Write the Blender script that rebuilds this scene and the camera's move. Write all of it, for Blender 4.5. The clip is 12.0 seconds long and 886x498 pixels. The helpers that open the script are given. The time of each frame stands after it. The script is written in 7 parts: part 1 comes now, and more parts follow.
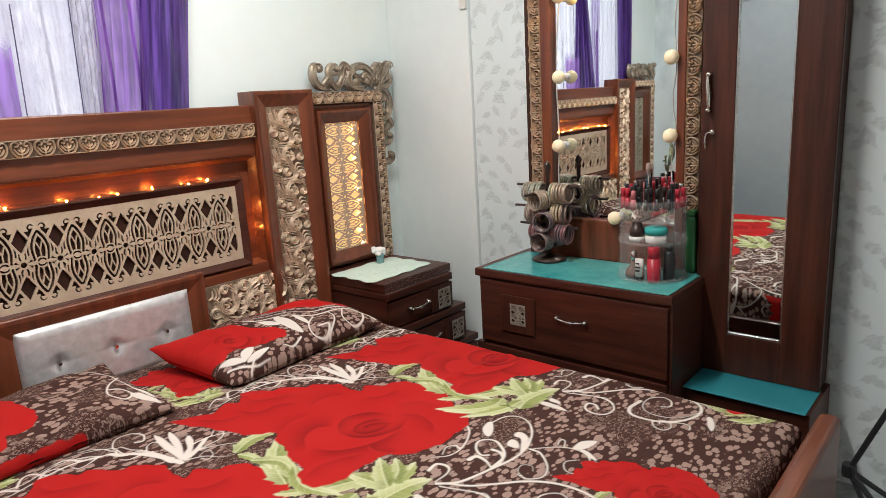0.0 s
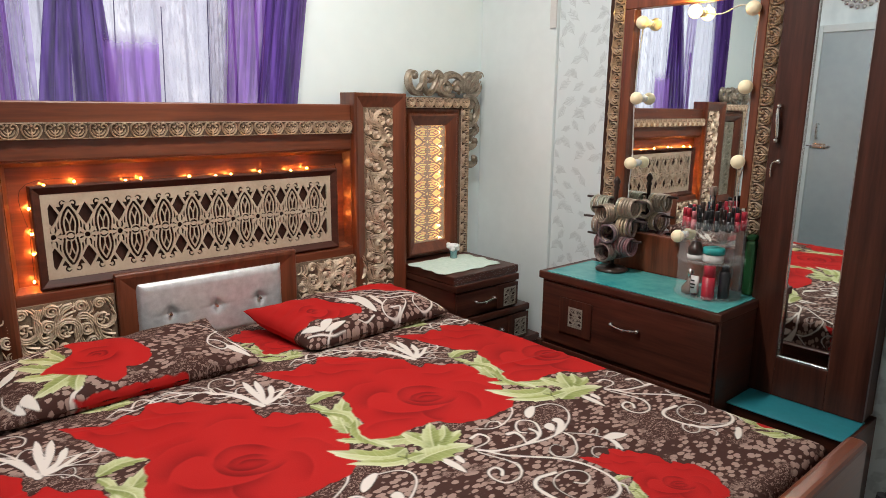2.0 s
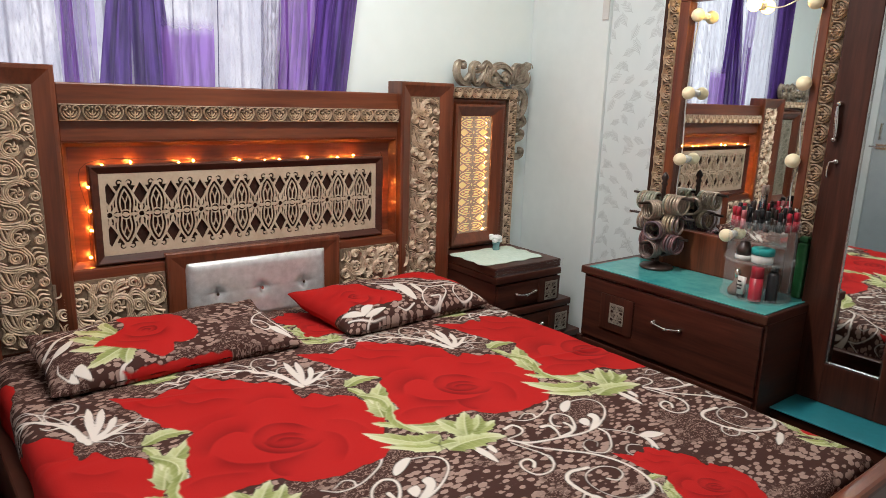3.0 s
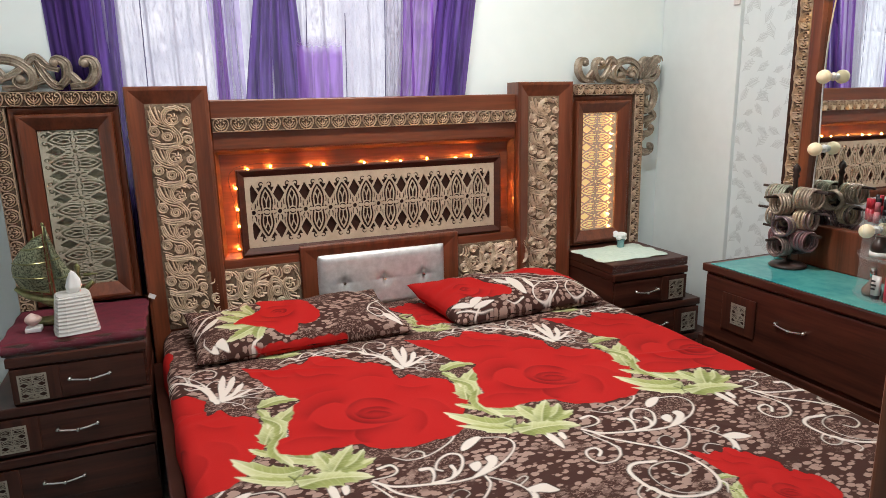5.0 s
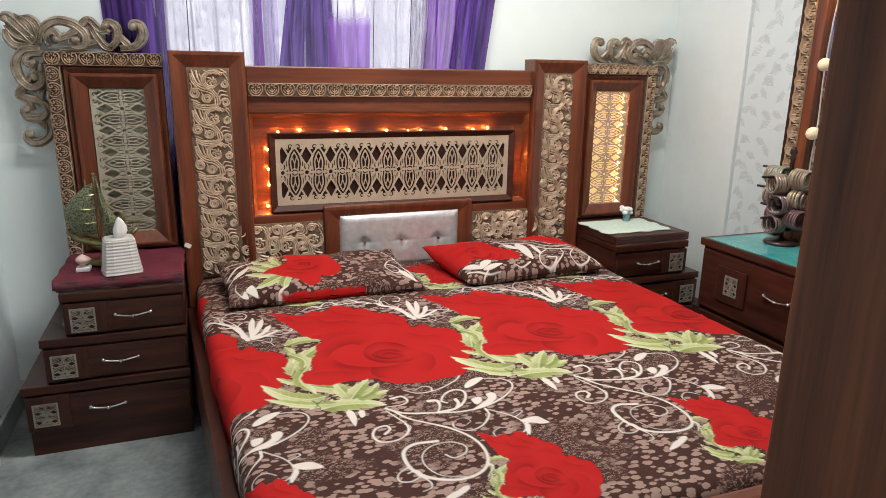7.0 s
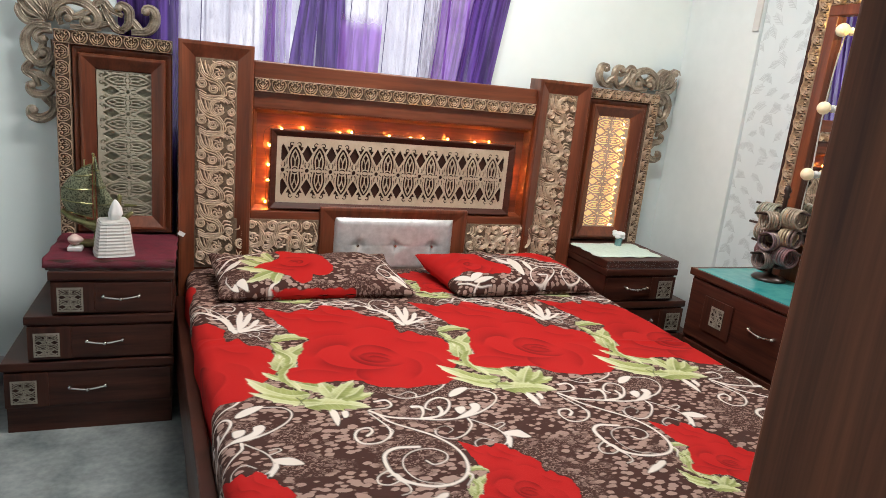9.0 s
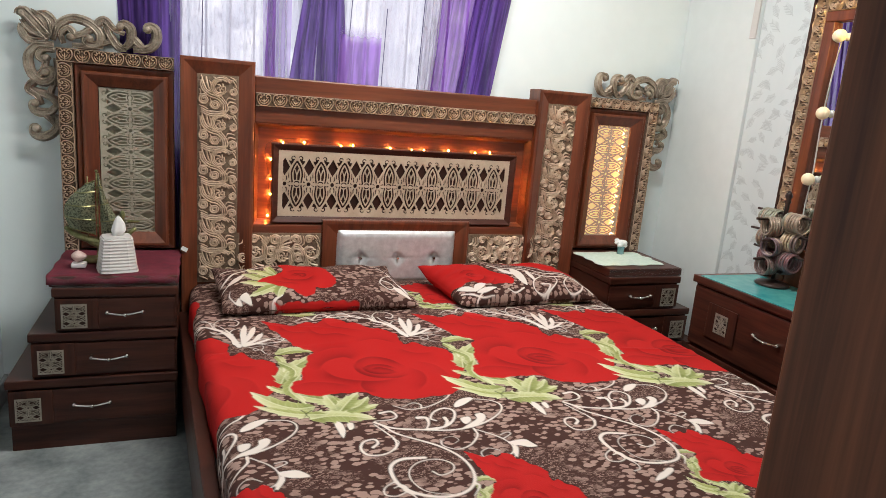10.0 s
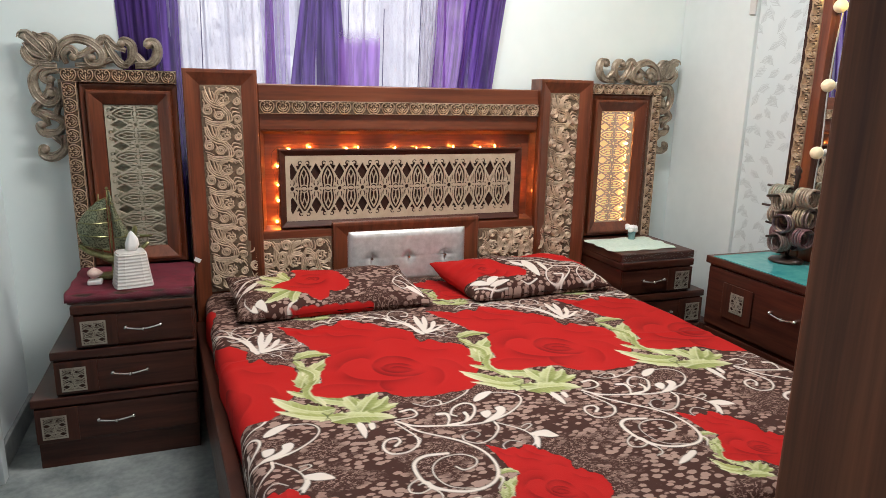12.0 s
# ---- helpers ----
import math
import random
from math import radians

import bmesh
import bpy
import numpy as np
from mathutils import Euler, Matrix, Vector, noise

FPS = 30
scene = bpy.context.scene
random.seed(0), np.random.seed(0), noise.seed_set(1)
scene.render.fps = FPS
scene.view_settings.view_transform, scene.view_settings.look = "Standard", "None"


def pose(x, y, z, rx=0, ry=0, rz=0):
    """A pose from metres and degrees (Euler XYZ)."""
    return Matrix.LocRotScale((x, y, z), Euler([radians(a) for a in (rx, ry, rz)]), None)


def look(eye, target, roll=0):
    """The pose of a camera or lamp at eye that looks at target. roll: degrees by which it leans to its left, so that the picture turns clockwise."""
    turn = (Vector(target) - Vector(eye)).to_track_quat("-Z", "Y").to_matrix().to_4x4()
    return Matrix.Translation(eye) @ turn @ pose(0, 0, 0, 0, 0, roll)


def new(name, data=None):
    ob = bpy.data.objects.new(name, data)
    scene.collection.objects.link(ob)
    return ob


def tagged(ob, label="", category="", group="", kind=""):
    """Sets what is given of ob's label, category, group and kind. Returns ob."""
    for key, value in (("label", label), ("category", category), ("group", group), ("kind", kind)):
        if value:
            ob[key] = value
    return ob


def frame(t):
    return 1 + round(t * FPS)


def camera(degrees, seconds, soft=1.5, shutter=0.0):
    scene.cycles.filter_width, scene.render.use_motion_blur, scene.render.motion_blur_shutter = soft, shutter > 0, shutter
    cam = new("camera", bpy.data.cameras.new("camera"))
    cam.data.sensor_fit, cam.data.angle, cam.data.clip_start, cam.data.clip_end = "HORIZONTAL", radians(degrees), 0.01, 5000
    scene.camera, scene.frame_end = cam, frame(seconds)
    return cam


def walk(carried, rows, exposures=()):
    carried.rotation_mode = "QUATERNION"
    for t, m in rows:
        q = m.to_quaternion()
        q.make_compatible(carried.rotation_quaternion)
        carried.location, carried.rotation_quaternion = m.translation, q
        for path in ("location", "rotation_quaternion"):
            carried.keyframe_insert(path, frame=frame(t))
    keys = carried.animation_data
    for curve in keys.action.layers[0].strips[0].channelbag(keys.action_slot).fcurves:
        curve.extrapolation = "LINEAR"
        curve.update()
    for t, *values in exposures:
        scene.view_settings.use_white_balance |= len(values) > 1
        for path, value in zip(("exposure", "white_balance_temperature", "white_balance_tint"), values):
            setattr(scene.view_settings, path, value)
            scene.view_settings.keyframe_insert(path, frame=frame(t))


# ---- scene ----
cam = camera(67.6, 12.0, soft=0.6)
PATH = [
    (0, (-0.919, -2.373, 1.426), (0.544, -1.081, 0.988), -3.4),
    (0.5, (-0.917, -2.392, 1.411), (0.44, -0.987, 0.983), -1.8),
    (1, (-0.932, -2.431, 1.435), (0.375, -0.988, 0.977), -0.7),
    (1.5, (-1.006, -2.516, 1.452), (0.322, -1.07, 1.067), 0.8),
    (2, (-1.043, -2.571, 1.444), (0.246, -1.1, 1.025), 0.6),
    (2.5, (-1.044, -2.579, 1.454), (0.23, -1.083, 1.084), 1.0),
    (2.7, (-1.059, -2.579, 1.44), (0.176, -1.065, 1.014), 1.9),
    (4.3, (-0.844, -2.714, 1.444), (0.118, -1.016, 1.009), -0.5),
    (4.5, (-0.846, -2.743, 1.434), (0.048, -0.999, 1.033), -0.5),
    (5, (-0.857, -2.818, 1.438), (-0.136, -1.007, 0.995), -1.2),
    (5.5, (-0.862, -2.839, 1.439), (-0.186, -1.008, 1.004), -1.4),
    (6, (-0.863, -2.841, 1.437), (-0.224, -1.01, 0.948), -0.2),
    (6.5, (-0.911, -2.907, 1.429), (-0.252, -1.079, 0.956), -0.5),
    (7, (-0.926, -3.015, 1.432), (-0.254, -1.202, 0.919), 0.9),
    (7.2, (-0.95, -3.034, 1.441), (-0.29, -1.212, 0.949), 1.0),
    (8.8, (-0.957, -3.027, 1.419), (-0.297, -1.212, 0.9), 4.6),
    (9, (-0.954, -3.022, 1.423), (-0.246, -1.213, 0.947), 5.8),
    (9.5, (-0.958, -3.023, 1.424), (-0.267, -1.194, 1.002), 4.9),
    (10, (-0.957, -3.026, 1.416), (-0.255, -1.206, 0.977), 4.8),
    (10.5, (-0.955, -3.031, 1.414), (-0.269, -1.204, 0.979), 3.4),
    (11, (-0.948, -3.027, 1.421), (-0.292, -1.194, 0.959), 0.7),
    (11.5, (-0.95, -3.028, 1.419), (-0.276, -1.201, 0.964), 1.0),
    (12, (-0.957, -3.032, 1.42), (-0.287, -1.203, 0.966), 1.2),
]
walk(cam, [(t, look(eye, target, roll)) for t, eye, target, roll in PATH],
     [(0, 0.03), (1, 0.02), (1.5, -0.1), (2.7, -0.1), (4.3, -0.16), (5, 0.0), (6, 0.04), (7.2, 0.06), (8.8, 0.14), (9.5, 0.06), (12, 0.05)])

# ---- world and light ----
world = bpy.data.worlds.new("sky")
scene.world = world
world.use_nodes = True
wn = world.node_tree
sky = wn.nodes.new("ShaderNodeTexSky")
sky.sky_type, sky.sun_disc, sky.sun_elevation, sky.sun_rotation = "NISHITA", False, radians(40), radians(20)
wn.links.new(sky.outputs["Color"], wn.nodes["Background"].inputs["Color"])
wn.nodes["Background"].inputs["Strength"].default_value = 0.12

ROOM_L, ROOM_R, ROOM_B, ROOM_F, ROOM_H = -1.735, 1.60, 0.12, -3.35, 2.85


def lamp(name, kind, m, energy, colour, size=0.1, size_y=None):
    data = bpy.data.lights.new(name, kind)
    data.energy, data.color = energy, colour
    if kind == "AREA":
        data.shape, data.size, data.size_y = "RECTANGLE", size, size_y or size
    else:
        data.shadow_soft_size = size
    ob = new(name, data)
    ob.matrix_world = m
    return ob


lamp("window_daylight", "AREA", pose(-0.35, 0.165, 1.75, -90, 0, 0), 5.5, (0.88, 0.93, 1.0), 1.45, 1.1)
lamp("tube_lamp_light", "AREA", pose(-0.03, -1.05, 2.755, 0, 0, 0), 57, (1.0, 0.975, 0.93), 1.5, 0.10)


# ---- materials ----
def material(name, base, rough=0.5, metal=0.0, coat=0.0, spec=0.5):
    m = bpy.data.materials.new(name)
    m.use_nodes = True
    b = m.node_tree.nodes["Principled BSDF"]
    b.inputs["Base Color"].default_value = (*base, 1)
    b.inputs["Roughness"].default_value = rough
    b.inputs["Metallic"].default_value = metal
    b.inputs["Coat Weight"].default_value = coat
    b.inputs["Specular IOR Level"].default_value = spec
    return m, m.node_tree, b


def varied(name, dark, light, scale=(8, 8, 8), rough=(0.4, 0.6), metal=0.0, bump=0.0, detail=6, fine=60.0, coat=0.0, coords="Object", lo=0.35, hi=0.65):
    """A surface whose colour and gloss wander between two values, with a finer grain on top and a slight relief."""
    m, t, b = material(name, light, rough[0], metal, coat)
    tc, mp = t.nodes.new("ShaderNodeTexCoord"), t.nodes.new("ShaderNodeMapping")
    mp.inputs["Scale"].default_value = scale
    t.links.new(tc.outputs[coords], mp.inputs["Vector"])
    n1, n2 = t.nodes.new("ShaderNodeTexNoise"), t.nodes.new("ShaderNodeTexNoise")
    n1.inputs["Scale"].default_value, n1.inputs["Detail"].default_value = 1.0, detail
    n2.inputs["Scale"].default_value, n2.inputs["Detail"].default_value = fine / 8, 4
    for n in (n1, n2):
        t.links.new(mp.outputs["Vector"], n.inputs["Vector"])
    add = t.nodes.new("ShaderNodeMix")
    add.data_type = "FLOAT"
    add.inputs["Factor"].default_value = 0.3
    t.links.new(n1.outputs["Fac"], add.inputs["A"])
    t.links.new(n2.outputs["Fac"], add.inputs["B"])
    ramp = t.nodes.new("ShaderNodeValToRGB")
    ramp.color_ramp.elements[0].position, ramp.color_ramp.elements[1].position = lo, hi
    ramp.color_ramp.elements[0].color, ramp.color_ramp.elements[1].color = (*dark, 1), (*light, 1)
    t.links.new(add.outputs["Result"], ramp.inputs["Fac"])
    t.links.new(ramp.outputs["Color"], b.inputs["Base Color"])
    mr = t.nodes.new("ShaderNodeMapRange")
    mr.inputs["To Min"].default_value, mr.inputs["To Max"].default_value = rough
    t.links.new(n1.outputs["Fac"], mr.inputs["Value"])
    t.links.new(mr.outputs["Result"], b.inputs["Roughness"])
    if bump:
        bp = t.nodes.new("ShaderNodeBump")
        bp.inputs["Strength"].default_value, bp.inputs["Distance"].default_value = 1.0, bump
        t.links.new(add.outputs["Result"], bp.inputs["Height"])
        t.links.new(bp.outputs["Normal"], b.inputs["Normal"])
    return m


def glowing(name, colour, strength):
    m, t, b = material(name, colour, 0.4)
    b.inputs["Emission Color"].default_value = (*colour, 1)
    b.inputs["Emission Strength"].default_value = strength
    return m


WOOD_H = varied("veneer_grain_across", (0.090, 0.0225, 0.0095), (0.195, 0.053, 0.0215), (2.2, 30, 30), (0.28, 0.42), coat=0.15, fine=34, bump=0.0004)
WOOD_V = varied("veneer_grain_upright", (0.090, 0.0225, 0.0095), (0.195, 0.053, 0.0215), (30, 30, 2.2), (0.28, 0.42), coat=0.15, fine=34, bump=0.0004)
DARK_H = varied("dark_veneer_across", (0.031, 0.009, 0.006), (0.082, 0.024, 0.014), (2.5, 2.5, 34), (0.3, 0.45), coat=0.15, fine=34, bump=0.0004)
DARK_V = varied("dark_veneer_upright", (0.029, 0.0085, 0.0055), (0.078, 0.023, 0.013), (30, 30, 2.0), (0.3, 0.45), coat=0.15, fine=34, bump=0.0004)
DOOR_W = varied("door_veneer", (0.062, 0.018, 0.009), (0.21, 0.072, 0.033), (30, 30, 0.9), (0.4, 0.55), fine=40, bump=0.0004)
EDGE = varied("dark_edge", (0.020, 0.007, 0.0045), (0.048, 0.016, 0.009), (20, 20, 20), (0.5, 0.65))
GOLD = varied("antique_gold", (0.50, 0.37, 0.26), (0.90, 0.74, 0.57), (30, 30, 30), (0.33, 0.48), metal=0.5, bump=0.001)
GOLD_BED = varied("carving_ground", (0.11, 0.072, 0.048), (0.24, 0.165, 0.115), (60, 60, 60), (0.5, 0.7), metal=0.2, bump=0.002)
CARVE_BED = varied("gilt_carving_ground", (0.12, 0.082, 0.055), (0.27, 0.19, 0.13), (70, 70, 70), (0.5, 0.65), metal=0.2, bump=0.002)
CARVE = varied("champagne_carving", (0.46, 0.345, 0.245), (0.84, 0.68, 0.52), (40, 40, 40), (0.4, 0.55), metal=0.35, bump=0.001)
CREST = varied("champagne_gilding", (0.15, 0.115, 0.085), (0.50, 0.42, 0.33), (22, 22, 22), (0.32, 0.5), metal=0.45, bump=0.001)
CREAM = varied("cream_board", (0.43, 0.325, 0.235), (0.55, 0.435, 0.325), (12, 12, 12), (0.45, 0.6))
PALE = varied("pale_lace_board", (0.35, 0.32, 0.245), (0.46, 0.425, 0.335), (12, 12, 12), (0.45, 0.6))
PALE_BACK = varied("pale_backing", (0.25, 0.235, 0.165), (0.33, 0.31, 0.225), (9, 9, 9), (0.3, 0.5))
PEWTER = varied("dull_pewter", (0.26, 0.225, 0.18), (0.46, 0.41, 0.34), (30, 30, 30), (0.4, 0.55), metal=0.3)
MOULD = varied("dark_red_moulding", (0.042, 0.012, 0.007), (0.085, 0.025, 0.014), (3, 30, 30), (0.45, 0.6))
for _m in (DARK_H, DARK_V, EDGE, MOULD):
    _m.node_tree.nodes["Principled BSDF"].inputs["Specular IOR Level"].default_value = 0.28
SILVER = varied("silver_leatherette", (0.50, 0.49, 0.50), (0.66, 0.65, 0.66), (40, 40, 40), (0.26, 0.38), metal=0.35, bump=0.0006)
CHROME = varied("chrome", (0.55, 0.53, 0.50), (0.8, 0.78, 0.74), (40, 40, 40), (0.14, 0.3), metal=1.0)
WEST = varied("stained_wall_paint", (0.56, 0.64, 0.68), (0.74, 0.81, 0.84), (1.4, 1.4, 0.9), (0.5, 0.75), bump=0.001, fine=60, lo=0.36, hi=0.5)
WALL = varied("wall_paint", (0.735, 0.82, 0.825), (0.79, 0.865, 0.868), (1.1, 1.1, 1.1), (0.6, 0.75), bump=0.0006, fine=90)
PLASTER = varied("cream_wall_paint", (0.67, 0.725, 0.72), (0.74, 0.79, 0.785), (1.3, 1.3, 1.3), (0.55, 0.7), bump=0.0006, fine=90)
CEIL = varied("ceiling_paint", (0.76, 0.77, 0.77), (0.82, 0.83, 0.83), (1.5, 1.5, 1.5), (0.7, 0.85))
FLOOR = varied("stained_cement_floor", (0.11, 0.135, 0.14), (0.40, 0.43, 0.43), (7, 7, 7), (0.28, 0.5), bump=0.0008, fine=50, lo=0.3, hi=0.7)
SKIRT = varied("skirting_cement", (0.16, 0.18, 0.19), (0.34, 0.36, 0.37), (5, 5, 5), (0.4, 0.6), bump=0.001)
GREY_DOOR = varied("grey_blue_door_paint", (0.30, 0.35, 0.38), (0.36, 0.41, 0.44), (2, 2, 2), (0.4, 0.55))
MAROON = varied("maroon_velvet", (0.085, 0.006, 0.016), (0.16, 0.014, 0.032), (30, 30, 30), (0.8, 0.95), bump=0.002)
TEAL = varied("teal_glass_cloth", (0.025, 0.24, 0.27), (0.12, 0.42, 0.38), (3.5, 3.5, 3.5), (0.10, 0.22), bump=0.0008)
TEAL_D = varied("deep_teal_sheet", (0.012, 0.16, 0.20), (0.025, 0.22, 0.26), (5, 5, 5), (0.3, 0.5), bump=0.001)
MINT = varied("mint_doily", (0.56, 0.70, 0.60), (0.70, 0.81, 0.72), (50, 50, 50), (0.6, 0.8), bump=0.002)
WHITE_P = varied("white_plastic", (0.58, 0.56, 0.54), (0.66, 0.645, 0.625), (15, 15, 15), (0.3, 0.42))
TISSUE = varied("tissue_paper", (0.80, 0.80, 0.80), (0.86, 0.86, 0.86), (15, 15, 15), (0.8, 0.9))
BRASS = varied("green_brass", (0.12, 0.13, 0.05), (0.34, 0.33, 0.16), (40, 40, 40), (0.25, 0.45), metal=0.7)
BLACK = varied("black_plastic", (0.010, 0.010, 0.012), (0.022, 0.021, 0.024), (20, 20, 20), (0.3, 0.45))
UMBER = varied("dark_brown_lacquer", (0.022, 0.012, 0.010), (0.05, 0.028, 0.022), (20, 20, 20), (0.25, 0.4))
GLOBE = glowing("cream_globe", (0.88, 0.74, 0.50), 0.06)
GLOBE_ON = glowing("lit_globe", (1.0, 0.62, 0.18), 7.0)
FAIRY = glowing("fairy_bulb", (1.0, 0.34, 0.05), 560.0)
FAIRY_W = glowing("warm_fairy_bulb", (1.0, 0.66, 0.28), 60.0)
# emission on a plain backing, imitating the fairy bulbs' light spread over it
BACK_GLOW = glowing("backing_painted_glow", (1.0, 0.64, 0.30), 0.62)
MIRROR, _t, _b = material("mirror_glass", (0.80, 0.84, 0.83), 0.015, 1.0)
SASH = varied("white_window_frame", (0.55, 0.55, 0.56), (0.68, 0.68, 0.69), (8, 8, 8), (0.4, 0.55))


# ---- building helpers ----
def part(name, bm, mat, parent=None, label="", smooth=False):
    me = bpy.data.meshes.new(name)
    bmesh.ops.recalc_face_normals(bm, faces=bm.faces)
    bm.to_mesh(me)
    bm.free()
    return mesh_part(name, me, mat, parent, label, smooth)


def mesh_part(name, me, mat, parent=None, label="", smooth=False):
    if mat and not me.materials:
        me.materials.append(mat)
    if smooth:
        me.polygons.foreach_set("use_smooth", [True] * len(me.polygons))
    ob = new(name, me)
    if label:
        ob["label"] = label
    if parent:
        ob.parent = parent
        ob.matrix_parent_inverse = base_of(parent).inverted()
    return ob


def base_of(ob):
    m = Matrix.Identity(4)
    while ob:
        m = ob.matrix_basis @ m if not ob.parent else ob.matrix_parent_inverse @ ob.matrix_basis @ m
        ob = ob.parent
    return m


def thing(name, at, label, category, group="", kind=""):
    ob = new(name)
    ob.empty_display_size = 0.05
    ob.location = at
    ob.matrix_basis = Matrix.Translation(at)
    return tagged(ob, label, category, group, kind)


def box(x0, x1, y0, y1, z0, z1, bevel=0.003, seg=2):
    bm = bmesh.new()
    bmesh.ops.create_cube(bm, size=1)
    for v in bm.verts:
        v.co = ((x0 + x1) / 2 + v.co.x * (x1 - x0), (y0 + y1) / 2 + v.co.y * (y1 - y0), (z0 + z1) / 2 + v.co.z * (z1 - z0))
    if bevel:
        bmesh.ops.bevel(bm, geom=bm.edges[:], offset=bevel, segments=seg, affect="EDGES", profile=0.5)
    return bm


def join(*bms):
    out = bmesh.new()
    for b in bms:
        me = bpy.data.meshes.new("tmp")
        b.to_mesh(me)
        b.free()
        out.from_mesh(me)
        bpy.data.meshes.remove(me)
    return out


def lathe(profile, centre=(0, 0, 0), seg=24, axis="z"):
    """A turned body from (radius, height) pairs."""
    bm = bmesh.new()
    rings = []
    for r, h in profile:
        ring = []
        for k in range(seg):
            a = 2 * math.pi * k / seg
            p = (r * math.cos(a), r * math.sin(a), h)
            p = p if axis == "z" else (h, p[0], p[1]) if axis == "x" else (p[0], h, p[1])
            ring.append(bm.verts.new(Vector(p) + Vector(centre)))
        rings.append(ring)
    for a, b in zip(rings, rings[1:]):
        for k in range(seg):
            bm.faces.new((a[k], a[(k + 1) % seg], b[(k + 1) % seg], b[k]))
    for ring in (rings[0], rings[-1]):
        bm.faces.new(ring)
    return bm


def spline(pts, per=6, closed=False):
    """Points along a Catmull-Rom curve through pts."""
    p = np.array(pts, float)
    if len(p) < 3:
        return np.linspace(p[0], p[-1], per + 1)
    q = np.vstack([p[-1:], p, p[:2]]) if closed else np.vstack([2 * p[0] - p[1], p, 2 * p[-1] - p[-2]])
    out = []
    for k in range(len(q) - 3):
        a, b, c, d = q[k:k + 4]
        for s in np.linspace(0, 1, per, endpoint=False):
            out.append(0.5 * (2 * b + (c - a) * s + (2 * a - 5 * b + 4 * c - d) * s * s + (3 * b - a - 3 * c + d) * s ** 3))
    if not closed:
        out.append(p[-1])
    return np.array(out)


class Relief:
    """Strands laid on a plane: each is a rounded or flat band that follows a curve. place(a, b, h) takes plane coordinates and height off it."""

    def __init__(self, place):
        self.v, self.f, self.place = [], [], place

    def strand(self, pts, width, height, base=0.0, sides=5, per=5, taper=True, closed=False):
        c = spline(pts, per, closed)
        n = len(c)
        d = np.gradient(c, axis=0) if not closed else np.roll(c, -1, 0) - np.roll(c, 1, 0)
        d /= np.linalg.norm(d, axis=1)[:, None] + 1e-9
        side = np.stack([-d[:, 1], d[:, 0]], 1)
        first = len(self.v)
        for k in range(n):
            s = k / max(n - 1, 1)
            w = width * ((0.35 + 0.65 * math.sin(math.pi * min(1, max(0, 0.12 + 0.8 * s)))) if taper else 1)
            hh = height * (w / width if taper else 1)
            if sides == 4:
                ring = ((-1, 0), (-1, 1), (1, 1), (1, 0))
            else:
                ring = [(-math.cos(math.pi * j / (sides - 1)), math.sin(math.pi * j / (sides - 1))) for j in range(sides)]
            for a, h in ring:
                p = c[k] + side[k] * a * w / 2
                self.v.append(tuple(self.place(p[0], p[1], base + h * hh)))
        for k in range(n if closed else n - 1):
            a, b = first + k * sides, first + ((k + 1) % n) * sides
            for j in range(sides):
                self.f.append((a + j, a + (j + 1) % sides, b + (j + 1) % sides, b + j))
        if not closed:
            self.f.append(tuple(range(first, first + sides)))
            self.f.append(tuple(range(first + (n - 1) * sides, first + n * sides)))
        return self

    def disc(self, a, b, r, height, base=0.0, seg=8, dome=True):
        first = len(self.v)
        for rr, h in ((1, 0), (0.9, 0.7), (0.5, 1.0)) if dome else ((1, 0), (1, 1)):
            for k in range(seg):
                t = 2 * math.pi * k / seg
                self.v.append(tuple(self.place(a + r * rr * math.cos(t), b + r * rr * math.sin(t), base + h * height)))
        rows = 3 if dome else 2
        for q in range(rows - 1):
            for k in range(seg):
                o = first + q * seg
                self.f.append((o + k, o + (k + 1) % seg, o + seg + (k + 1) % seg, o + seg + k))
        o = first + (rows - 1) * seg
        self.f.append(tuple(range(o, o + seg)))
        return self

    def mesh(self, name):
        me = bpy.data.meshes.new(name)
        me.from_pydata(self.v, [], self.f)
        me.update()
        bm = bmesh.new()
        bm.from_mesh(me)
        bmesh.ops.recalc_face_normals(bm, faces=bm.faces)
        bm.to_mesh(me)
        bm.free()
        return me


def spiral(cx, cy, r, turns, start, tail=None, flip=1, n=12):
    """Points from the outside of a volute to its eye."""
    pts = [tail] if tail else []
    for k in range(n + 1):
        s = k / n
        a = start + flip * turns * 2 * math.pi * s
        q = r * (1 - 0.82 * s)
        pts.append((cx + q * math.cos(a), cy + q * math.sin(a)))
    return pts


def bevel_frame(x0, x1, z0, z1, w, outer, inner, back, open_bottom=False):
    """A moulded frame facing -y whose faces slope from the outer edge down to the panel inside it."""
    bm = bmesh.new()
    flat = w * 0.22
    loops = []
    for d, y in ((0, back), (0, outer + 0.004), (0.004, outer), (flat, outer), (w, inner), (w, back)):
        zb = z0 + (0 if open_bottom else d)
        loops.append([bm.verts.new(p) for p in ((x0 + d, y, zb), (x1 - d, y, zb), (x1 - d, y, z1 - d), (x0 + d, y, z1 - d))])
    for a, b in zip(loops, loops[1:]):
        for k in range(4):
            if not (open_bottom and k == 0):
                bm.faces.new((a[k], a[(k + 1) % 4], b[(k + 1) % 4], b[k]))
    return bm


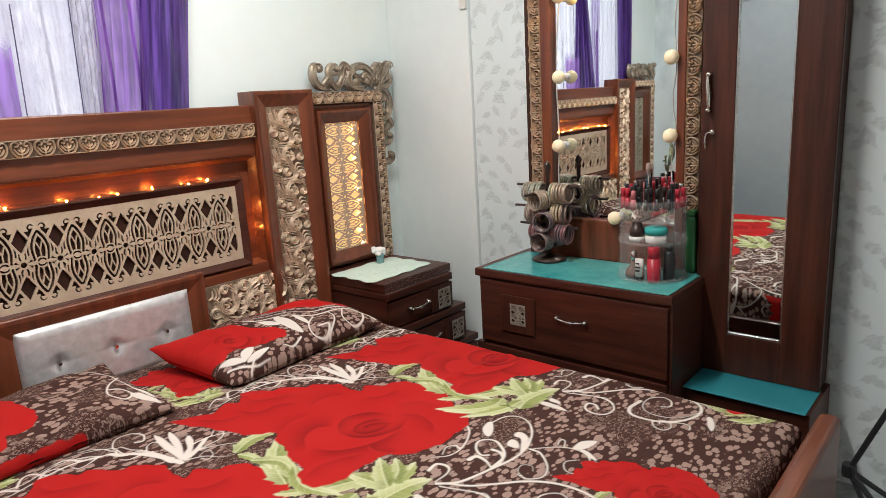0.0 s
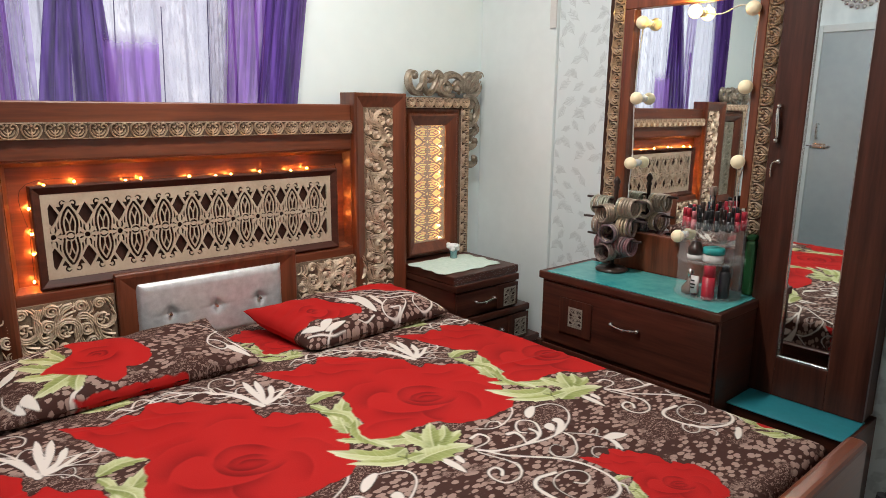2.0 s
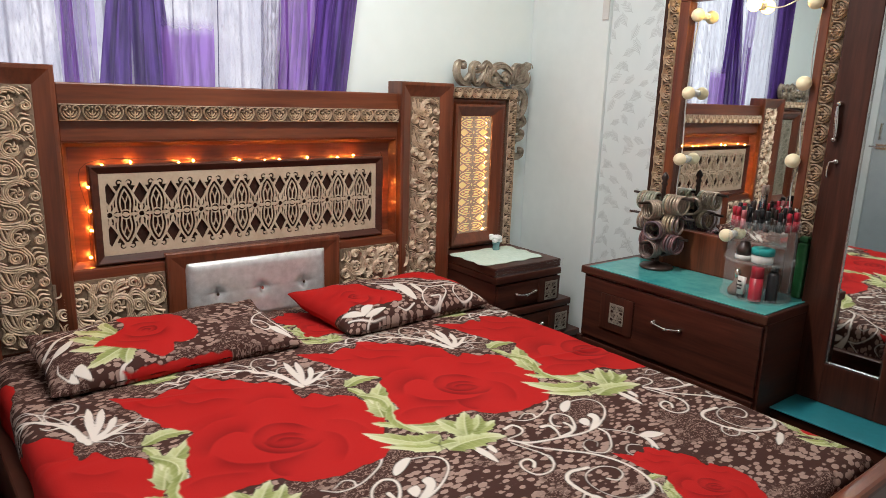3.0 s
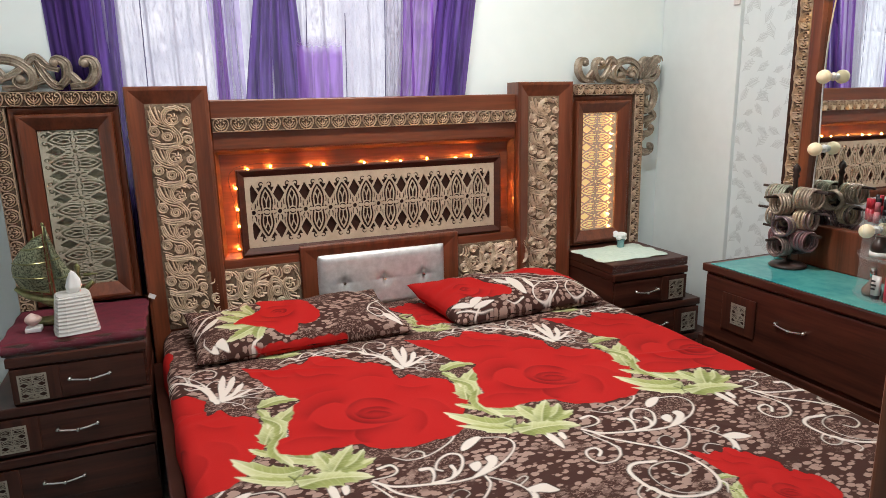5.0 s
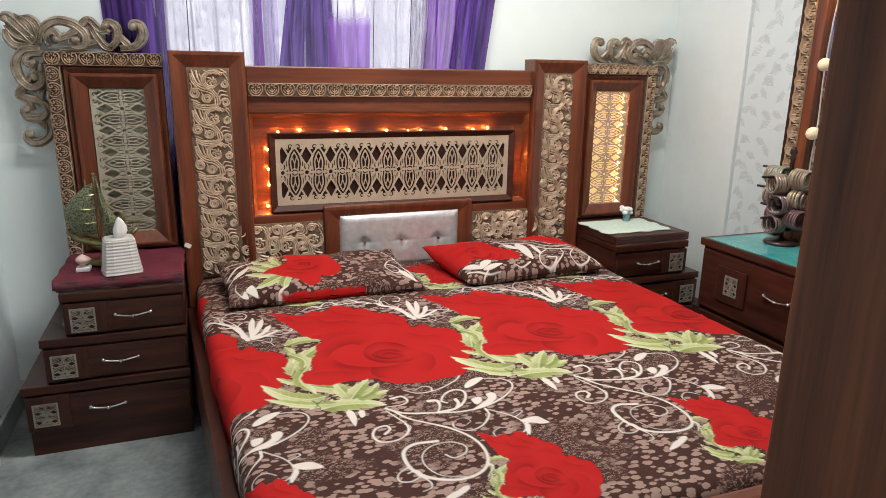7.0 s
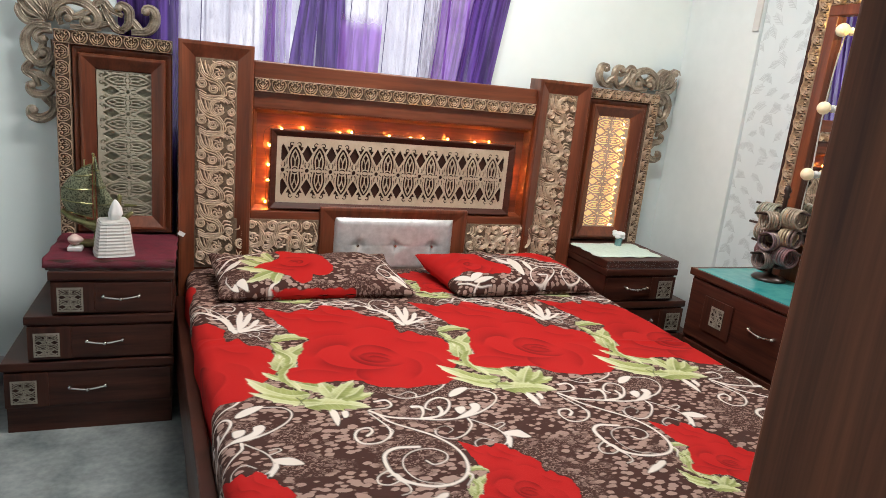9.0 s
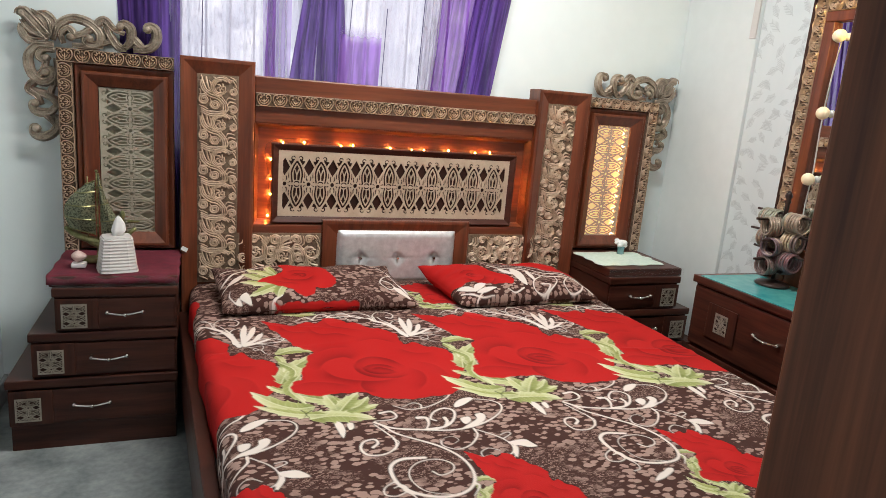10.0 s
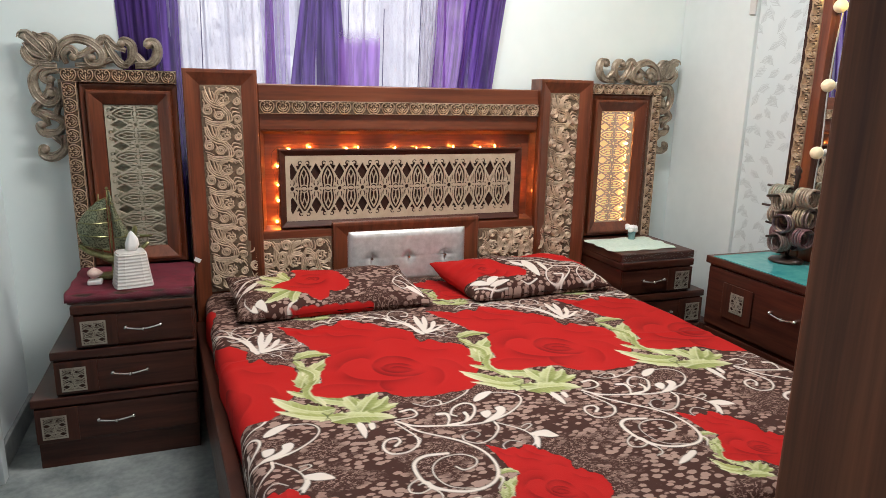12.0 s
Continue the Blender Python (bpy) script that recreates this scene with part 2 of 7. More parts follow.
# ---- printed cloth and paper: patterns drawn on a grid, carried by the mesh ----
class Print:
    """A colour grid over a rectangle (x0, y0) to (x1, y1), with a mask of where the motif covers the ground."""

    def __init__(self, x0, y0, x1, y1, cell):
        self.x0, self.y0, self.cell = x0, y0, cell
        self.nx, self.ny = int(round((x1 - x0) / cell)) + 1, int(round((y1 - y0) / cell)) + 1
        self.X, self.Y = np.meshgrid(x0 + cell * np.arange(self.nx), y0 + cell * np.arange(self.ny))
        self.rgb = np.zeros((self.ny, self.nx, 3))
        self.a = np.zeros((self.ny, self.nx))

    def lay(self, cover, colour):
        c = cover[..., None]
        col = np.array(colour, float)
        self.rgb = self.rgb * (1 - c) + col * c
        self.a = np.maximum(self.a, cover)

    def inside(self, pts, wobble=0.0, freq=60.0, soft=1.0):
        """How far each cell is inside the smooth outline through pts."""
        X, Y = self.X, self.Y
        if wobble:
            X = X + wobble * (np.sin(freq * Y + 1.3) + 0.6 * np.sin(2.3 * freq * Y + freq * X))
            Y = Y + wobble * (np.sin(freq * X + 0.4) + 0.6 * np.sin(2.1 * freq * X - freq * Y))
        c = spline(pts, 5, True)
        d = np.full(X.shape, 1e9)
        wind = np.zeros(X.shape, bool)
        for (ax, ay), (bx, by) in zip(c, np.roll(c, -1, 0)):
            ex, ey = bx - ax, by - ay
            s = np.clip(((X - ax) * ex + (Y - ay) * ey) / (ex * ex + ey * ey + 1e-12), 0, 1)
            d = np.minimum(d, (X - ax - s * ex) ** 2 + (Y - ay - s * ey) ** 2)
            if ay != by:
                wind ^= ((ay > Y) != (by > Y)) & (X < ax + (Y - ay) * ex / (by - ay))
        d = np.sqrt(d)
        return np.where(wind, d, -d)

    def fill(self, pts, colour, wobble=0.0, freq=60.0):
        cover = np.clip(0.5 + self.inside(pts, wobble, freq) / self.cell, 0, 1)
        self.lay(cover, colour)
        return cover

    def line(self, pts, width, colour, head=1.0, tail=0.4, under=None, strength=1.0):
        c = spline(pts, 6)
        best, n = np.zeros(self.X.shape), len(c) - 1
        for k in range(n):
            (ax, ay), (bx, by) = c[k], c[k + 1]
            w = width / 2 * (head + (tail - head) * k / n) * (1.12 if colour is PALE_W else 1.0)
            pad = w + 2 * self.cell
            i0, i1 = [int(np.clip((v - self.x0) / self.cell, 0, self.nx)) for v in (min(ax, bx) - pad, max(ax, bx) + pad + self.cell)]
            j0, j1 = [int(np.clip((v - self.y0) / self.cell, 0, self.ny)) for v in (min(ay, by) - pad, max(ay, by) + pad + self.cell)]
            if i0 >= i1 or j0 >= j1:
                continue
            X, Y = self.X[j0:j1, i0:i1], self.Y[j0:j1, i0:i1]
            ex, ey = bx - ax, by - ay
            s = np.clip(((X - ax) * ex + (Y - ay) * ey) / (ex * ex + ey * ey + 1e-12), 0, 1)
            d = np.hypot(X - ax - s * ex, Y - ay - s * ey)
            best[j0:j1, i0:i1] = np.maximum(best[j0:j1, i0:i1], np.clip(0.5 + (w - d) / self.cell, 0, 1))
        cover = best * strength if under is None else best * strength * under
        self.lay(cover, colour) if under is None else self.tint(cover, colour)

    def tint(self, cover, colour):
        c = cover[..., None]
        self.rgb = self.rgb * (1 - c) + np.array(colour, float) * c

    def along(self, pts, per=8):
        """Place along a curve (0 to 1), distance from it and side of it, for each cell near it."""
        c = spline(pts, per)
        n = len(c) - 1
        best, t, sd = np.full(self.X.shape, 1e9), np.zeros(self.X.shape), np.zeros(self.X.shape)
        for k, ((ax, ay), (bx, by)) in enumerate(zip(c, c[1:])):
            ex, ey = bx - ax, by - ay
            s = np.clip(((self.X - ax) * ex + (self.Y - ay) * ey) / (ex * ex + ey * ey + 1e-12), 0, 1)
            d = np.hypot(self.X - ax - s * ex, self.Y - ay - s * ey)
            near = d < best
            best, t = np.where(near, d, best), np.where(near, (k + s) / n, t)
            sd = np.where(near, np.sign(ex * (self.Y - ay) - ey * (self.X - ax)), sd)
        return t, best, sd

    def leaf(self, pts, width, tone):
        """A pointed leaf with sharp forward teeth along a curve: one half pale, the other olive, with curved ribs and a pale rim."""
        t, d, sd = self.along(pts)
        tooth = (t * 4.6 + 0.37 * sd + 0.6 * tone + 0.12 * np.sin(19 * t + 7 * tone)) % 1
        shape = np.clip(t, 0.001, 1) ** 0.55 * np.clip(1 - t, 0, 1) ** 0.85 * 1.75
        hw = width / 2 * shape * (0.88 + 0.40 * tooth ** 2.5)
        cover = np.clip(0.5 + (hw - d) / self.cell, 0, 1) * (hw > 0.0012)
        mid, dark, light = np.array(LEAF), np.array(LEAF_D), np.array(LEAF_L)
        f = np.clip(d / (hw + 1e-6), 0, 1)
        self.lay(cover, mid * (0.6 + 0.2 * tone) + 0.2 * light)
        self.tint(cover * (sd > 0) * (0.30 + 0.60 * tone) * (0.25 + 0.75 * f), light)
        self.tint(cover * (sd < 0) * (0.85 - 0.60 * tone) * (1 - 0.65 * f), dark)
        rib = np.abs((t * 9 - 1.1 * f + 0.15 * sd) % 1 - 0.5)
        self.tint(cover * 0.22 * np.exp(-(rib / 0.10) ** 2) * np.clip(1.2 - f, 0, 1), light)
        self.tint(cover * 0.25 * np.exp(-((rib - 0.28) / 0.12) ** 2) * (1 - t), dark)
        self.tint(cover * 0.35 * np.exp(-((t - 0.12) / 0.14) ** 2), dark)
        self.tint(cover * 0.75 * np.exp(-(d / 0.0022) ** 2), light)
        self.tint(cover * 0.55 * np.clip((f - 0.8) / 0.2, 0, 1) * (0.3 + 0.7 * tone), light)
        self.tint(cover * 0.6 * np.clip((t - 0.72) / 0.28, 0, 1), light * 0.6 + np.array(PALE_W) * 0.4)

    def petal(self, pts, width, under, strength, side):
        """A petal's edge: dark on one side of the line and fading away from it, with a thin bright lip on the other."""
        t, d, sd = self.along(pts)
        ends = np.clip(np.minimum(t, 1 - t) * 5, 0, 1)
        on = np.clip(0.5 + sd * side * d / self.cell * 0.6, 0, 1)
        self.tint(strength * ends * under * on * np.exp(-(d / width) ** 1.3), RED_D)
        self.tint(0.35 * ends * under * (1 - on) * np.exp(-(d / (0.3 * width)) ** 2), RED_L)

    def sample(self, x, y):
        fx, fy = np.clip((x - self.x0) / self.cell, 0, self.nx - 1.001), np.clip((y - self.y0) / self.cell, 0, self.ny - 1.001)
        i, j = fx.astype(int), fy.astype(int)
        u, v = (fx - i)[:, None], (fy - j)[:, None]
        full = np.dstack([self.rgb, self.a])
        return full[j, i] * (1 - u) * (1 - v) + full[j, i + 1] * u * (1 - v) + full[j + 1, i] * (1 - u) * v + full[j + 1, i + 1] * u * v


RED, RED_D, RED_L = (0.405, 0.011, 0.010), (0.075, 0.002, 0.003), (0.47, 0.020, 0.017)
LEAF, LEAF_D, LEAF_L = (0.31, 0.35, 0.08), (0.085, 0.12, 0.014), (0.66, 0.65, 0.43)
LEAF_DD = (0.05, 0.06, 0.02)
PALE_W = (0.68, 0.61, 0.56)


def rose_repeat():
    """One repeat of the rose print: a large double rose, its leaves and the white scrolls below it."""
    p = Print(-1.15, -1.90, 0.42, -0.36, 0.003)
    # white flourish along the rose's upper edge
    p.line(((-0.208, -0.783), (-0.228, -0.707), (-0.264, -0.627), (-0.320, -0.574), (-0.384, -0.548), (-0.454, -0.551), (-0.525, -0.565), (-0.593, -0.571)), 0.0176, PALE_W, 1, 0.25)
    p.line(((-0.206, -0.766), (-0.227, -0.667), (-0.266, -0.577), (-0.317, -0.521), (-0.389, -0.499), (-0.468, -0.517)), 0.0072, PALE_W, 1, 0.5)
    p.line(((-0.208, -0.744), (-0.243, -0.649), (-0.286, -0.611), (-0.354, -0.537), (-0.425, -0.516), (-0.505, -0.539), (-0.553, -0.518)), 0.0080, PALE_W, 1, 0.6)
    p.line(((-0.222, -0.687), (-0.244, -0.633), (-0.278, -0.600), (-0.284, -0.548), (-0.256, -0.500), (-0.216, -0.501), (-0.196, -0.536), (-0.209, -0.573), (-0.233, -0.570)), 0.0072, PALE_W, 0.7, 1.1)
    p.line(((-0.524, -0.559), (-0.549, -0.526), (-0.572, -0.536), (-0.596, -0.557)), 0.0096, PALE_W, 1, 0.6)
    p.line(((-0.453, -0.548), (-0.475, -0.505), (-0.498, -0.505), (-0.521, -0.541)), 0.0096, PALE_W, 0.8, 1)
    p.line(((-0.368, -0.550), (-0.391, -0.509), (-0.418, -0.508)), 0.0112, PALE_W, 1, 0.5)
    p.line(((-0.205, -0.775), (-0.147, -0.722), (-0.086, -0.721), (-0.038, -0.755), (-0.000, -0.797), (0.024, -0.844)), 0.0080, PALE_W, 1, 0.4)
    p.line(((-0.196, -0.772), (-0.140, -0.764), (-0.087, -0.796), (-0.044, -0.838)), 0.0072, PALE_W, 1, 0.5)
    p.line(((-0.194, -0.781), (-0.154, -0.805), (-0.128, -0.848), (-0.099, -0.868)), 0.0064, PALE_W, 1, 0.5)
    p.line(((-0.159, -0.789), (-0.130, -0.782), (-0.135, -0.817), (-0.157, -0.828), (-0.164, -0.808)), 0.0056, PALE_W, 0.8, 1)
    p.line(((-0.086, -0.721), (-0.044, -0.682), (-0.014, -0.691), (-0.012, -0.731), (-0.036, -0.743)), 0.0064, PALE_W, 0.8, 1)
    p.fill(((-0.202, -0.776), (-0.201, -0.716), (-0.198, -0.643), (-0.179, -0.568), (-0.170, -0.598), (-0.174, -0.660), (-0.184, -0.736)), PALE_W)
    p.fill(((-0.202, -0.776), (-0.181, -0.700), (-0.162, -0.621), (-0.140, -0.587), (-0.145, -0.652), (-0.170, -0.725)), PALE_W)
    p.fill(((-0.200, -0.777), (-0.162, -0.727), (-0.138, -0.671), (-0.117, -0.661), (-0.128, -0.706), (-0.164, -0.757)), PALE_W)
    p.fill(((-0.200, -0.779), (-0.150, -0.746), (-0.106, -0.716), (-0.091, -0.720), (-0.135, -0.757), (-0.172, -0.779)), PALE_W)
    p.fill(((-0.205, -0.775), (-0.221, -0.734), (-0.232, -0.691), (-0.229, -0.759)), PALE_W)
    p.line(((-0.196, -0.778), (-0.147, -0.710), (-0.119, -0.647)), 0.006, PALE_W, 1, 0.5)
    p.line(((-0.186, -0.640), (-0.198, -0.610), (-0.220, -0.617), (-0.235, -0.652), (-0.223, -0.662)), 0.007, PALE_W, 0.8, 1)
    p.line(((-0.150, -0.762), (-0.111, -0.758), (-0.077, -0.756), (-0.052, -0.732), (-0.058, -0.704)), 0.007, PALE_W, 1, 1)
    p.line(((-0.328, -0.565), (-0.366, -0.587), (-0.388, -0.587), (-0.398, -0.564)), 0.01, PALE_W, 1, 0.5)
    p.line(((-0.476, -0.554), (-0.450, -0.529), (-0.424, -0.537), (-0.415, -0.566)), 0.009, PALE_W, 1, 0.5)
    p.line(((-0.286, -0.611), (-0.300, -0.540), (-0.324, -0.505), (-0.354, -0.489)), 0.007, PALE_W, 1, 0.6)
    p.line(((-0.255, -0.652), (-0.286, -0.649), (-0.301, -0.626)), 0.009, PALE_W, 1, 0.5)
    # scrolls below the leaves
    p.line(((-0.492, -1.405), (-0.449, -1.448), (-0.368, -1.473), (-0.294, -1.492), (-0.228, -1.488), (-0.164, -1.461), (-0.112, -1.419), (-0.095, -1.376), (-0.116, -1.341), (-0.171, -1.329)), 0.0088, PALE_W, 1.2, 0.7)
    p.fill(((-0.238, -1.355), (-0.211, -1.328), (-0.174, -1.318), (-0.165, -1.331), (-0.207, -1.365), (-0.239, -1.375)), PALE_W)
    p.line(((-0.360, -1.469), (-0.345, -1.442), (-0.342, -1.411), (-0.365, -1.404)), 0.0160, PALE_W, 0.4, 1)
    p.line(((-0.363, -1.473), (-0.304, -1.468), (-0.266, -1.434), (-0.252, -1.391), (-0.274, -1.369), (-0.309, -1.383), (-0.330, -1.415), (-0.319, -1.432)), 0.0088, PALE_W, 1.2, 0.9)
    p.line(((-0.337, -1.476), (-0.311, -1.471), (-0.291, -1.445), (-0.291, -1.422)), 0.0128, PALE_W, 0.5, 1)
    p.fill(((-0.274, -1.496), (-0.231, -1.491), (-0.184, -1.464), (-0.168, -1.436), (-0.177, -1.419), (-0.200, -1.426), (-0.207, -1.453)), PALE_W)
    p.fill(((-0.251, -1.439), (-0.221, -1.434), (-0.222, -1.458), (-0.247, -1.473)), PALE_W)
    p.line(((-0.477, -1.423), (-0.449, -1.480), (-0.404, -1.524), (-0.361, -1.566), (-0.327, -1.626), (-0.318, -1.691), (-0.334, -1.748), (-0.368, -1.779), (-0.420, -1.785), (-0.474, -1.761), (-0.506, -1.722), (-0.515, -1.678), (-0.508, -1.634), (-0.474, -1.612), (-0.415, -1.618)), 0.0096, PALE_W, 0.9, 1.3)
    p.line(((-0.399, -1.782), (-0.454, -1.755), (-0.476, -1.708), (-0.470, -1.664), (-0.437, -1.635), (-0.387, -1.632), (-0.358, -1.660), (-0.367, -1.690), (-0.401, -1.702), (-0.417, -1.681)), 0.0072, PALE_W, 0.6, 1)
    p.line(((-0.514, -1.696), (-0.545, -1.716), (-0.551, -1.743), (-0.526, -1.754), (-0.497, -1.738), (-0.502, -1.716), (-0.525, -1.722)), 0.0064, PALE_W, 1, 0.9)
    p.line(((-0.506, -1.735), (-0.487, -1.767), (-0.490, -1.791), (-0.513, -1.799)), 0.0064, PALE_W, 1, 0.8)
    p.line(((-0.334, -1.753), (-0.329, -1.768), (-0.355, -1.799)), 0.0080, PALE_W, 1, 0.6)
    p.line(((-0.495, -1.418), (-0.475, -1.472), (-0.463, -1.514), (-0.474, -1.554), (-0.508, -1.579), (-0.549, -1.573), (-0.561, -1.539), (-0.546, -1.508), (-0.517, -1.501), (-0.512, -1.522), (-0.530, -1.541)), 0.0080, PALE_W, 0.8, 1.3)
    p.line(((-0.467, -1.508), (-0.457, -1.528), (-0.477, -1.565)), 0.0064, PALE_W, 1, 0.6)
    p.line(((-0.488, -1.398), (-0.441, -1.398), (-0.421, -1.381), (-0.430, -1.352), (-0.462, -1.354)), 0.0088, PALE_W, 0.7, 1.3)
    p.line(((-0.414, -1.321), (-0.378, -1.352), (-0.319, -1.350), (-0.252, -1.315), (-0.221, -1.282)), 0.0072, PALE_W, 0.7, 1.2)
    p.line(((-0.387, -1.334), (-0.354, -1.319), (-0.334, -1.333), (-0.337, -1.350)), 0.0080, PALE_W, 0.6, 1)
    p.line(((-0.232, -1.500), (-0.235, -1.534), (-0.275, -1.579), (-0.319, -1.593), (-0.348, -1.566), (-0.345, -1.538)), 0.0080, PALE_W, 1.1, 0.6)
    p.line(((-0.349, -1.566), (-0.335, -1.533), (-0.307, -1.525), (-0.295, -1.546), (-0.312, -1.561)), 0.0048, PALE_W, 0.8, 0.8)
    p.line(((-0.224, -1.507), (-0.183, -1.551), (-0.166, -1.594), (-0.174, -1.633), (-0.209, -1.658), (-0.258, -1.654), (-0.262, -1.622), (-0.232, -1.603), (-0.207, -1.621)), 0.0064, PALE_W, 1, 0.8)
    p.line(((-0.174, -1.567), (-0.143, -1.550), (-0.150, -1.539), (-0.172, -1.546)), 0.0056, PALE_W, 1, 0.9)
    p.fill(((-0.168, -1.586), (-0.122, -1.585), (-0.095, -1.621), (-0.137, -1.620), (-0.162, -1.604)), PALE_W)
    p.fill(((-0.162, -1.604), (-0.154, -1.623), (-0.176, -1.664), (-0.181, -1.643)), PALE_W)
    p.line(((-0.159, -1.614), (-0.173, -1.642), (-0.188, -1.668)), 0.0064, PALE_W, 1, 0.5)
    p.fill(((-0.488, -1.848), (-0.458, -1.825), (-0.430, -1.819), (-0.408, -1.823), (-0.438, -1.841), (-0.465, -1.850)), PALE_W)
    p.fill(((-0.441, -1.822), (-0.422, -1.810), (-0.406, -1.812), (-0.411, -1.822)), PALE_W)
    p.fill(((-0.601, -1.384), (-0.581, -1.390), (-0.578, -1.437), (-0.593, -1.480), (-0.601, -1.437)), PALE_W)
    p.fill(((-0.569, -1.400), (-0.550, -1.396), (-0.553, -1.428), (-0.569, -1.437)), PALE_W)
    # leaves
    p.leaf(((-0.634, -1.279), (-0.686, -1.282), (-0.741, -1.245), (-0.806, -1.151)), 0.119, 0.9)
    p.leaf(((-0.553, -1.312), (-0.584, -1.254), (-0.632, -1.222), (-0.700, -1.176)), 0.105, 0.35)
    p.leaf(((-0.661, -1.356), (-0.604, -1.346), (-0.546, -1.357), (-0.479, -1.386)), 0.119, 0.75)
    p.leaf(((-0.568, -1.319), (-0.579, -1.272), (-0.593, -1.201)), 0.084, 0.55)
    p.leaf(((-0.554, -1.320), (-0.505, -1.319), (-0.450, -1.300)), 0.063, 0.9)
    p.leaf(((-0.553, -1.316), (-0.508, -1.294), (-0.469, -1.244)), 0.070, 0.3)
    p.leaf(((-0.570, -1.319), (-0.538, -1.269), (-0.492, -1.210)), 0.084, 0.5)
    p.leaf(((-0.696, -1.177), (-0.724, -1.153), (-0.755, -1.115)), 0.049, 0.8)
    p.leaf(((-0.711, -1.110), (-0.670, -1.006), (-0.566, -0.886)), 0.098, 0.45)
    p.leaf(((-0.687, -1.090), (-0.651, -1.025), (-0.621, -1.009)), 0.063, 0.75)
    p.leaf(((-0.704, -0.872), (-0.635, -0.848), (-0.551, -0.873)), 0.081, 0.6)
    p.leaf(((-0.702, -0.884), (-0.687, -0.937), (-0.692, -1.025)), 0.049, 0.8)
    p.leaf(((-0.700, -0.940), (-0.655, -1.020), (-0.690, -1.130)), 0.066, 0.55)
    p.leaf(((-0.650, -1.060), (-0.690, -1.150), (-0.655, -1.260)), 0.072, 0.7)
    p.leaf(((-0.610, -1.335), (-0.700, -1.315), (-0.805, -1.245)), 0.070, 0.95)
    p.line(((-0.675, -1.168), (-0.651, -1.097), (-0.637, -1.054)), 0.0048, PALE_W, 1, 0.5)
    p.line(((-0.676, -1.297), (-0.666, -1.323), (-0.676, -1.346)), 0.004, LEAF_DD, 1, 0.5)
    p.line(((-0.648, -1.302), (-0.666, -1.323), (-0.660, -1.347)), 0.004, LEAF_DD, 1, 0.5)
    # the double rose
    c = p.fill(((-0.720, -0.540), (-0.661, -0.572), (-0.608, -0.602), (-0.555, -0.575), (-0.520, -0.599), (-0.475, -0.551), (-0.426, -0.576), (-0.400, -0.621), (-0.363, -0.617), (-0.330, -0.678), (-0.287, -0.697), (-0.244, -0.755), (-0.245, -0.854), (-0.207, -0.843), (-0.169, -0.887), (-0.125, -0.912), (-0.095, -0.983), (-0.093, -1.070), (-0.108, -1.120), (-0.146, -1.181), (-0.165, -1.244), (-0.214, -1.284), (-0.261, -1.287), (-0.316, -1.296), (-0.381, -1.291), (-0.430, -1.266), (-0.475, -1.222), (-0.528, -1.210), (-0.584, -1.210), (-0.633, -1.205), (-0.671, -1.182), (-0.685, -1.141), (-0.673, -1.104), (-0.640, -1.086), (-0.639, -1.023), (-0.611, -0.976), (-0.605, -0.913), (-0.573, -0.878), (-0.619, -0.829), (-0.646, -0.767), (-0.682, -0.648)), RED, 0.003, 70)
    p.petal(((-0.586, -1.032), (-0.543, -0.968), (-0.487, -0.949), (-0.453, -0.982)), 0.040, c, 0.56, 1)
    p.petal(((-0.569, -1.020), (-0.539, -1.089), (-0.480, -1.131), (-0.406, -1.150), (-0.331, -1.136)), 0.028, c, 0.56, -1)
    p.petal(((-0.471, -1.035), (-0.441, -0.985), (-0.390, -0.963), (-0.328, -0.993), (-0.292, -1.064)), 0.024, c, 0.66, -1)
    p.petal(((-0.467, -1.004), (-0.465, -1.070), (-0.427, -1.119), (-0.353, -1.142), (-0.297, -1.122)), 0.021, c, 0.77, 1)
    p.petal(((-0.445, -1.053), (-0.412, -1.027), (-0.361, -1.032), (-0.325, -1.069)), 0.018, c, 0.71, -1)
    p.petal(((-0.448, -1.037), (-0.432, -1.082), (-0.388, -1.106), (-0.325, -1.100)), 0.016, c, 0.77, 1)
    p.petal(((-0.421, -1.060), (-0.388, -1.050), (-0.352, -1.071), (-0.339, -1.096)), 0.013, c, 0.77, -1)
    p.petal(((-0.461, -1.133), (-0.475, -1.170), (-0.467, -1.209), (-0.439, -1.231)), 0.024, c, 0.41, 1)
    p.petal(((-0.679, -1.129), (-0.620, -1.111), (-0.558, -1.131), (-0.499, -1.167)), 0.028, c, 0.31, -1)
    p.petal(((-0.287, -1.065), (-0.253, -1.122), (-0.268, -1.192), (-0.319, -1.251)), 0.032, c, 0.32, -1)
    p.petal(((-0.249, -1.017), (-0.188, -1.063), (-0.168, -1.149)), 0.032, c, 0.25, -1)
    p.petal(((-0.557, -0.644), (-0.525, -0.715), (-0.458, -0.722), (-0.399, -0.766)), 0.024, c, 0.41, -1)
    p.petal(((-0.484, -0.566), (-0.474, -0.634), (-0.423, -0.671), (-0.338, -0.710)), 0.022, c, 0.36, -1)
    p.petal(((-0.664, -0.595), (-0.618, -0.667), (-0.565, -0.689)), 0.021, c, 0.36, -1)
    p.petal(((-0.413, -0.819), (-0.340, -0.803), (-0.273, -0.849)), 0.028, c, 0.31, 1)
    p.petal(((-0.569, -0.891), (-0.509, -0.857), (-0.436, -0.867)), 0.028, c, 0.25, 1)
    p.petal(((-0.275, -0.892), (-0.224, -0.944), (-0.158, -0.952)), 0.024, c, 0.31, -1)
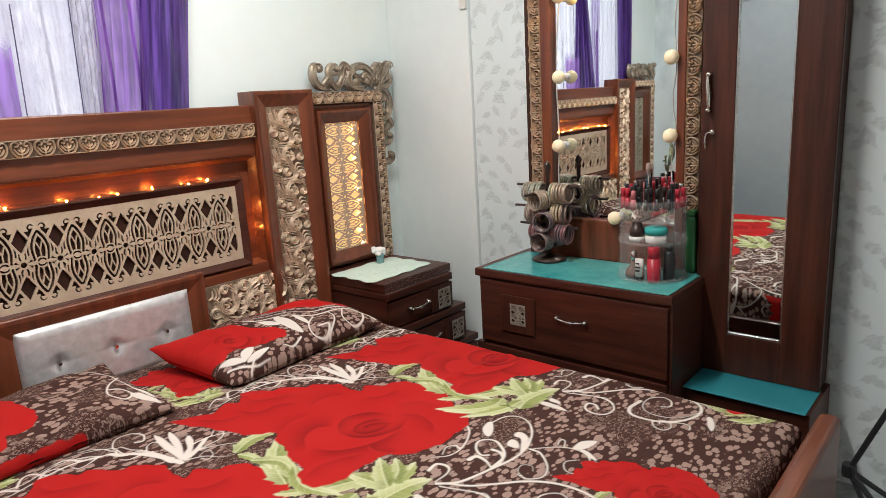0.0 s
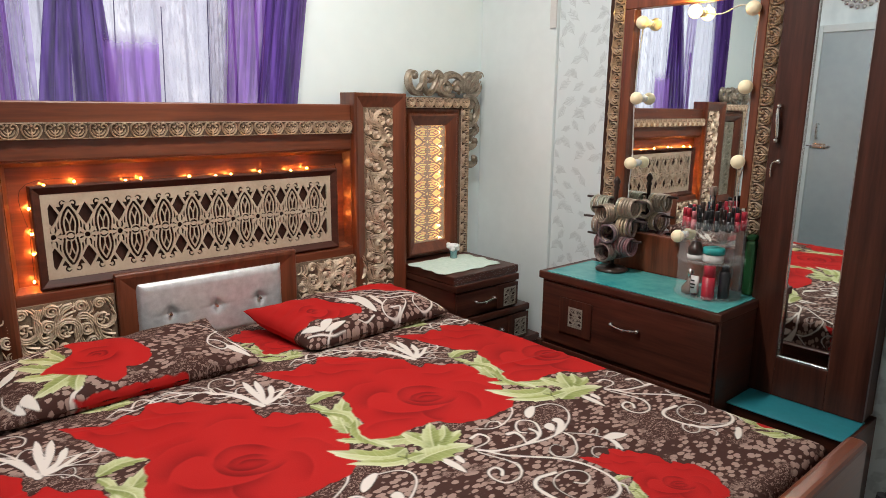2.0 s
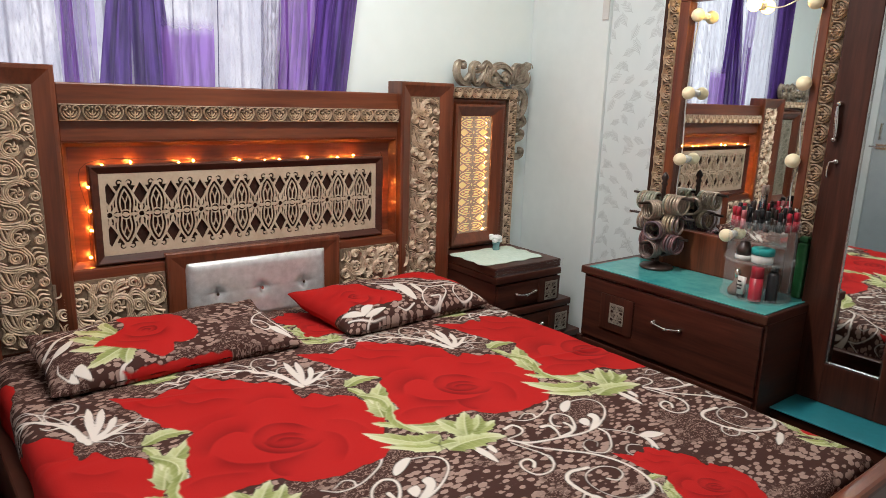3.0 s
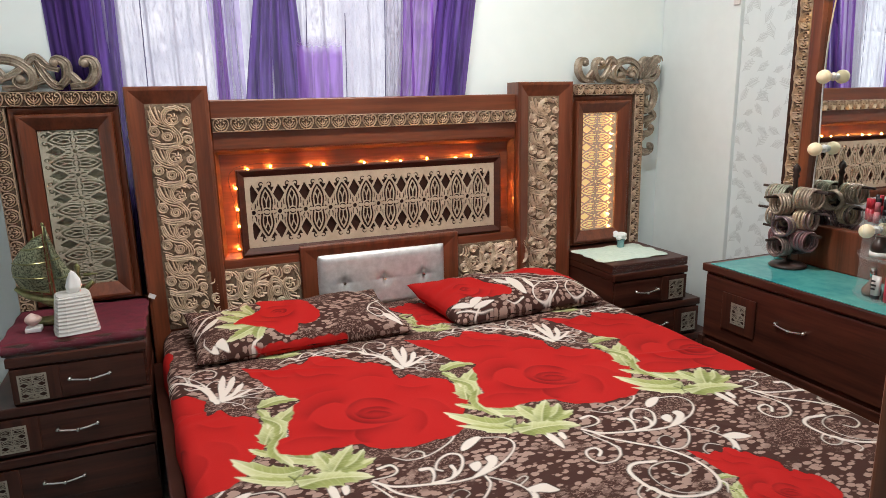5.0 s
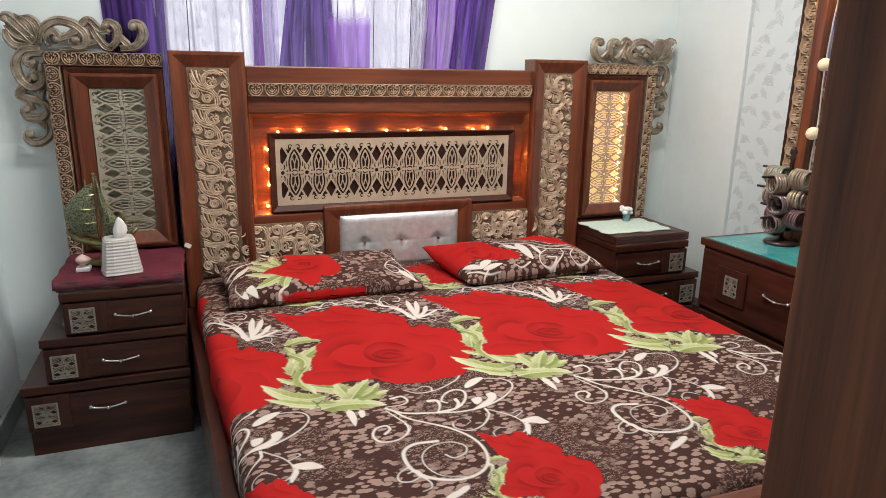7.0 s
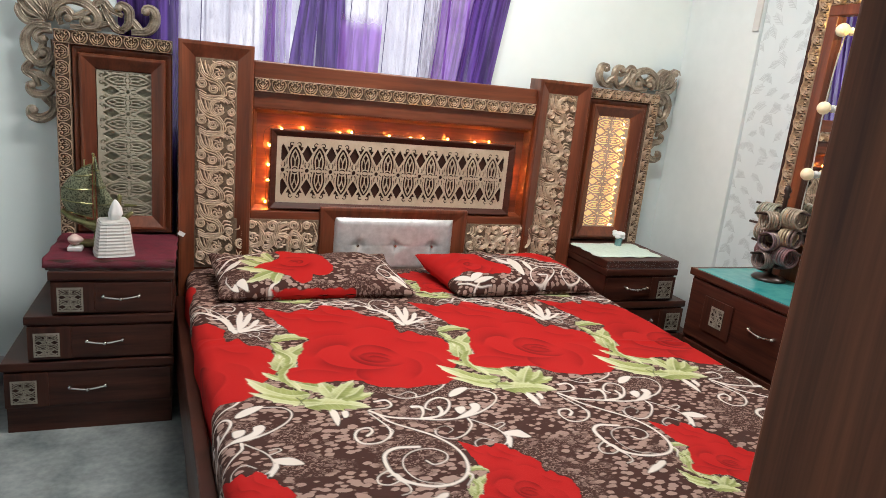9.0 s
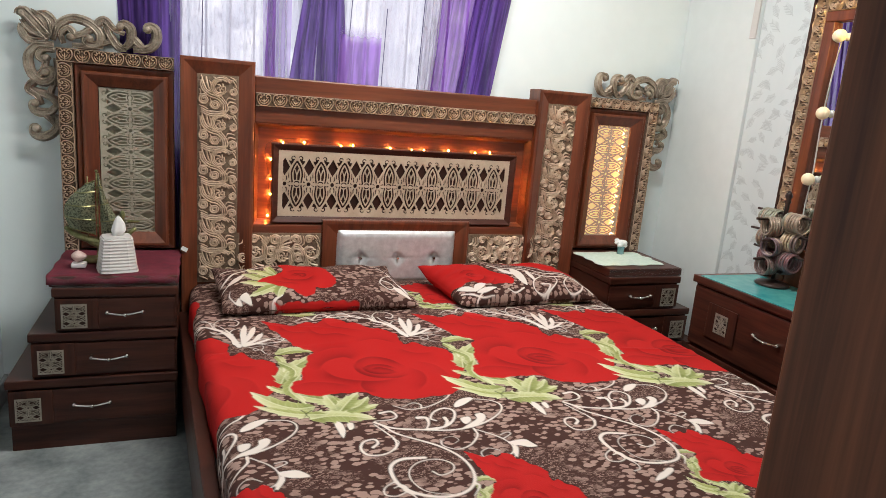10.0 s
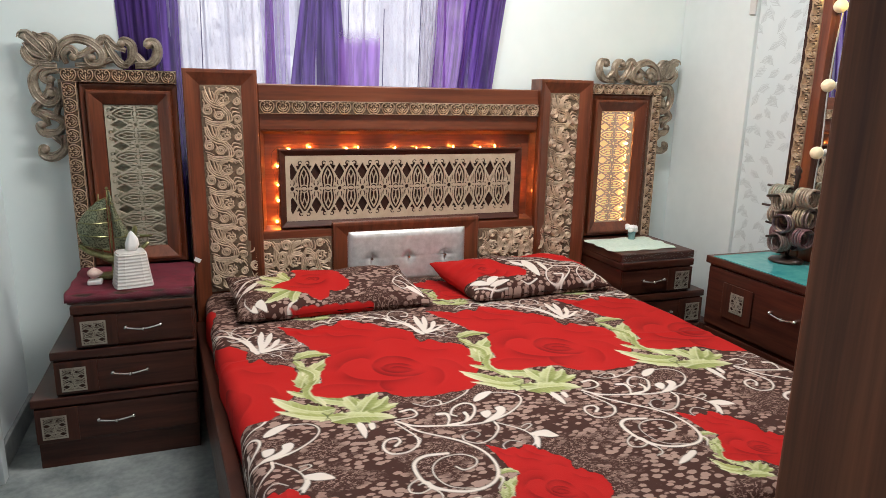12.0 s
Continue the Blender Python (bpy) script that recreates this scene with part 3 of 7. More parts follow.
    swirl = 0.5 + 0.5 * np.sin(9 * p.X - 14 * p.Y + 1.7 * np.sin(17 * p.X) + 1.2 * np.sin(15 * p.Y))
    p.tint(c * 0.25 * swirl, RED_L)
    return p


ROSES = rose_repeat()
STEP_U = (0.606, 0.010)


def over(out, near, s):
    old = out[near]
    red = s[:, 0] > 5 * s[:, 1]
    was_red = (old[:, 0] > 5 * old[:, 1]) & (old[:, 3] > 0.5)
    a = np.where(was_red & ~red, s[:, 3] * (s[:, 1] > s[:, 0] * 0.9), s[:, 3])[:, None]
    old[:, :3] = old[:, :3] * (1 - a) + s[:, :3] * a
    old[:, 3] = np.maximum(old[:, 3], s[:, 3])
    out[near] = old


def single_rose(x, y, out, cx, cy, size, turn):
    """A smaller rose with its leaves, about the middle of the large one, laid at (cx, cy)."""
    c, s = math.cos(radians(turn)) / size, math.sin(radians(turn)) / size
    lx, ly = c * (x - cx) + s * (y - cy) - 0.43, -s * (x - cx) + c * (y - cy) - 0.97
    near = (lx > -0.90) & (lx < 0.0) & (ly > -1.43) & (ly < -0.50) & ((ly > -1.36) | (lx < -0.46))
    if near.any():
        v = ROSES.sample(lx[near], ly[near])
        v[:, 3] *= v[:, 2] < 0.42 * np.maximum(v[:, 0], v[:, 1]) + 0.12
        over(out, near, v)


def rose_cloth(x, y):
    """Colour and cover of the rose print at places on the cloth."""
    out = np.zeros((len(x), 4))
    for i in range(-4, 5):
        lx, ly = x - i * STEP_U[0], y - i * STEP_U[1]
        near = (lx > -1.14) & (lx < 0.41) & (ly > -1.89) & (ly < -0.37)
        if near.any():
            over(out, near, ROSES.sample(lx[near], ly[near]))
        for cx, cy, size, turn in ((0.375, -1.80, 0.42, -14), (0.10, -0.28, 0.50, 10)):
            single_rose(x, y, out, cx + i * STEP_U[0], cy + i * STEP_U[1], size, turn)
    return out


def print_material(name, ground_dark, ground_light, spot_scale, rough, weave=0.0004):
    """Cloth or paper: the mesh carries the motif, and blotched spots fill the ground between."""
    m, t, b = material(name, ground_dark, rough)
    at = t.nodes.new("ShaderNodeAttribute")
    at.attribute_name = "print"
    tc, mp = t.nodes.new("ShaderNodeTexCoord"), t.nodes.new("ShaderNodeMapping")
    mp.inputs["Scale"].default_value = (spot_scale * 0.62, spot_scale, spot_scale)
    t.links.new(tc.outputs["UV"], mp.inputs["Vector"])
    nz = t.nodes.new("ShaderNodeTexNoise")
    nz.inputs["Scale"].default_value, nz.inputs["Detail"].default_value = 1.6, 3
    t.links.new(mp.outputs["Vector"], nz.inputs["Vector"])
    va = t.nodes.new("ShaderNodeVectorMath")
    va.operation = "MULTIPLY_ADD"
    va.inputs[1].default_value = (0.55, 0.55, 0.0)
    t.links.new(nz.outputs["Color"], va.inputs[0])
    t.links.new(mp.outputs["Vector"], va.inputs[2])
    vo = t.nodes.new("ShaderNodeTexVoronoi")
    vo.inputs["Scale"].default_value, vo.inputs["Randomness"].default_value = 1.0, 0.85
    t.links.new(va.outputs["Vector"], vo.inputs["Vector"])
    big = t.nodes.new("ShaderNodeTexNoise")
    big.inputs["Scale"].default_value = 0.16
    t.links.new(mp.outputs["Vector"], big.inputs["Vector"])
    thr = t.nodes.new("ShaderNodeMapRange")
    thr.inputs["From Min"].default_value, thr.inputs["From Max"].default_value = 0.3, 0.7
    thr.inputs["To Min"].default_value, thr.inputs["To Max"].default_value = 0.41, 0.58
    t.links.new(big.outputs["Fac"], thr.inputs["Value"])
    sub = t.nodes.new("ShaderNodeMath")
    sub.operation = "SUBTRACT"
    t.links.new(thr.outputs["Result"], sub.inputs[0])
    t.links.new(vo.outputs["Distance"], sub.inputs[1])
    edge = t.nodes.new("ShaderNodeMapRange")
    edge.inputs["From Min"].default_value, edge.inputs["From Max"].default_value = -0.02, 0.07
    t.links.new(sub.outputs["Value"], edge.inputs["Value"])
    spots = t.nodes.new("ShaderNodeMix")
    spots.data_type = "RGBA"
    spots.inputs["A"].default_value, spots.inputs["B"].default_value = (*ground_dark, 1), (*ground_light, 1)
    fine = t.nodes.new("ShaderNodeTexNoise")
    fine.inputs["Scale"].default_value, fine.inputs["Detail"].default_value, fine.inputs["Distortion"].default_value = 2.6, 3, 1.2
    t.links.new(mp.outputs["Vector"], fine.inputs["Vector"])
    grain = t.nodes.new("ShaderNodeMapRange")
    grain.inputs["From Min"].default_value, grain.inputs["From Max"].default_value, grain.inputs["To Max"].default_value = 0.52, 0.60, 0.75
    t.links.new(fine.outputs["Fac"], grain.inputs["Value"])
    zone = t.nodes.new("ShaderNodeTexNoise")
    zone.inputs["Scale"].default_value = 0.11
    t.links.new(mp.outputs["Vector"], zone.inputs["Vector"])
    zr = t.nodes.new("ShaderNodeMapRange")
    zr.inputs["From Min"].default_value, zr.inputs["From Max"].default_value = 0.52, 0.60
    t.links.new(zone.outputs["Fac"], zr.inputs["Value"])
    pick = t.nodes.new("ShaderNodeMix")
    t.links.new(zr.outputs["Result"], pick.inputs["Factor"])
    t.links.new(edge.outputs["Result"], pick.inputs["A"])
    t.links.new(grain.outputs["Result"], pick.inputs["B"])
    t.links.new(pick.outputs["Result"], spots.inputs["Factor"])
    mix = t.nodes.new("ShaderNodeMix")
    mix.data_type = "RGBA"
    t.links.new(at.outputs["Alpha"], mix.inputs["Factor"])
    t.links.new(spots.outputs["Result"], mix.inputs["A"])
    t.links.new(at.outputs["Color"], mix.inputs["B"])
    t.links.new(mix.outputs["Result"], b.inputs["Base Color"])
    wv = t.nodes.new("ShaderNodeTexNoise")
    wv.inputs["Scale"].default_value = 260
    t.links.new(tc.outputs["UV"], wv.inputs["Vector"])
    bp = t.nodes.new("ShaderNodeBump")
    bp.inputs["Distance"].default_value = weave
    t.links.new(wv.outputs["Fac"], bp.inputs["Height"])
    t.links.new(bp.outputs["Normal"], b.inputs["Normal"])
    b.inputs["Specular IOR Level"].default_value = 0.15
    return m


CLOTH = print_material("rose_printed_cotton", (0.056, 0.024, 0.019), (0.335, 0.225, 0.19), 58, 0.85)


def grid_mesh(name, P, uv, colours):
    """A mesh from a grid of points, with the print's coordinates and colours on it."""
    n, m = P.shape[:2]
    idx = np.arange(n * m).reshape(n, m)
    quads = np.stack([idx[:-1, :-1], idx[:-1, 1:], idx[1:, 1:], idx[1:, :-1]], -1).reshape(-1, 4)
    me = bpy.data.meshes.new(name)
    me.vertices.add(n * m)
    me.vertices.foreach_set("co", P.reshape(-1, 3).ravel().astype(np.float32))
    me.loops.add(len(quads) * 4)
    me.loops.foreach_set("vertex_index", quads.ravel().astype(np.int32))
    me.polygons.add(len(quads))
    me.polygons.foreach_set("loop_start", (4 * np.arange(len(quads))).astype(np.int32))
    me.polygons.foreach_set("use_smooth", np.ones(len(quads), bool))
    me.update(calc_edges=True)
    layer = me.uv_layers.new(name="UVMap")
    layer.data.foreach_set("uv", uv.reshape(-1, 2)[quads.ravel()].ravel().astype(np.float32))
    if colours is not None:
        at = me.attributes.new("print", "FLOAT_COLOR", "POINT")
        at.data.foreach_set("color", colours.ravel().astype(np.float32))
    return me


# ---- the room ----
def setting(name, bm, mat, label):
    return tagged(part(name, bm, mat), label, kind="structure")


WIN = (-1.10, 0.42, 1.05, 2.25)
setting("floor", box(ROOM_L - 0.15, ROOM_R + 0.2, ROOM_F - 0.15, ROOM_B + 0.2, -0.12, 0.0, 0), FLOOR, "worn grey cement floor with pale stains")
setting("ceiling", box(ROOM_L - 0.15, ROOM_R + 0.2, ROOM_F - 0.15, ROOM_B + 0.2, ROOM_H, ROOM_H + 0.12, 0), CEIL, "plain white painted ceiling")
setting("wall_north", join(box(ROOM_L - 0.15, WIN[0], ROOM_B, ROOM_B + 0.2, 0, ROOM_H, 0), box(WIN[1], ROOM_R + 0.2, ROOM_B, ROOM_B + 0.2, 0, ROOM_H, 0),
                           box(WIN[0], WIN[1], ROOM_B, ROOM_B + 0.2, 0, WIN[2], 0), box(WIN[0], WIN[1], ROOM_B, ROOM_B + 0.2, WIN[3], ROOM_H, 0)), WALL, "white painted wall with a window opening behind the bed")
setting("wall_west", box(ROOM_L - 0.15, ROOM_L, ROOM_F, ROOM_B, 0, ROOM_H, 0), WEST, "pale blue-white painted wall with peeling lower edge")
setting("wall_south", box(ROOM_L - 0.15, ROOM_R + 0.2, ROOM_F - 0.15, ROOM_F, 0, ROOM_H, 0), WALL, "plain white painted wall")
setting("wall_east", join(box(ROOM_R, ROOM_R + 0.2, ROOM_F, -0.40, 0, ROOM_H, 0), box(ROOM_R - 0.022, ROOM_R + 0.2, -0.40, ROOM_B, 0, ROOM_H, 0.004)), PLASTER, "cream painted wall beside the bed corner")
setting("skirting_west", box(ROOM_L, ROOM_L + 0.018, ROOM_F, ROOM_B, 0, 0.10, 0.004), SKIRT, "grey cement skirting with worn paint")
setting("skirting_north", box(ROOM_L + 0.018, ROOM_R - 0.022, ROOM_B - 0.016, ROOM_B, 0, 0.10, 0.004), SKIRT, "grey cement skirting with worn paint")


# ---- bed ----
CX = -0.038
bed = thing("bed", (CX, -1.0, 0), "wide brown wooden bed with a carved gilt headboard and silver pad", "bed")
MX0, MX1, MY1, TOP = -0.955, 0.915, -2.005, 0.53


def skew(y):
    """How far the bed's west side stands in from a straight line, towards the foot."""
    return 0.072 * np.clip(-y - 0.30, 0, 1.75)


def sheet_mesh(step=0.0031):
    """The sheet: flat over the mattress, rounded over its edges and hanging down its sides and foot."""
    r, drop = 0.045, 0.11
    half = (MX1 - MX0) / 2 - r
    arc = r * math.pi / 2
    total = half + arc + drop + 0.02
    u = np.arange(-total, total - 0.02 + step, step)
    v = np.arange(0.0, 2.0 + arc + drop, step)

    def fold(s, flat):
        over = np.clip(s - flat, 0, arc) / r
        down = np.clip(s - flat - arc, 0, None)
        return np.minimum(s, flat) + r * np.sin(over), -r * (1 - np.cos(over)) - down

    U, V = np.meshgrid(u, v)
    flat = half + np.where(U < 0, 0.022 - skew(-V), 0.0)
    ax, az = fold(np.minimum(np.abs(U), flat + arc + drop), flat)
    ay, bz = fold(v, 2.0 - r)
    X = (MX0 + MX1) / 2 + np.sign(U) * ax
    Y = -0.005 - ay[:, None] + 0 * U
    Z = TOP + np.minimum(az, bz[:, None])
    wave = 0.0016 * np.sin(31 * X - 17 * Y + 3 * np.sin(6 * X)) * np.clip(np.sin(5 * X + 3 * Y), 0, 1) + 0.0035 * np.sin(3.1 * X + 2.3 * Y + 0.6) * np.sin(2.2 * Y - 1.4 * X) + 0.0022 * np.sin(13 * X + 7 * Y + 2 * np.sin(4 * Y))
    # soft creases that run out from under the pillows and along the edges
    for cx, cy, ang, ln, deep in ((-0.62, -0.62, -0.35, 0.16, 0.004), (-0.30, -0.58, 0.25, 0.14, 0.004), (0.20, -0.62, -0.5, 0.15, 0.004), (0.58, -0.60, 0.4, 0.15, 0.0035), (-0.80, -0.85, 0.12, 0.22, 0.004), (0.78, -1.05, -0.15, 0.25, 0.004), (-0.15, -1.62, 0.7, 0.22, 0.0025), (0.40, -1.45, -0.8, 0.20, 0.0025), (0.02, -0.35, 1.3, 0.12, 0.005)):
        a = (X - cx) * math.sin(ang) - (Y - cy) * math.cos(ang)
        b = (X - cx) * math.cos(ang) + (Y - cy) * math.sin(ang)
        wave = wave + deep * np.exp(-(b / ln) ** 2) * (np.exp(-(a / 0.012) ** 2) - 0.5 * np.exp(-((a - 0.03) / 0.02) ** 2))
    Z = Z + wave + 0.006 * (1 - ((X - 0) / 1.0) ** 2)
    side = np.clip((np.abs(U) - flat) / (arc + drop), 0, 1)
    X = X + np.sign(U) * side * (0.006 * np.sin(9 * V) + 0.004 * np.sin(23 * V + 1))
    px, py = (MX0 + MX1) / 2 + U, -0.005 - V
    col = rose_cloth(px.ravel(), py.ravel())
    return grid_mesh("bedsheet", np.dstack([X, Y, Z]), np.dstack([px, py]), col)


sheet = mesh_part("bedsheet", sheet_mesh(), CLOTH)
tagged(sheet, "brown spotted cotton bedsheet printed with large red roses and white scrolls", "bedsheet")
def skewed(bm, x_to=-0.6):
    """Shear the west side of a bed part in towards the foot."""
    for v in bm.verts:
        if v.co.x < x_to:
            v.co.x += float(skew(v.co.y))
    return bm


part("mattress", skewed(box(MX0 + 0.015, MX1 - 0.015, MY1 + 0.02, -0.01, 0.32, TOP - 0.012, 0.04, 3)), varied("mattress_ticking", (0.5, 0.45, 0.4), (0.6, 0.55, 0.5)), bed)
for x0, x1 in ((MX0 - 0.072, MX0 - 0.030), (MX1 + 0.014, MX1 + 0.055)):
    part("side_rail", skewed(box(x0, x1, -2.0, -0.04, 0.14, 0.415, 0.006)), DARK_H, bed)
part("base_board", skewed(box(MX0 - 0.01, MX1 + 0.012, -1.99, -0.01, 0.26, 0.318, 0.004)), DARK_H, bed)
part("footboard", skewed(box(MX0 - 0.072, MX1 + 0.055, -2.085, -2.03, 0.05, 0.548, 0.016, 3)), WOOD_H, bed, "low footboard still wrapped in clear plastic")
for x in (MX0 - 0.055, MX1 + 0.0):
    part("leg", skewed(box(x, x + 0.05, -2.08, -2.0, 0.0, 0.12, 0.005)), EDGE, bed)

# headboard carcass
part("backboard", box(-0.98, 0.905, 0.034, 0.075, 0.10, 1.44, 0.003), WOOD_H, bed)
part("top_rail", box(-0.716, 0.640, -0.012, 0.033, 1.252, 1.452, 0.006), WOOD_H, bed)
part("recess_liner", bevel_frame(-0.716, 0.640, 0.80, 1.255, 0.022, -0.010, 0.028, 0.033), WOOD_H, bed)
for sx in (-1, 1):
    x0, x1 = CX + sx * 0.975 - 0.001, CX + sx * 0.679
    x0, x1 = min(x0, x1), max(x0, x1)
    part("post_frame", bevel_frame(x0, x1, 0.12, 1.505, 0.066, -0.040, -0.014, 0.075, True), WOOD_V, bed)
    part("post_core", box(x0 + 0.004, x1 - 0.004, -0.006, 0.074, 0.12, 1.500, 0.003), WOOD_V, bed)
part("lower_rail", box(-0.716, 0.640, -0.012, 0.033, 0.30, 0.803, 0.005), WOOD_H, bed)
part("pad_frame", bevel_frame(-0.405, 0.330, 0.40, 0.832, 0.075, -0.032, -0.014, 0.0), WOOD_V, bed)
part("lattice_frame", bevel_frame(-0.637, 0.561, 0.812, 1.170, 0.030, -0.016, -0.001, 0.033), MOULD, bed, "dark moulded frame round the cream fretwork")
part("lattice_backing", box(-0.62, 0.545, 0.012, 0.020, 0.83, 1.155, 0.0), EDGE, bed)


def tufted_pad():
    nx, nz = 88, 40
    x, z = np.linspace(-0.333, 0.262, nx), np.linspace(0.52, 0.787, nz)
    X, Z = np.meshgrid(x, z)
    edge = np.minimum(np.minimum(X - x[0], x[-1] - X), np.minimum(Z - z[0], z[-1] - Z))
    puff = 0.026 * np.clip(edge / 0.03, 0, 1) ** 0.5
    for bx in (-0.22, -0.036, 0.15):
        for bz in (0.65,):
            d = np.hypot(X - bx, (Z - bz))
            puff -= 0.016 * np.exp(-(d / 0.022) ** 2)
            for a in (90, -90, 0, 180):
                dx, dz = math.cos(radians(a)), math.sin(radians(a))
                t = (X - bx) * dx + (Z - bz) * dz
                o = np.abs(-(X - bx) * dz + (Z - bz) * dx)
                puff -= 0.003 * np.exp(-(o / 0.006) ** 2) * np.clip(1 - t / 0.10, 0, 1) * (t > 0)
    return grid_mesh("cushion_pad", np.dstack([X, -0.014 - puff, Z]), np.dstack([X, Z]), None)


pad = mesh_part("cushion_pad", tufted_pad(), SILVER, bed, "silver leatherette pad with crystal buttons")
for bx in (-0.22, -0.036, 0.15):
    part("button", lathe(((0.001, 0.004), (0.006, 0.003), (0.008, -0.004), (0.006, -0.012)), (bx, -0.033, 0.65), 12, "y"), CHROME, pad)


# ---- carved and fretted ornament ----
def on_front(y0):
    return lambda a, b, h: (a, y0 - h, b)


def on_east(x0):
    return lambda a, b, h: (x0 - h, -a, b)


def palmette_mesh(w, h, depth):
    """One shell motif of the gilt mouldings, facing -y, centred on the origin."""
    r = Relief(on_front(0.0))
    r.v += [(-w / 2, 0, -h / 2), (w / 2, 0, -h / 2), (w / 2, 0, h / 2), (-w / 2, 0, h / 2)] + [(-w / 2, -depth * 0.25, -h / 2), (w / 2, -depth * 0.25, -h / 2), (w / 2, -depth * 0.25, h / 2), (-w / 2, -depth * 0.25, h / 2)]
    r.f += [(4, 5, 6, 7), (0, 1, 5, 4), (1, 2, 6, 5), (2, 3, 7, 6), (3, 0, 4, 7)]
    b = depth * 0.2
    for s in (-1, 1):
        r.strand([(0, -0.46 * h), (s * 0.26 * w, -0.36 * h), (s * 0.43 * w, -0.02 * h), (s * 0.40 * w, 0.30 * h), (s * 0.24 * w, 0.40 * h), (s * 0.13 * w, 0.27 * h), (s * 0.19 * w, 0.14 * h), (s * 0.27 * w, 0.20 * h)], 0.075 * w, depth, b, taper=False, per=4)
        r.strand([(0, -0.30 * h), (s * 0.17 * w, -0.22 * h), (s * 0.29 * w, -0.02 * h), (s * 0.30 * w, 0.08 * h)], 0.075 * w, depth * 0.95, b, per=4)
        r.strand([(0, -0.15 * h), (s * 0.10 * w, -0.08 * h), (s * 0.17 * w, 0.05 * h)], 0.07 * w, depth * 0.8, b, per=4)
    r.disc(0, 0.33 * h, 0.07 * w, depth * 0.9, b)
    r.strand([(0, -0.42 * h), (0, 0.15 * h)], 0.07 * w, depth, b, per=4)
    r.strand([(-0.5 * w, 0.46 * h), (0.5 * w, 0.46 * h)], 0.05 * h, depth * 0.7, b, per=2, taper=False)
    r.strand([(-0.5 * w, -0.47 * h), (0.5 * w, -0.47 * h)], 0.05 * h, depth * 0.6, b, per=2, taper=False)
    me = r.mesh("palmette")
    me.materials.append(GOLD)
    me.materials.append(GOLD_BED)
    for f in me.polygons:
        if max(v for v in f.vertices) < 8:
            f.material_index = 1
    return me


def moulding(parent, name, mesh, places):
    """A row of like motifs under one moulding of a thing."""
    for m in places:
        ob = new(name, mesh)
        if not mesh.materials:
            mesh.materials.append(GOLD)
        ob.parent = parent
        ob.matrix_parent_inverse = base_of(parent).inverted()
        ob.matrix_basis = m


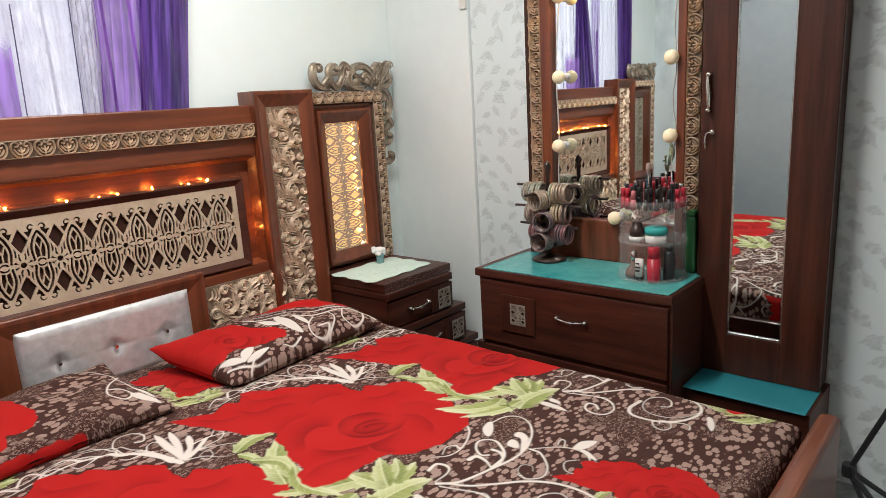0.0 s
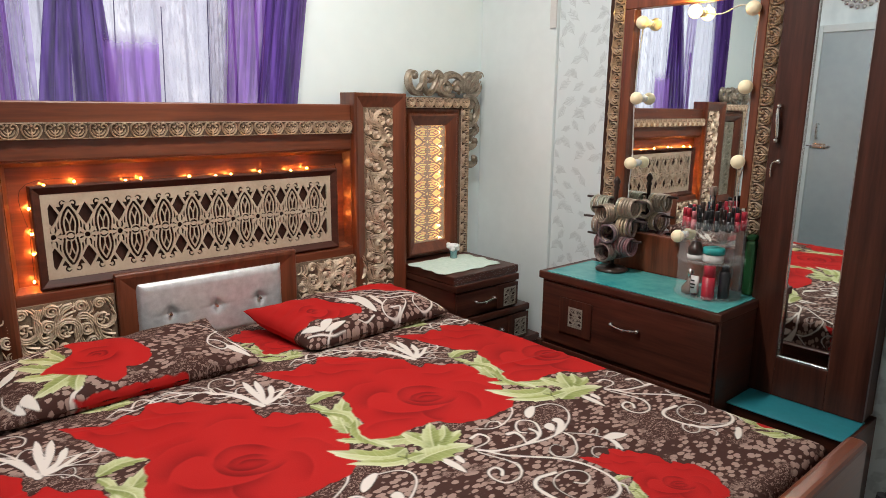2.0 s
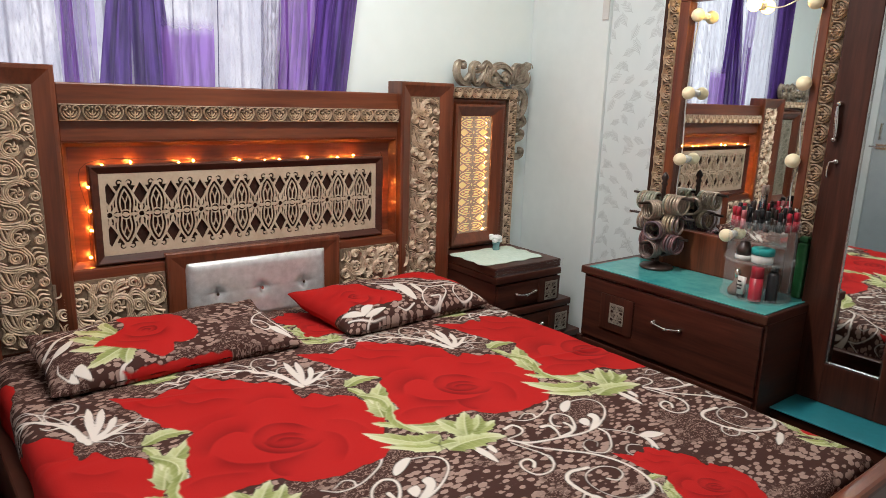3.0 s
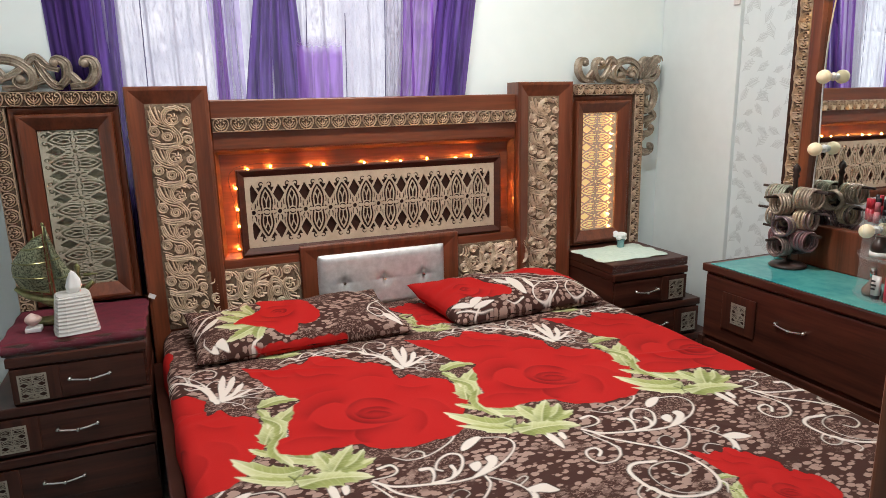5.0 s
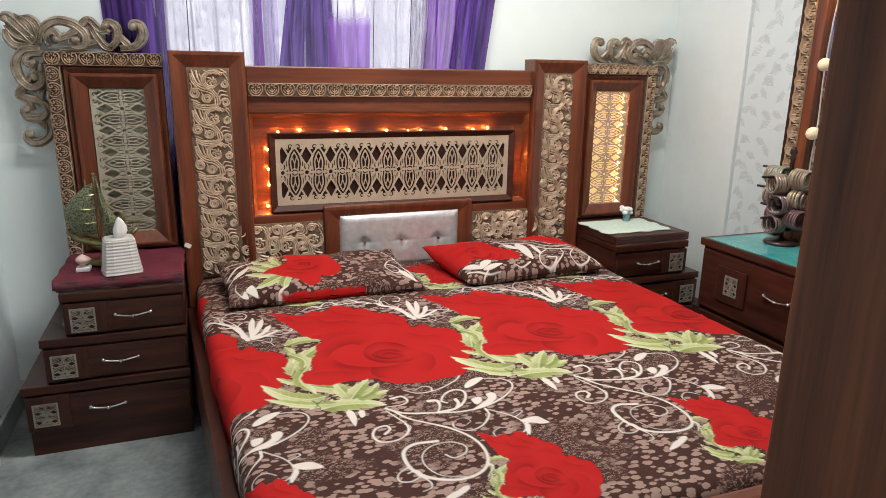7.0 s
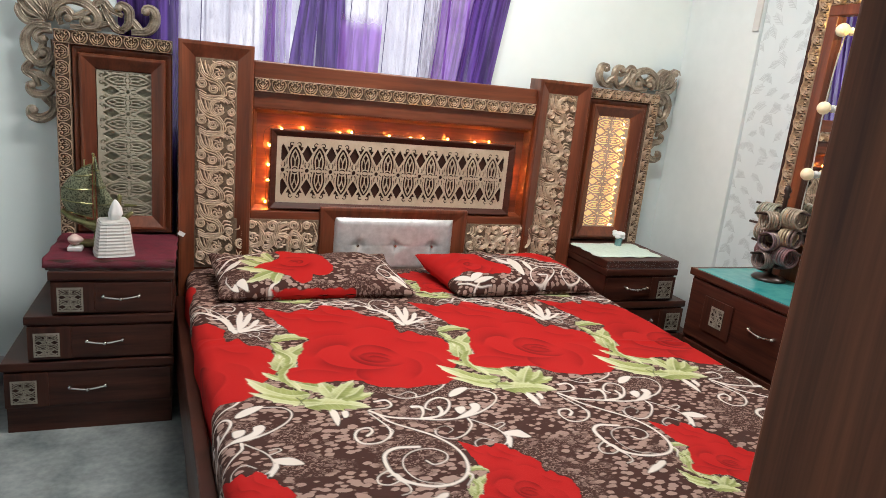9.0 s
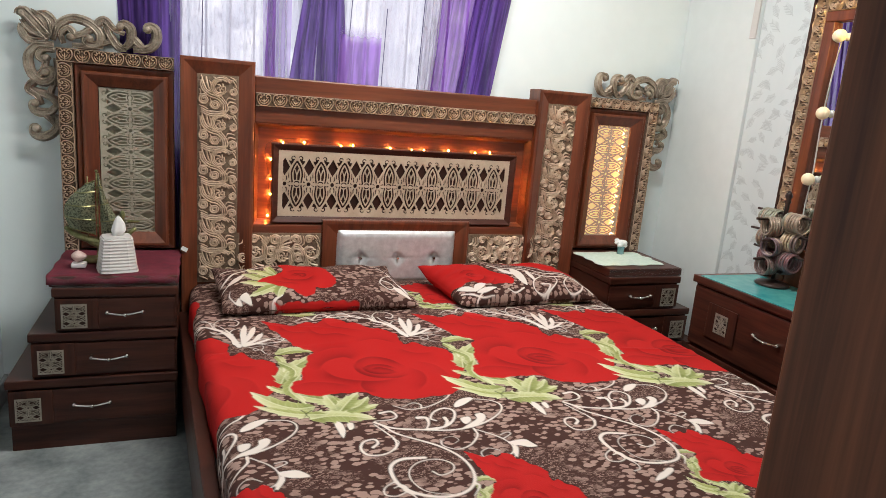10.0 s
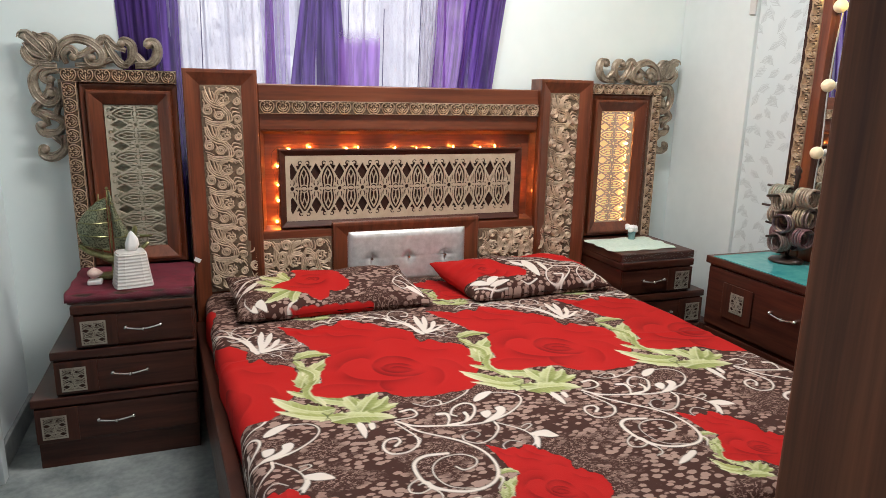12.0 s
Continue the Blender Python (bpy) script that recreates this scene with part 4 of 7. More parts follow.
def vine(r, x0, x1, z0, z1, upright=True, unit=0.15, base=0.0, depth=0.010):
    """Scrolling vine with leaves and volutes that fills a panel."""
    length, across = (z1 - z0, x1 - x0) if upright else (x1 - x0, z1 - z0)
    n = max(1, round(length / unit))
    u, w = length / n, across

    def at(pts, k, flip):
        out = []
        for a, b in pts:
            s, c = (k + b) * u, (a if not flip else -a) * w
            out.append((x0 + w / 2 + c, z0 + s) if upright else (x0 + s, z0 + w / 2 + c))
        return out

    q = u / w
    for k in range(-1, n + 1):
        f = k % 2 == 1 if not upright else False

        def lay(pts, width=0.036, high=1.0, taper=False, per=4):
            c = at(pts, k, f)
            if all(x0 <= a <= x1 and z0 <= b <= z1 for a, b in c):
                r.strand(c, width * w, depth * high, base, per=per, taper=taper)

        for o in (-0.055, 0.0, 0.055):
            lay([(-0.43 + o * 0.5, 0.86), (-0.36 + o, 0.62), (-0.20 + o * 0.6, 0.48 + o), (0.02 + o * 0.5, 0.40 + o), (0.17 + o, 0.22)], 0.043, 1.1)
            lay([(0.17 + o, 0.22), (0.18 + o, 0.05), (0.02, -0.055 - o), (-0.22, -0.065 - o), (-0.43, 0.03 - o)], 0.042, 1.1)
        lay([(-0.30, 0.95), (-0.27, 0.78), (-0.22, 0.62), (-0.10, 0.48)], 0.05, 0.9)
        lay([(-0.42, 0.98), (-0.36, 0.78), (-0.30, 0.62)], 0.04, 0.8)
        for cx, cy, rad, turns, start, flip in ((0.375, 0.575, 0.105, 2.0, 1.6, -1), (-0.355, 0.325, 0.138, 2.3, 1.0, 1), (-0.075, 0.195, 0.130, 2.2, 2.2, 1), (0.380, 0.075, 0.112, 2.0, 2.6, -1)):
            lay([(p, cy + (v - cy) / q) for p, v in spiral(cx, cy, rad, turns, start, None, flip, 14)], 0.048, 1.3, False, 2)
        for rad, start, turn in ((0.270, 0.5, 4.4), (0.225, 0.8, 5.0), (0.180, 1.4, 5.4)):
            lay([(0.06 + (rad - 0.014 * a) * math.cos(start + a), 0.665 + (rad - 0.014 * a) * math.sin(start + a) / q) for a in np.linspace(0, turn, 12)], 0.046, 1.3, False, 2)
        for j in range(5):
            t0 = j * math.tau / 5
            lay([(0.06 + rr * math.cos(t0 + 9 * rr), 0.665 + rr * math.sin(t0 + 9 * rr) / q) for rr in (0.02, 0.07, 0.13)], 0.052, 1.1, True, 3)
        lay([(0.20, 0.30), (0.27, 0.40), (0.44, 0.36)], 0.04, 0.9, True)
        lay([(0.22, 0.17), (0.30, 0.29), (0.46, 0.25)], 0.04, 0.9, True)
        lay([(0.24, 0.02), (0.29, 0.15), (0.42, 0.17)], 0.04, 0.9, True)
        lay([(0.27, -0.08), (0.34, -0.12), (0.46, -0.08)], 0.04, 0.9, True)
        lay([(0.33, 0.90), (0.41, 0.82), (0.47, 0.70)], 0.04, 0.9, True)
        lay([(0.30, 0.98), (0.40, 0.93), (0.47, 0.84)], 0.035, 0.9, True)
        lay([(0.12, 0.98), (0.24, 0.93), (0.35, 0.82)], 0.035, 0.9, True)
        lay([(-0.12, 0.95), (0.0, 0.90), (0.14, 0.91)], 0.04, 0.9, True)
        lay([(-0.22, 0.86), (-0.18, 0.74), (-0.19, 0.62)], 0.04, 0.9, True)
        lay([(-0.47, 0.62), (-0.43, 0.52), (-0.46, 0.44)], 0.035, 0.9, True)
        lay([(-0.20, 0.36), (-0.17, 0.26), (-0.21, 0.14)], 0.035, 0.9, True)
        lay([(-0.47, 0.16), (-0.36, 0.12), (-0.24, 0.05)], 0.035, 0.9, True)
        lay([(0.0, 0.34), (0.06, 0.26), (0.07, 0.14)], 0.035, 0.9, True)
        lay([(-0.30, -0.02), (-0.18, 0.01), (-0.05, 0.01)], 0.035, 0.9, True)


def fret_board(L, W, pitch, lead, edge_a, edge_b, depth, cell, place):
    """A thin board pierced by daisies, rings, diamonds and curls. It lies along a (length L) and b (width W); place(a, b, h) sets it in the room."""
    g = Print(0, 0, L, W, cell)
    mid = W / 2
    off = (1, 1, 1)

    def line(pts, ca, sg, w, h=1.0, t=1.0):
        g.line([(ca + a * pitch, mid + sg * b * pitch) for a, b in pts], 1.0 * w * pitch, off, h, t)

    # one repeat drawn on a small grid, then laid side by side: a daisy in its middle, half a ring at each end, pointed arches between
    unit = Print(-0.5 * pitch, 0, 0.5 * pitch, W, cell)
    big, g = g, unit
    for sg in (-1, 1):
        for s in (-1, 1):
            h = s * 0.5
            line(((h - s * 0.01, 1.05), (h - s * 0.125, 0.90), (h - s * 0.245, 0.71), (h - s * 0.355, 0.51), (h - s * 0.485, 0.31)), 0, sg, 0.060)
            line(((h - s * 0.175, 0.82), (h - s * 0.262, 0.58), (h - s * 0.285, 0.36), (h - s * 0.245, 0.10)), 0, sg, 0.048)
            line(((h + s * 0.03, 0.90), (h - s * 0.105, 0.66), (h - s * 0.165, 0.42), (h - s * 0.135, 0.12)), 0, sg, 0.046)
            line(((h, 0.36), (h - s * 0.050, 0.52), (h - s * 0.085, 0.62)), 0, sg, 0.034)
            line(((h, 0.14), (h, 0.40)), 0, sg, 0.036)
            line(((h - s * 0.285, 0.64), (h - s * 0.375, 0.40), (h - s * 0.350, 0.08)), 0, sg, 0.040)
    for k in range(8):
        t = math.pi * k / 4
        line(((0.14 * math.cos(t), 0.14 * math.sin(t)), (0.265 * math.cos(t), 0.265 * math.sin(t))), 0, 1, 0.085, 0.8, 1.6)
    line([(0.11 * math.cos(k * math.pi / 6), 0.11 * math.sin(k * math.pi / 6)) for k in range(13)], 0, 1, 0.045)
    line(((-0.5, 0), (-0.24, 0)), 0, 1, 0.045)
    line(((0.24, 0), (0.5, 0)), 0, 1, 0.045)
    for c in (-0.5, 0.5):
        line(((c - 0.015, 0), (c + 0.015, 0)), 0, 1, 0.150)
        line([(c + 0.155 * math.cos(k * math.pi / 6), 0.155 * math.sin(k * math.pi / 6)) for k in range(13)], 0, 1, 0.036)
    rise, side = np.abs(g.Y - mid) / pitch, np.abs(g.X) / pitch
    gap = np.where(rise < 0.72, 1.0, 0.205 * (1.09 - rise) / 0.37)
    rail = np.clip(0.5 + np.minimum(rise - 0.97, side - gap) * pitch / cell, 0, 1)
    edge = np.clip(0.5 + np.minimum(np.minimum(rise - 0.70, side - gap), gap + 0.085 - side) * pitch / cell, 0, 1)
    body = np.maximum(np.maximum(g.a, rail), edge)
    g.a = np.zeros_like(body)
    for sg in (-1, 1):
        for s in (-1, 1):
            h = s * 0.5
            line(((h - s * 0.075, 1.11), (h - s * 0.150, 1.165), (h - s * 0.225, 1.09), (h - s * 0.190, 0.995), (h - s * 0.130, 1.02)), 0, sg, 0.048, 0.8, 1.4)
    g.a = 1 - body * (1 - g.a)
    g = big
    fa = (g.X - lead * pitch + 0.5 * pitch) % pitch - 0.5 * pitch
    g.a = unit.sample(fa.ravel(), g.Y.ravel())[:, 3].reshape(g.a.shape)
    frame_in = np.clip(np.minimum(np.minimum(g.X - edge_a, L - edge_a - g.X), np.minimum(g.Y - edge_b, W - edge_b - g.Y)) / cell + 0.5, 0, 1)
    f = 0.5 - g.a * frame_in
    ny, nx = f.shape
    verts, faces, made = [], [], {}

    def at(i, j, h):
        key = (round(i, 4), round(j, 4), h)
        if key not in made:
            made[key] = len(verts)
            verts.append(tuple(place(i * cell, j * cell, h)))
        return made[key]

    solid = f > 0
    full = solid[:-1, :-1] & solid[1:, :-1] & solid[:-1, 1:] & solid[1:, 1:]
    none = ~(solid[:-1, :-1] | solid[1:, :-1] | solid[:-1, 1:] | solid[1:, 1:])
    for j in range(ny - 1):
        i = 0
        while i < nx - 1:
            if full[j, i]:
                k = i
                while k < nx - 1 and full[j, k] and k - i < 24:
                    k += 1
                faces.append((at(i, j, depth), at(k, j, depth), at(k, j + 1, depth), at(i, j + 1, depth)))
                i = k
                continue
            if not none[j, i]:
                corner = ((i, j), (i + 1, j), (i + 1, j + 1), (i, j + 1))
                ring, cut = [], []
                for q in range(4):
                    (ax, ay), (bx, by) = corner[q], corner[(q + 1) % 4]
                    va, vb = f[ay, ax], f[by, bx]
                    if va > 0:
                        ring.append((ax, ay))
                    if (va > 0) != (vb > 0):
                        t = va / (va - vb)
                        ring.append((ax + t * (bx - ax), ay + t * (by - ay)))
                        cut.append(ring[-1])
                if len(ring) > 2:
                    ids = [at(a, b, depth) for a, b in ring]
                    if len(set(ids)) == len(ids):
                        faces.append(tuple(ids))
                if len(cut) == 2:
                    (a, b), (c, d) = cut
                    ids = (at(a, b, depth), at(c, d, depth), at(c, d, 0.0), at(a, b, 0.0))
                    if len(set(ids)) == 4:
                        faces.append(ids)
            i += 1
    me = bpy.data.meshes.new("fretwork")
    me.from_pydata(verts, [], faces)
    me.update()
    return me


# headboard ornament
board = fret_board(1.138, 0.303, 0.1082, 0.26, 0.020, 0.024, 0.008, 0.0021, lambda a, b, h: (-0.607 + a, 0.008 - h, 0.838 + b))
mesh_part("fretwork", board, CREAM, bed, "cream cut-out fretwork panel")
PALM = palmette_mesh(0.0655, 0.056, 0.014)
part("rail_moulding", box(-0.712, 0.636, -0.020, -0.012, 1.324, 1.382, 0.002), GOLD_BED, bed, "gilt shell moulding")
moulding(bed.children[-1], "palmette", PALM, [Matrix.Translation((-0.712 + 0.0674 * (k + 0.5), -0.020, 1.353)) for k in range(20)])
for sx in (-1, 1):
    xc = CX + sx * 0.827
    x0, x1 = xc - 0.080, xc + 0.080
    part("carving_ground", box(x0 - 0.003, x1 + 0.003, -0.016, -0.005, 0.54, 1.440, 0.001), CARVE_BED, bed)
    r = Relief(on_front(-0.016))
    vine(r, x0, x1, 0.545, 1.437)
    mesh_part("carved_panel", r.mesh("carved_panel"), CARVE, bed, "gilt carved vine scrolls")
    a, b = (xc + 0.083, -0.408) if sx < 0 else (0.335, xc - 0.083)
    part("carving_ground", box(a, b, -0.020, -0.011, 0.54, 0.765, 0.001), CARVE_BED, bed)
    r = Relief(on_front(-0.020))
    vine(r, a + 0.004, b - 0.004, 0.575, 0.762, False, 0.125)
    mesh_part("carved_panel", r.mesh("carved_panel"), CARVE, bed, "gilt carved vine scrolls")


def fairy_bulb(x, y, z, parent, mat, radius=0.0042):
    part("fairy_bulb", lathe(((0.0008, -radius), (radius * 0.8, -radius * 0.5), (radius, 0), (radius * 0.7, radius * 0.7), (0.0008, radius)), (x, y, z), 8), mat, parent)


lights = thing("fairy_light_string", (CX, 0.0, 1.18), "warm orange fairy lights tucked round the headboard fretwork", "fairy lights")
wire = Relief(on_front(0.010))
wire.strand([(-0.648, 0.835), (-0.646, 1.0), (-0.640, 1.178), (-0.3, 1.180), (0.1, 1.177), (0.50, 1.180), (0.566, 1.176), (0.569, 1.0), (0.566, 0.86)], 0.0018, 0.002, 0, per=6, taper=False)
mesh_part("wire", wire.mesh("wire"), EDGE, lights)
for x, z in ((-0.590, 1.170), (-0.496, 1.178), (-0.328, 1.170), (-0.274, 1.176), (-0.095, 1.172), (0.010, 1.168), (0.072, 1.171), (0.198, 1.176), (0.340, 1.171), (0.418, 1.178), (-0.641, 1.095), (-0.641, 1.008), (-0.642, 0.939), (-0.650, 0.842), (0.564, 1.04), (0.565, 0.95)):
    fairy_bulb(x, 0.006, z, lights, FAIRY)


# ---- side panels with crests, hung on the wall beside the headboard ----
SIDE_PALM = palmette_mesh(0.060, 0.052, 0.014)


def crest(r):
    """Openwork scrolls: one arm lies along the panel's top, one runs down its side, and a leaf fan holds the corner."""
    t = dict(per=5)
    for pts, w in (
        # corner fan
        (((-0.035, 0.03), (-0.075, 0.075), (-0.115, 0.115), (-0.128, 0.098)), 0.032), (((-0.03, 0.035), (-0.045, 0.09), (-0.09, 0.118)), 0.026), (((-0.03, 0.025), (-0.09, 0.05), (-0.118, 0.088)), 0.026),
        (((-0.02, 0.04), (-0.015, 0.085), (-0.04, 0.112), (-0.07, 0.108)), 0.024), (((-0.04, 0.01), (-0.095, 0.012), (-0.122, 0.045), (-0.12, 0.07)), 0.024),
        # arm along the top
        (((-0.02, 0.02), (0.0, 0.075), (0.05, 0.108), (0.11, 0.098), (0.15, 0.06), (0.145, 0.02), (0.11, 0.012), (0.095, 0.032), (0.115, 0.045)), 0.026),
        (((0.02, 0.01), (0.01, 0.045), (0.035, 0.07), (0.055, 0.05), (0.04, 0.03)), 0.020), (((0.04, 0.035), (0.09, 0.055), (0.13, 0.085), (0.165, 0.115), (0.20, 0.085), (0.24, 0.07)), 0.022),
        (((0.165, 0.112), (0.185, 0.06), (0.215, 0.015), (0.245, 0.01)), 0.022), (((0.235, 0.012), (0.26, 0.04), (0.262, 0.09), (0.235, 0.108), (0.222, 0.092)), 0.026),
        (((0.255, 0.075), (0.285, 0.04), (0.315, 0.012)), 0.022), (((0.27, 0.012), (0.33, 0.02), (0.358, 0.06), (0.352, 0.10), (0.325, 0.105), (0.322, 0.085)), 0.028),
        (((0.15, 0.02), (0.19, 0.035), (0.235, 0.012)), 0.020), (((0.05, 0.008), (0.10, 0.006), (0.16, 0.010)), 0.018),
        # arm down the side
        (((-0.015, 0.0), (-0.07, -0.005), (-0.105, -0.05), (-0.098, -0.11), (-0.06, -0.145), (-0.025, -0.125), (-0.03, -0.095), (-0.052, -0.10)), 0.026),
        (((-0.012, -0.02), (-0.05, -0.02), (-0.07, -0.045), (-0.05, -0.06), (-0.03, -0.045)), 0.020), (((-0.04, -0.05), (-0.055, -0.10), (-0.085, -0.14), (-0.110, -0.175), (-0.08, -0.20), (-0.065, -0.235)), 0.022),
        (((-0.108, -0.172), (-0.06, -0.19), (-0.015, -0.215), (-0.012, -0.245)), 0.022), (((-0.014, -0.235), (-0.04, -0.262), (-0.085, -0.262), (-0.10, -0.235), (-0.085, -0.222)), 0.024),
        (((-0.072, -0.255), (-0.04, -0.285), (-0.014, -0.315)), 0.020), (((-0.014, -0.27), (-0.02, -0.33), (-0.06, -0.36), (-0.095, -0.352), (-0.098, -0.325), (-0.08, -0.322)), 0.026),
        (((-0.02, -0.15), (-0.035, -0.19), (-0.012, -0.235)), 0.018), (((-0.01, -0.05), (-0.008, -0.10), (-0.012, -0.16)), 0.016),
    ):
        r.strand(pts, w * 1.55, w * 0.82, -0.004, sides=8, taper=True, **t)
        c = spline(pts, 3)
        d = np.gradient(c, axis=0)
        d /= np.linalg.norm(d, axis=1)[:, None] + 1e-9
        for o in (-0.42, 0.30):
            r.strand(c + np.stack([-d[:, 1], d[:, 0]], 1) * o * w, w * 0.30, w * 0.16, w * 0.58, sides=5, per=2, taper=True)
    for a, b, q in ((0.045, 0.036, 0.014), (0.112, 0.036, 0.015), (0.225, 0.096, 0.014), (0.326, 0.094, 0.015), (-0.042, -0.05, 0.013), (-0.045, -0.105, 0.015), (-0.088, -0.23, 0.014), (-0.086, -0.328, 0.015), (-0.118, 0.108, 0.012)):
        r.disc(a, b, q * 1.1, q * 1.3, 0.008, 12)


def side_panel(sx):
    """One tall panel: shell moulding on its top and outer side, moulded frame, lace fretwork and an openwork crest."""
    lit = sx > 0
    X = (lambda a: CX + sx * a)
    label = "tall brown side panel with glowing cream fretwork and gilt corner crest" if lit else "tall brown side panel with pale fretwork and gilt corner crest"
    p = thing("side_panel", (X(1.2), 0.05, 0.66), label, "wall panel", "panels beside the headboard")
    y = 0.022

    def span(a, b):
        return min(X(a), X(b)), max(X(a), X(b))

    x0, x1 = span(1.005, 1.425)
    part("backboard", box(x0, x1, 0.060, 0.085, 0.69, 1.488, 0.002), WOOD_V, p)
    x0, x1 = span(1.0, 1.366)
    part("outer_frame", bevel_frame(x0, x1, 0.685, 1.437, 0.034, y - 0.004, y + 0.006, 0.06), WOOD_V, p)
    x0, x1 = span(1.024, 1.342)
    part("inner_frame", bevel_frame(x0, x1, 0.70, 1.412, 0.056, y - 0.020, y + 0.008, 0.06), WOOD_V, p)
    x0, x1 = span(1.0, 1.425)
    part("top_moulding", box(x0, x1, y - 0.010, 0.06, 1.440, 1.492, 0.002), GOLD_BED, p, "gilt shell moulding")
    w = (x1 - x0) / 7
    moulding(p.children[-1], "palmette", SIDE_PALM, [Matrix.Translation((x0 + w * (k + 0.5), y - 0.010, 1.466)) for k in range(7)])
    x0, x1 = span(1.370, 1.425)
    part("side_moulding", box(x0, x1, y - 0.010, 0.06, 0.655, 1.438, 0.002), GOLD_BED, p, "gilt shell moulding")
    moulding(p.children[-1], "palmette", SIDE_PALM, [Matrix.Translation(((x0 + x1) / 2, y - 0.010, 0.655 + 0.0602 * (k + 0.5))) @ pose(0, 0, 0, 0, 90 * sx, 0) for k in range(13)])
    x0, x1 = span(1.060, 1.279)
    # the lit side's backing glows by itself to even out the bulbs' light
    part("fret_backing", box(x0 - 0.01, x1 + 0.01, 0.054, 0.0595, 0.73, 1.352, 0), BACK_GLOW if lit else PALE_BACK, p)
    lace = fret_board(0.620, x1 - x0 + 0.008, 0.0886, 0.10, 0.002, 0.002, 0.006, 0.0019, (lambda xx: (lambda a, b, h: (xx + b, 0.042 - h, 0.732 + a)))(x0 - 0.004))
    mesh_part("fretwork", lace, CREAM if lit else PALE, p, "cream lace fretwork" if lit else "pale lace fretwork")
    r = Relief(lambda a, b, h: (X(1.425) + sx * -a, y + 0.044 - h, 1.500 + b))
    crest(r)
    mesh_part("crest", r.mesh("crest"), CREST, p, "champagne gilt openwork corner crest", True)
    if lit:
        s = thing("fairy_light_string", (X(1.17), 0.045, 0.75), "warm white fairy lights behind the side panel's fretwork", "fairy lights")
        for k in range(9):
            fairy_bulb(x1 - 0.016, 0.046, 0.765 + 0.069 * k, s, FAIRY_W, 0.005)
            fairy_bulb(x0 + 0.016, 0.046, 0.80 + 0.066 * k, s, FAIRY_W, 0.0025)
    return p


side_panel(-1)
side_panel(1)


FILM, _ft, _fb = material("clear_film", (0.9, 0.9, 0.9), 0.08)
_fb.inputs["Alpha"].default_value = 0.035


# ---- stepped bedside cabinets ----
def pull(parent, place, w=0.075):
    """A pinched bow handle with a bead in its middle. place(a, b, h) as for Relief."""
    r = Relief(place)
    r.strand([(-w, 0.005), (-w * 0.75, 0.001), (-w * 0.3, -0.004), (0, -0.005), (w * 0.3, -0.003), (w * 0.75, 0.003), (w, 0.007)], 0.009, 0.007, 0.012, sides=6, taper=False)
    for s in (-1, 1):
        r.disc(s * w * 0.92, 0.005, 0.0085, 0.020, 0.0)
    r.disc(0, -0.005, 0.008, 0.012, 0.012)
    mesh_part("handle", r.mesh("handle"), CHROME, parent, "chrome bow handle", True)


def plate(parent, place, a, b, w, h):
    """A small pierced metal square on a raised wooden block."""
    part("plate_ground", slab(place, a - w / 2 + 0.002, a + w / 2 - 0.002, b - h / 2 + 0.002, b + h / 2 - 0.002, 0.0001, 0.0012, 0), EDGE, parent)
    me = fret_board(h, w, h * 0.40, 0.5, h * 0.06, w * 0.07, 0.004, 0.0013, lambda p, q, d: place(a - w / 2 + q, b - h / 2 + p, d))
    mesh_part("pierced_plate", me, PEWTER, parent, "pierced pale metal plate")


def slab(place, a0, a1, b0, b1, h0, h1, bevel=0.002):
    p, q = Vector(place(a0, b0, h0)), Vector(place(a1, b1, h1))
    return box(*(f(p[k], q[k]) for k in range(3) for f in (min, max)), bevel)


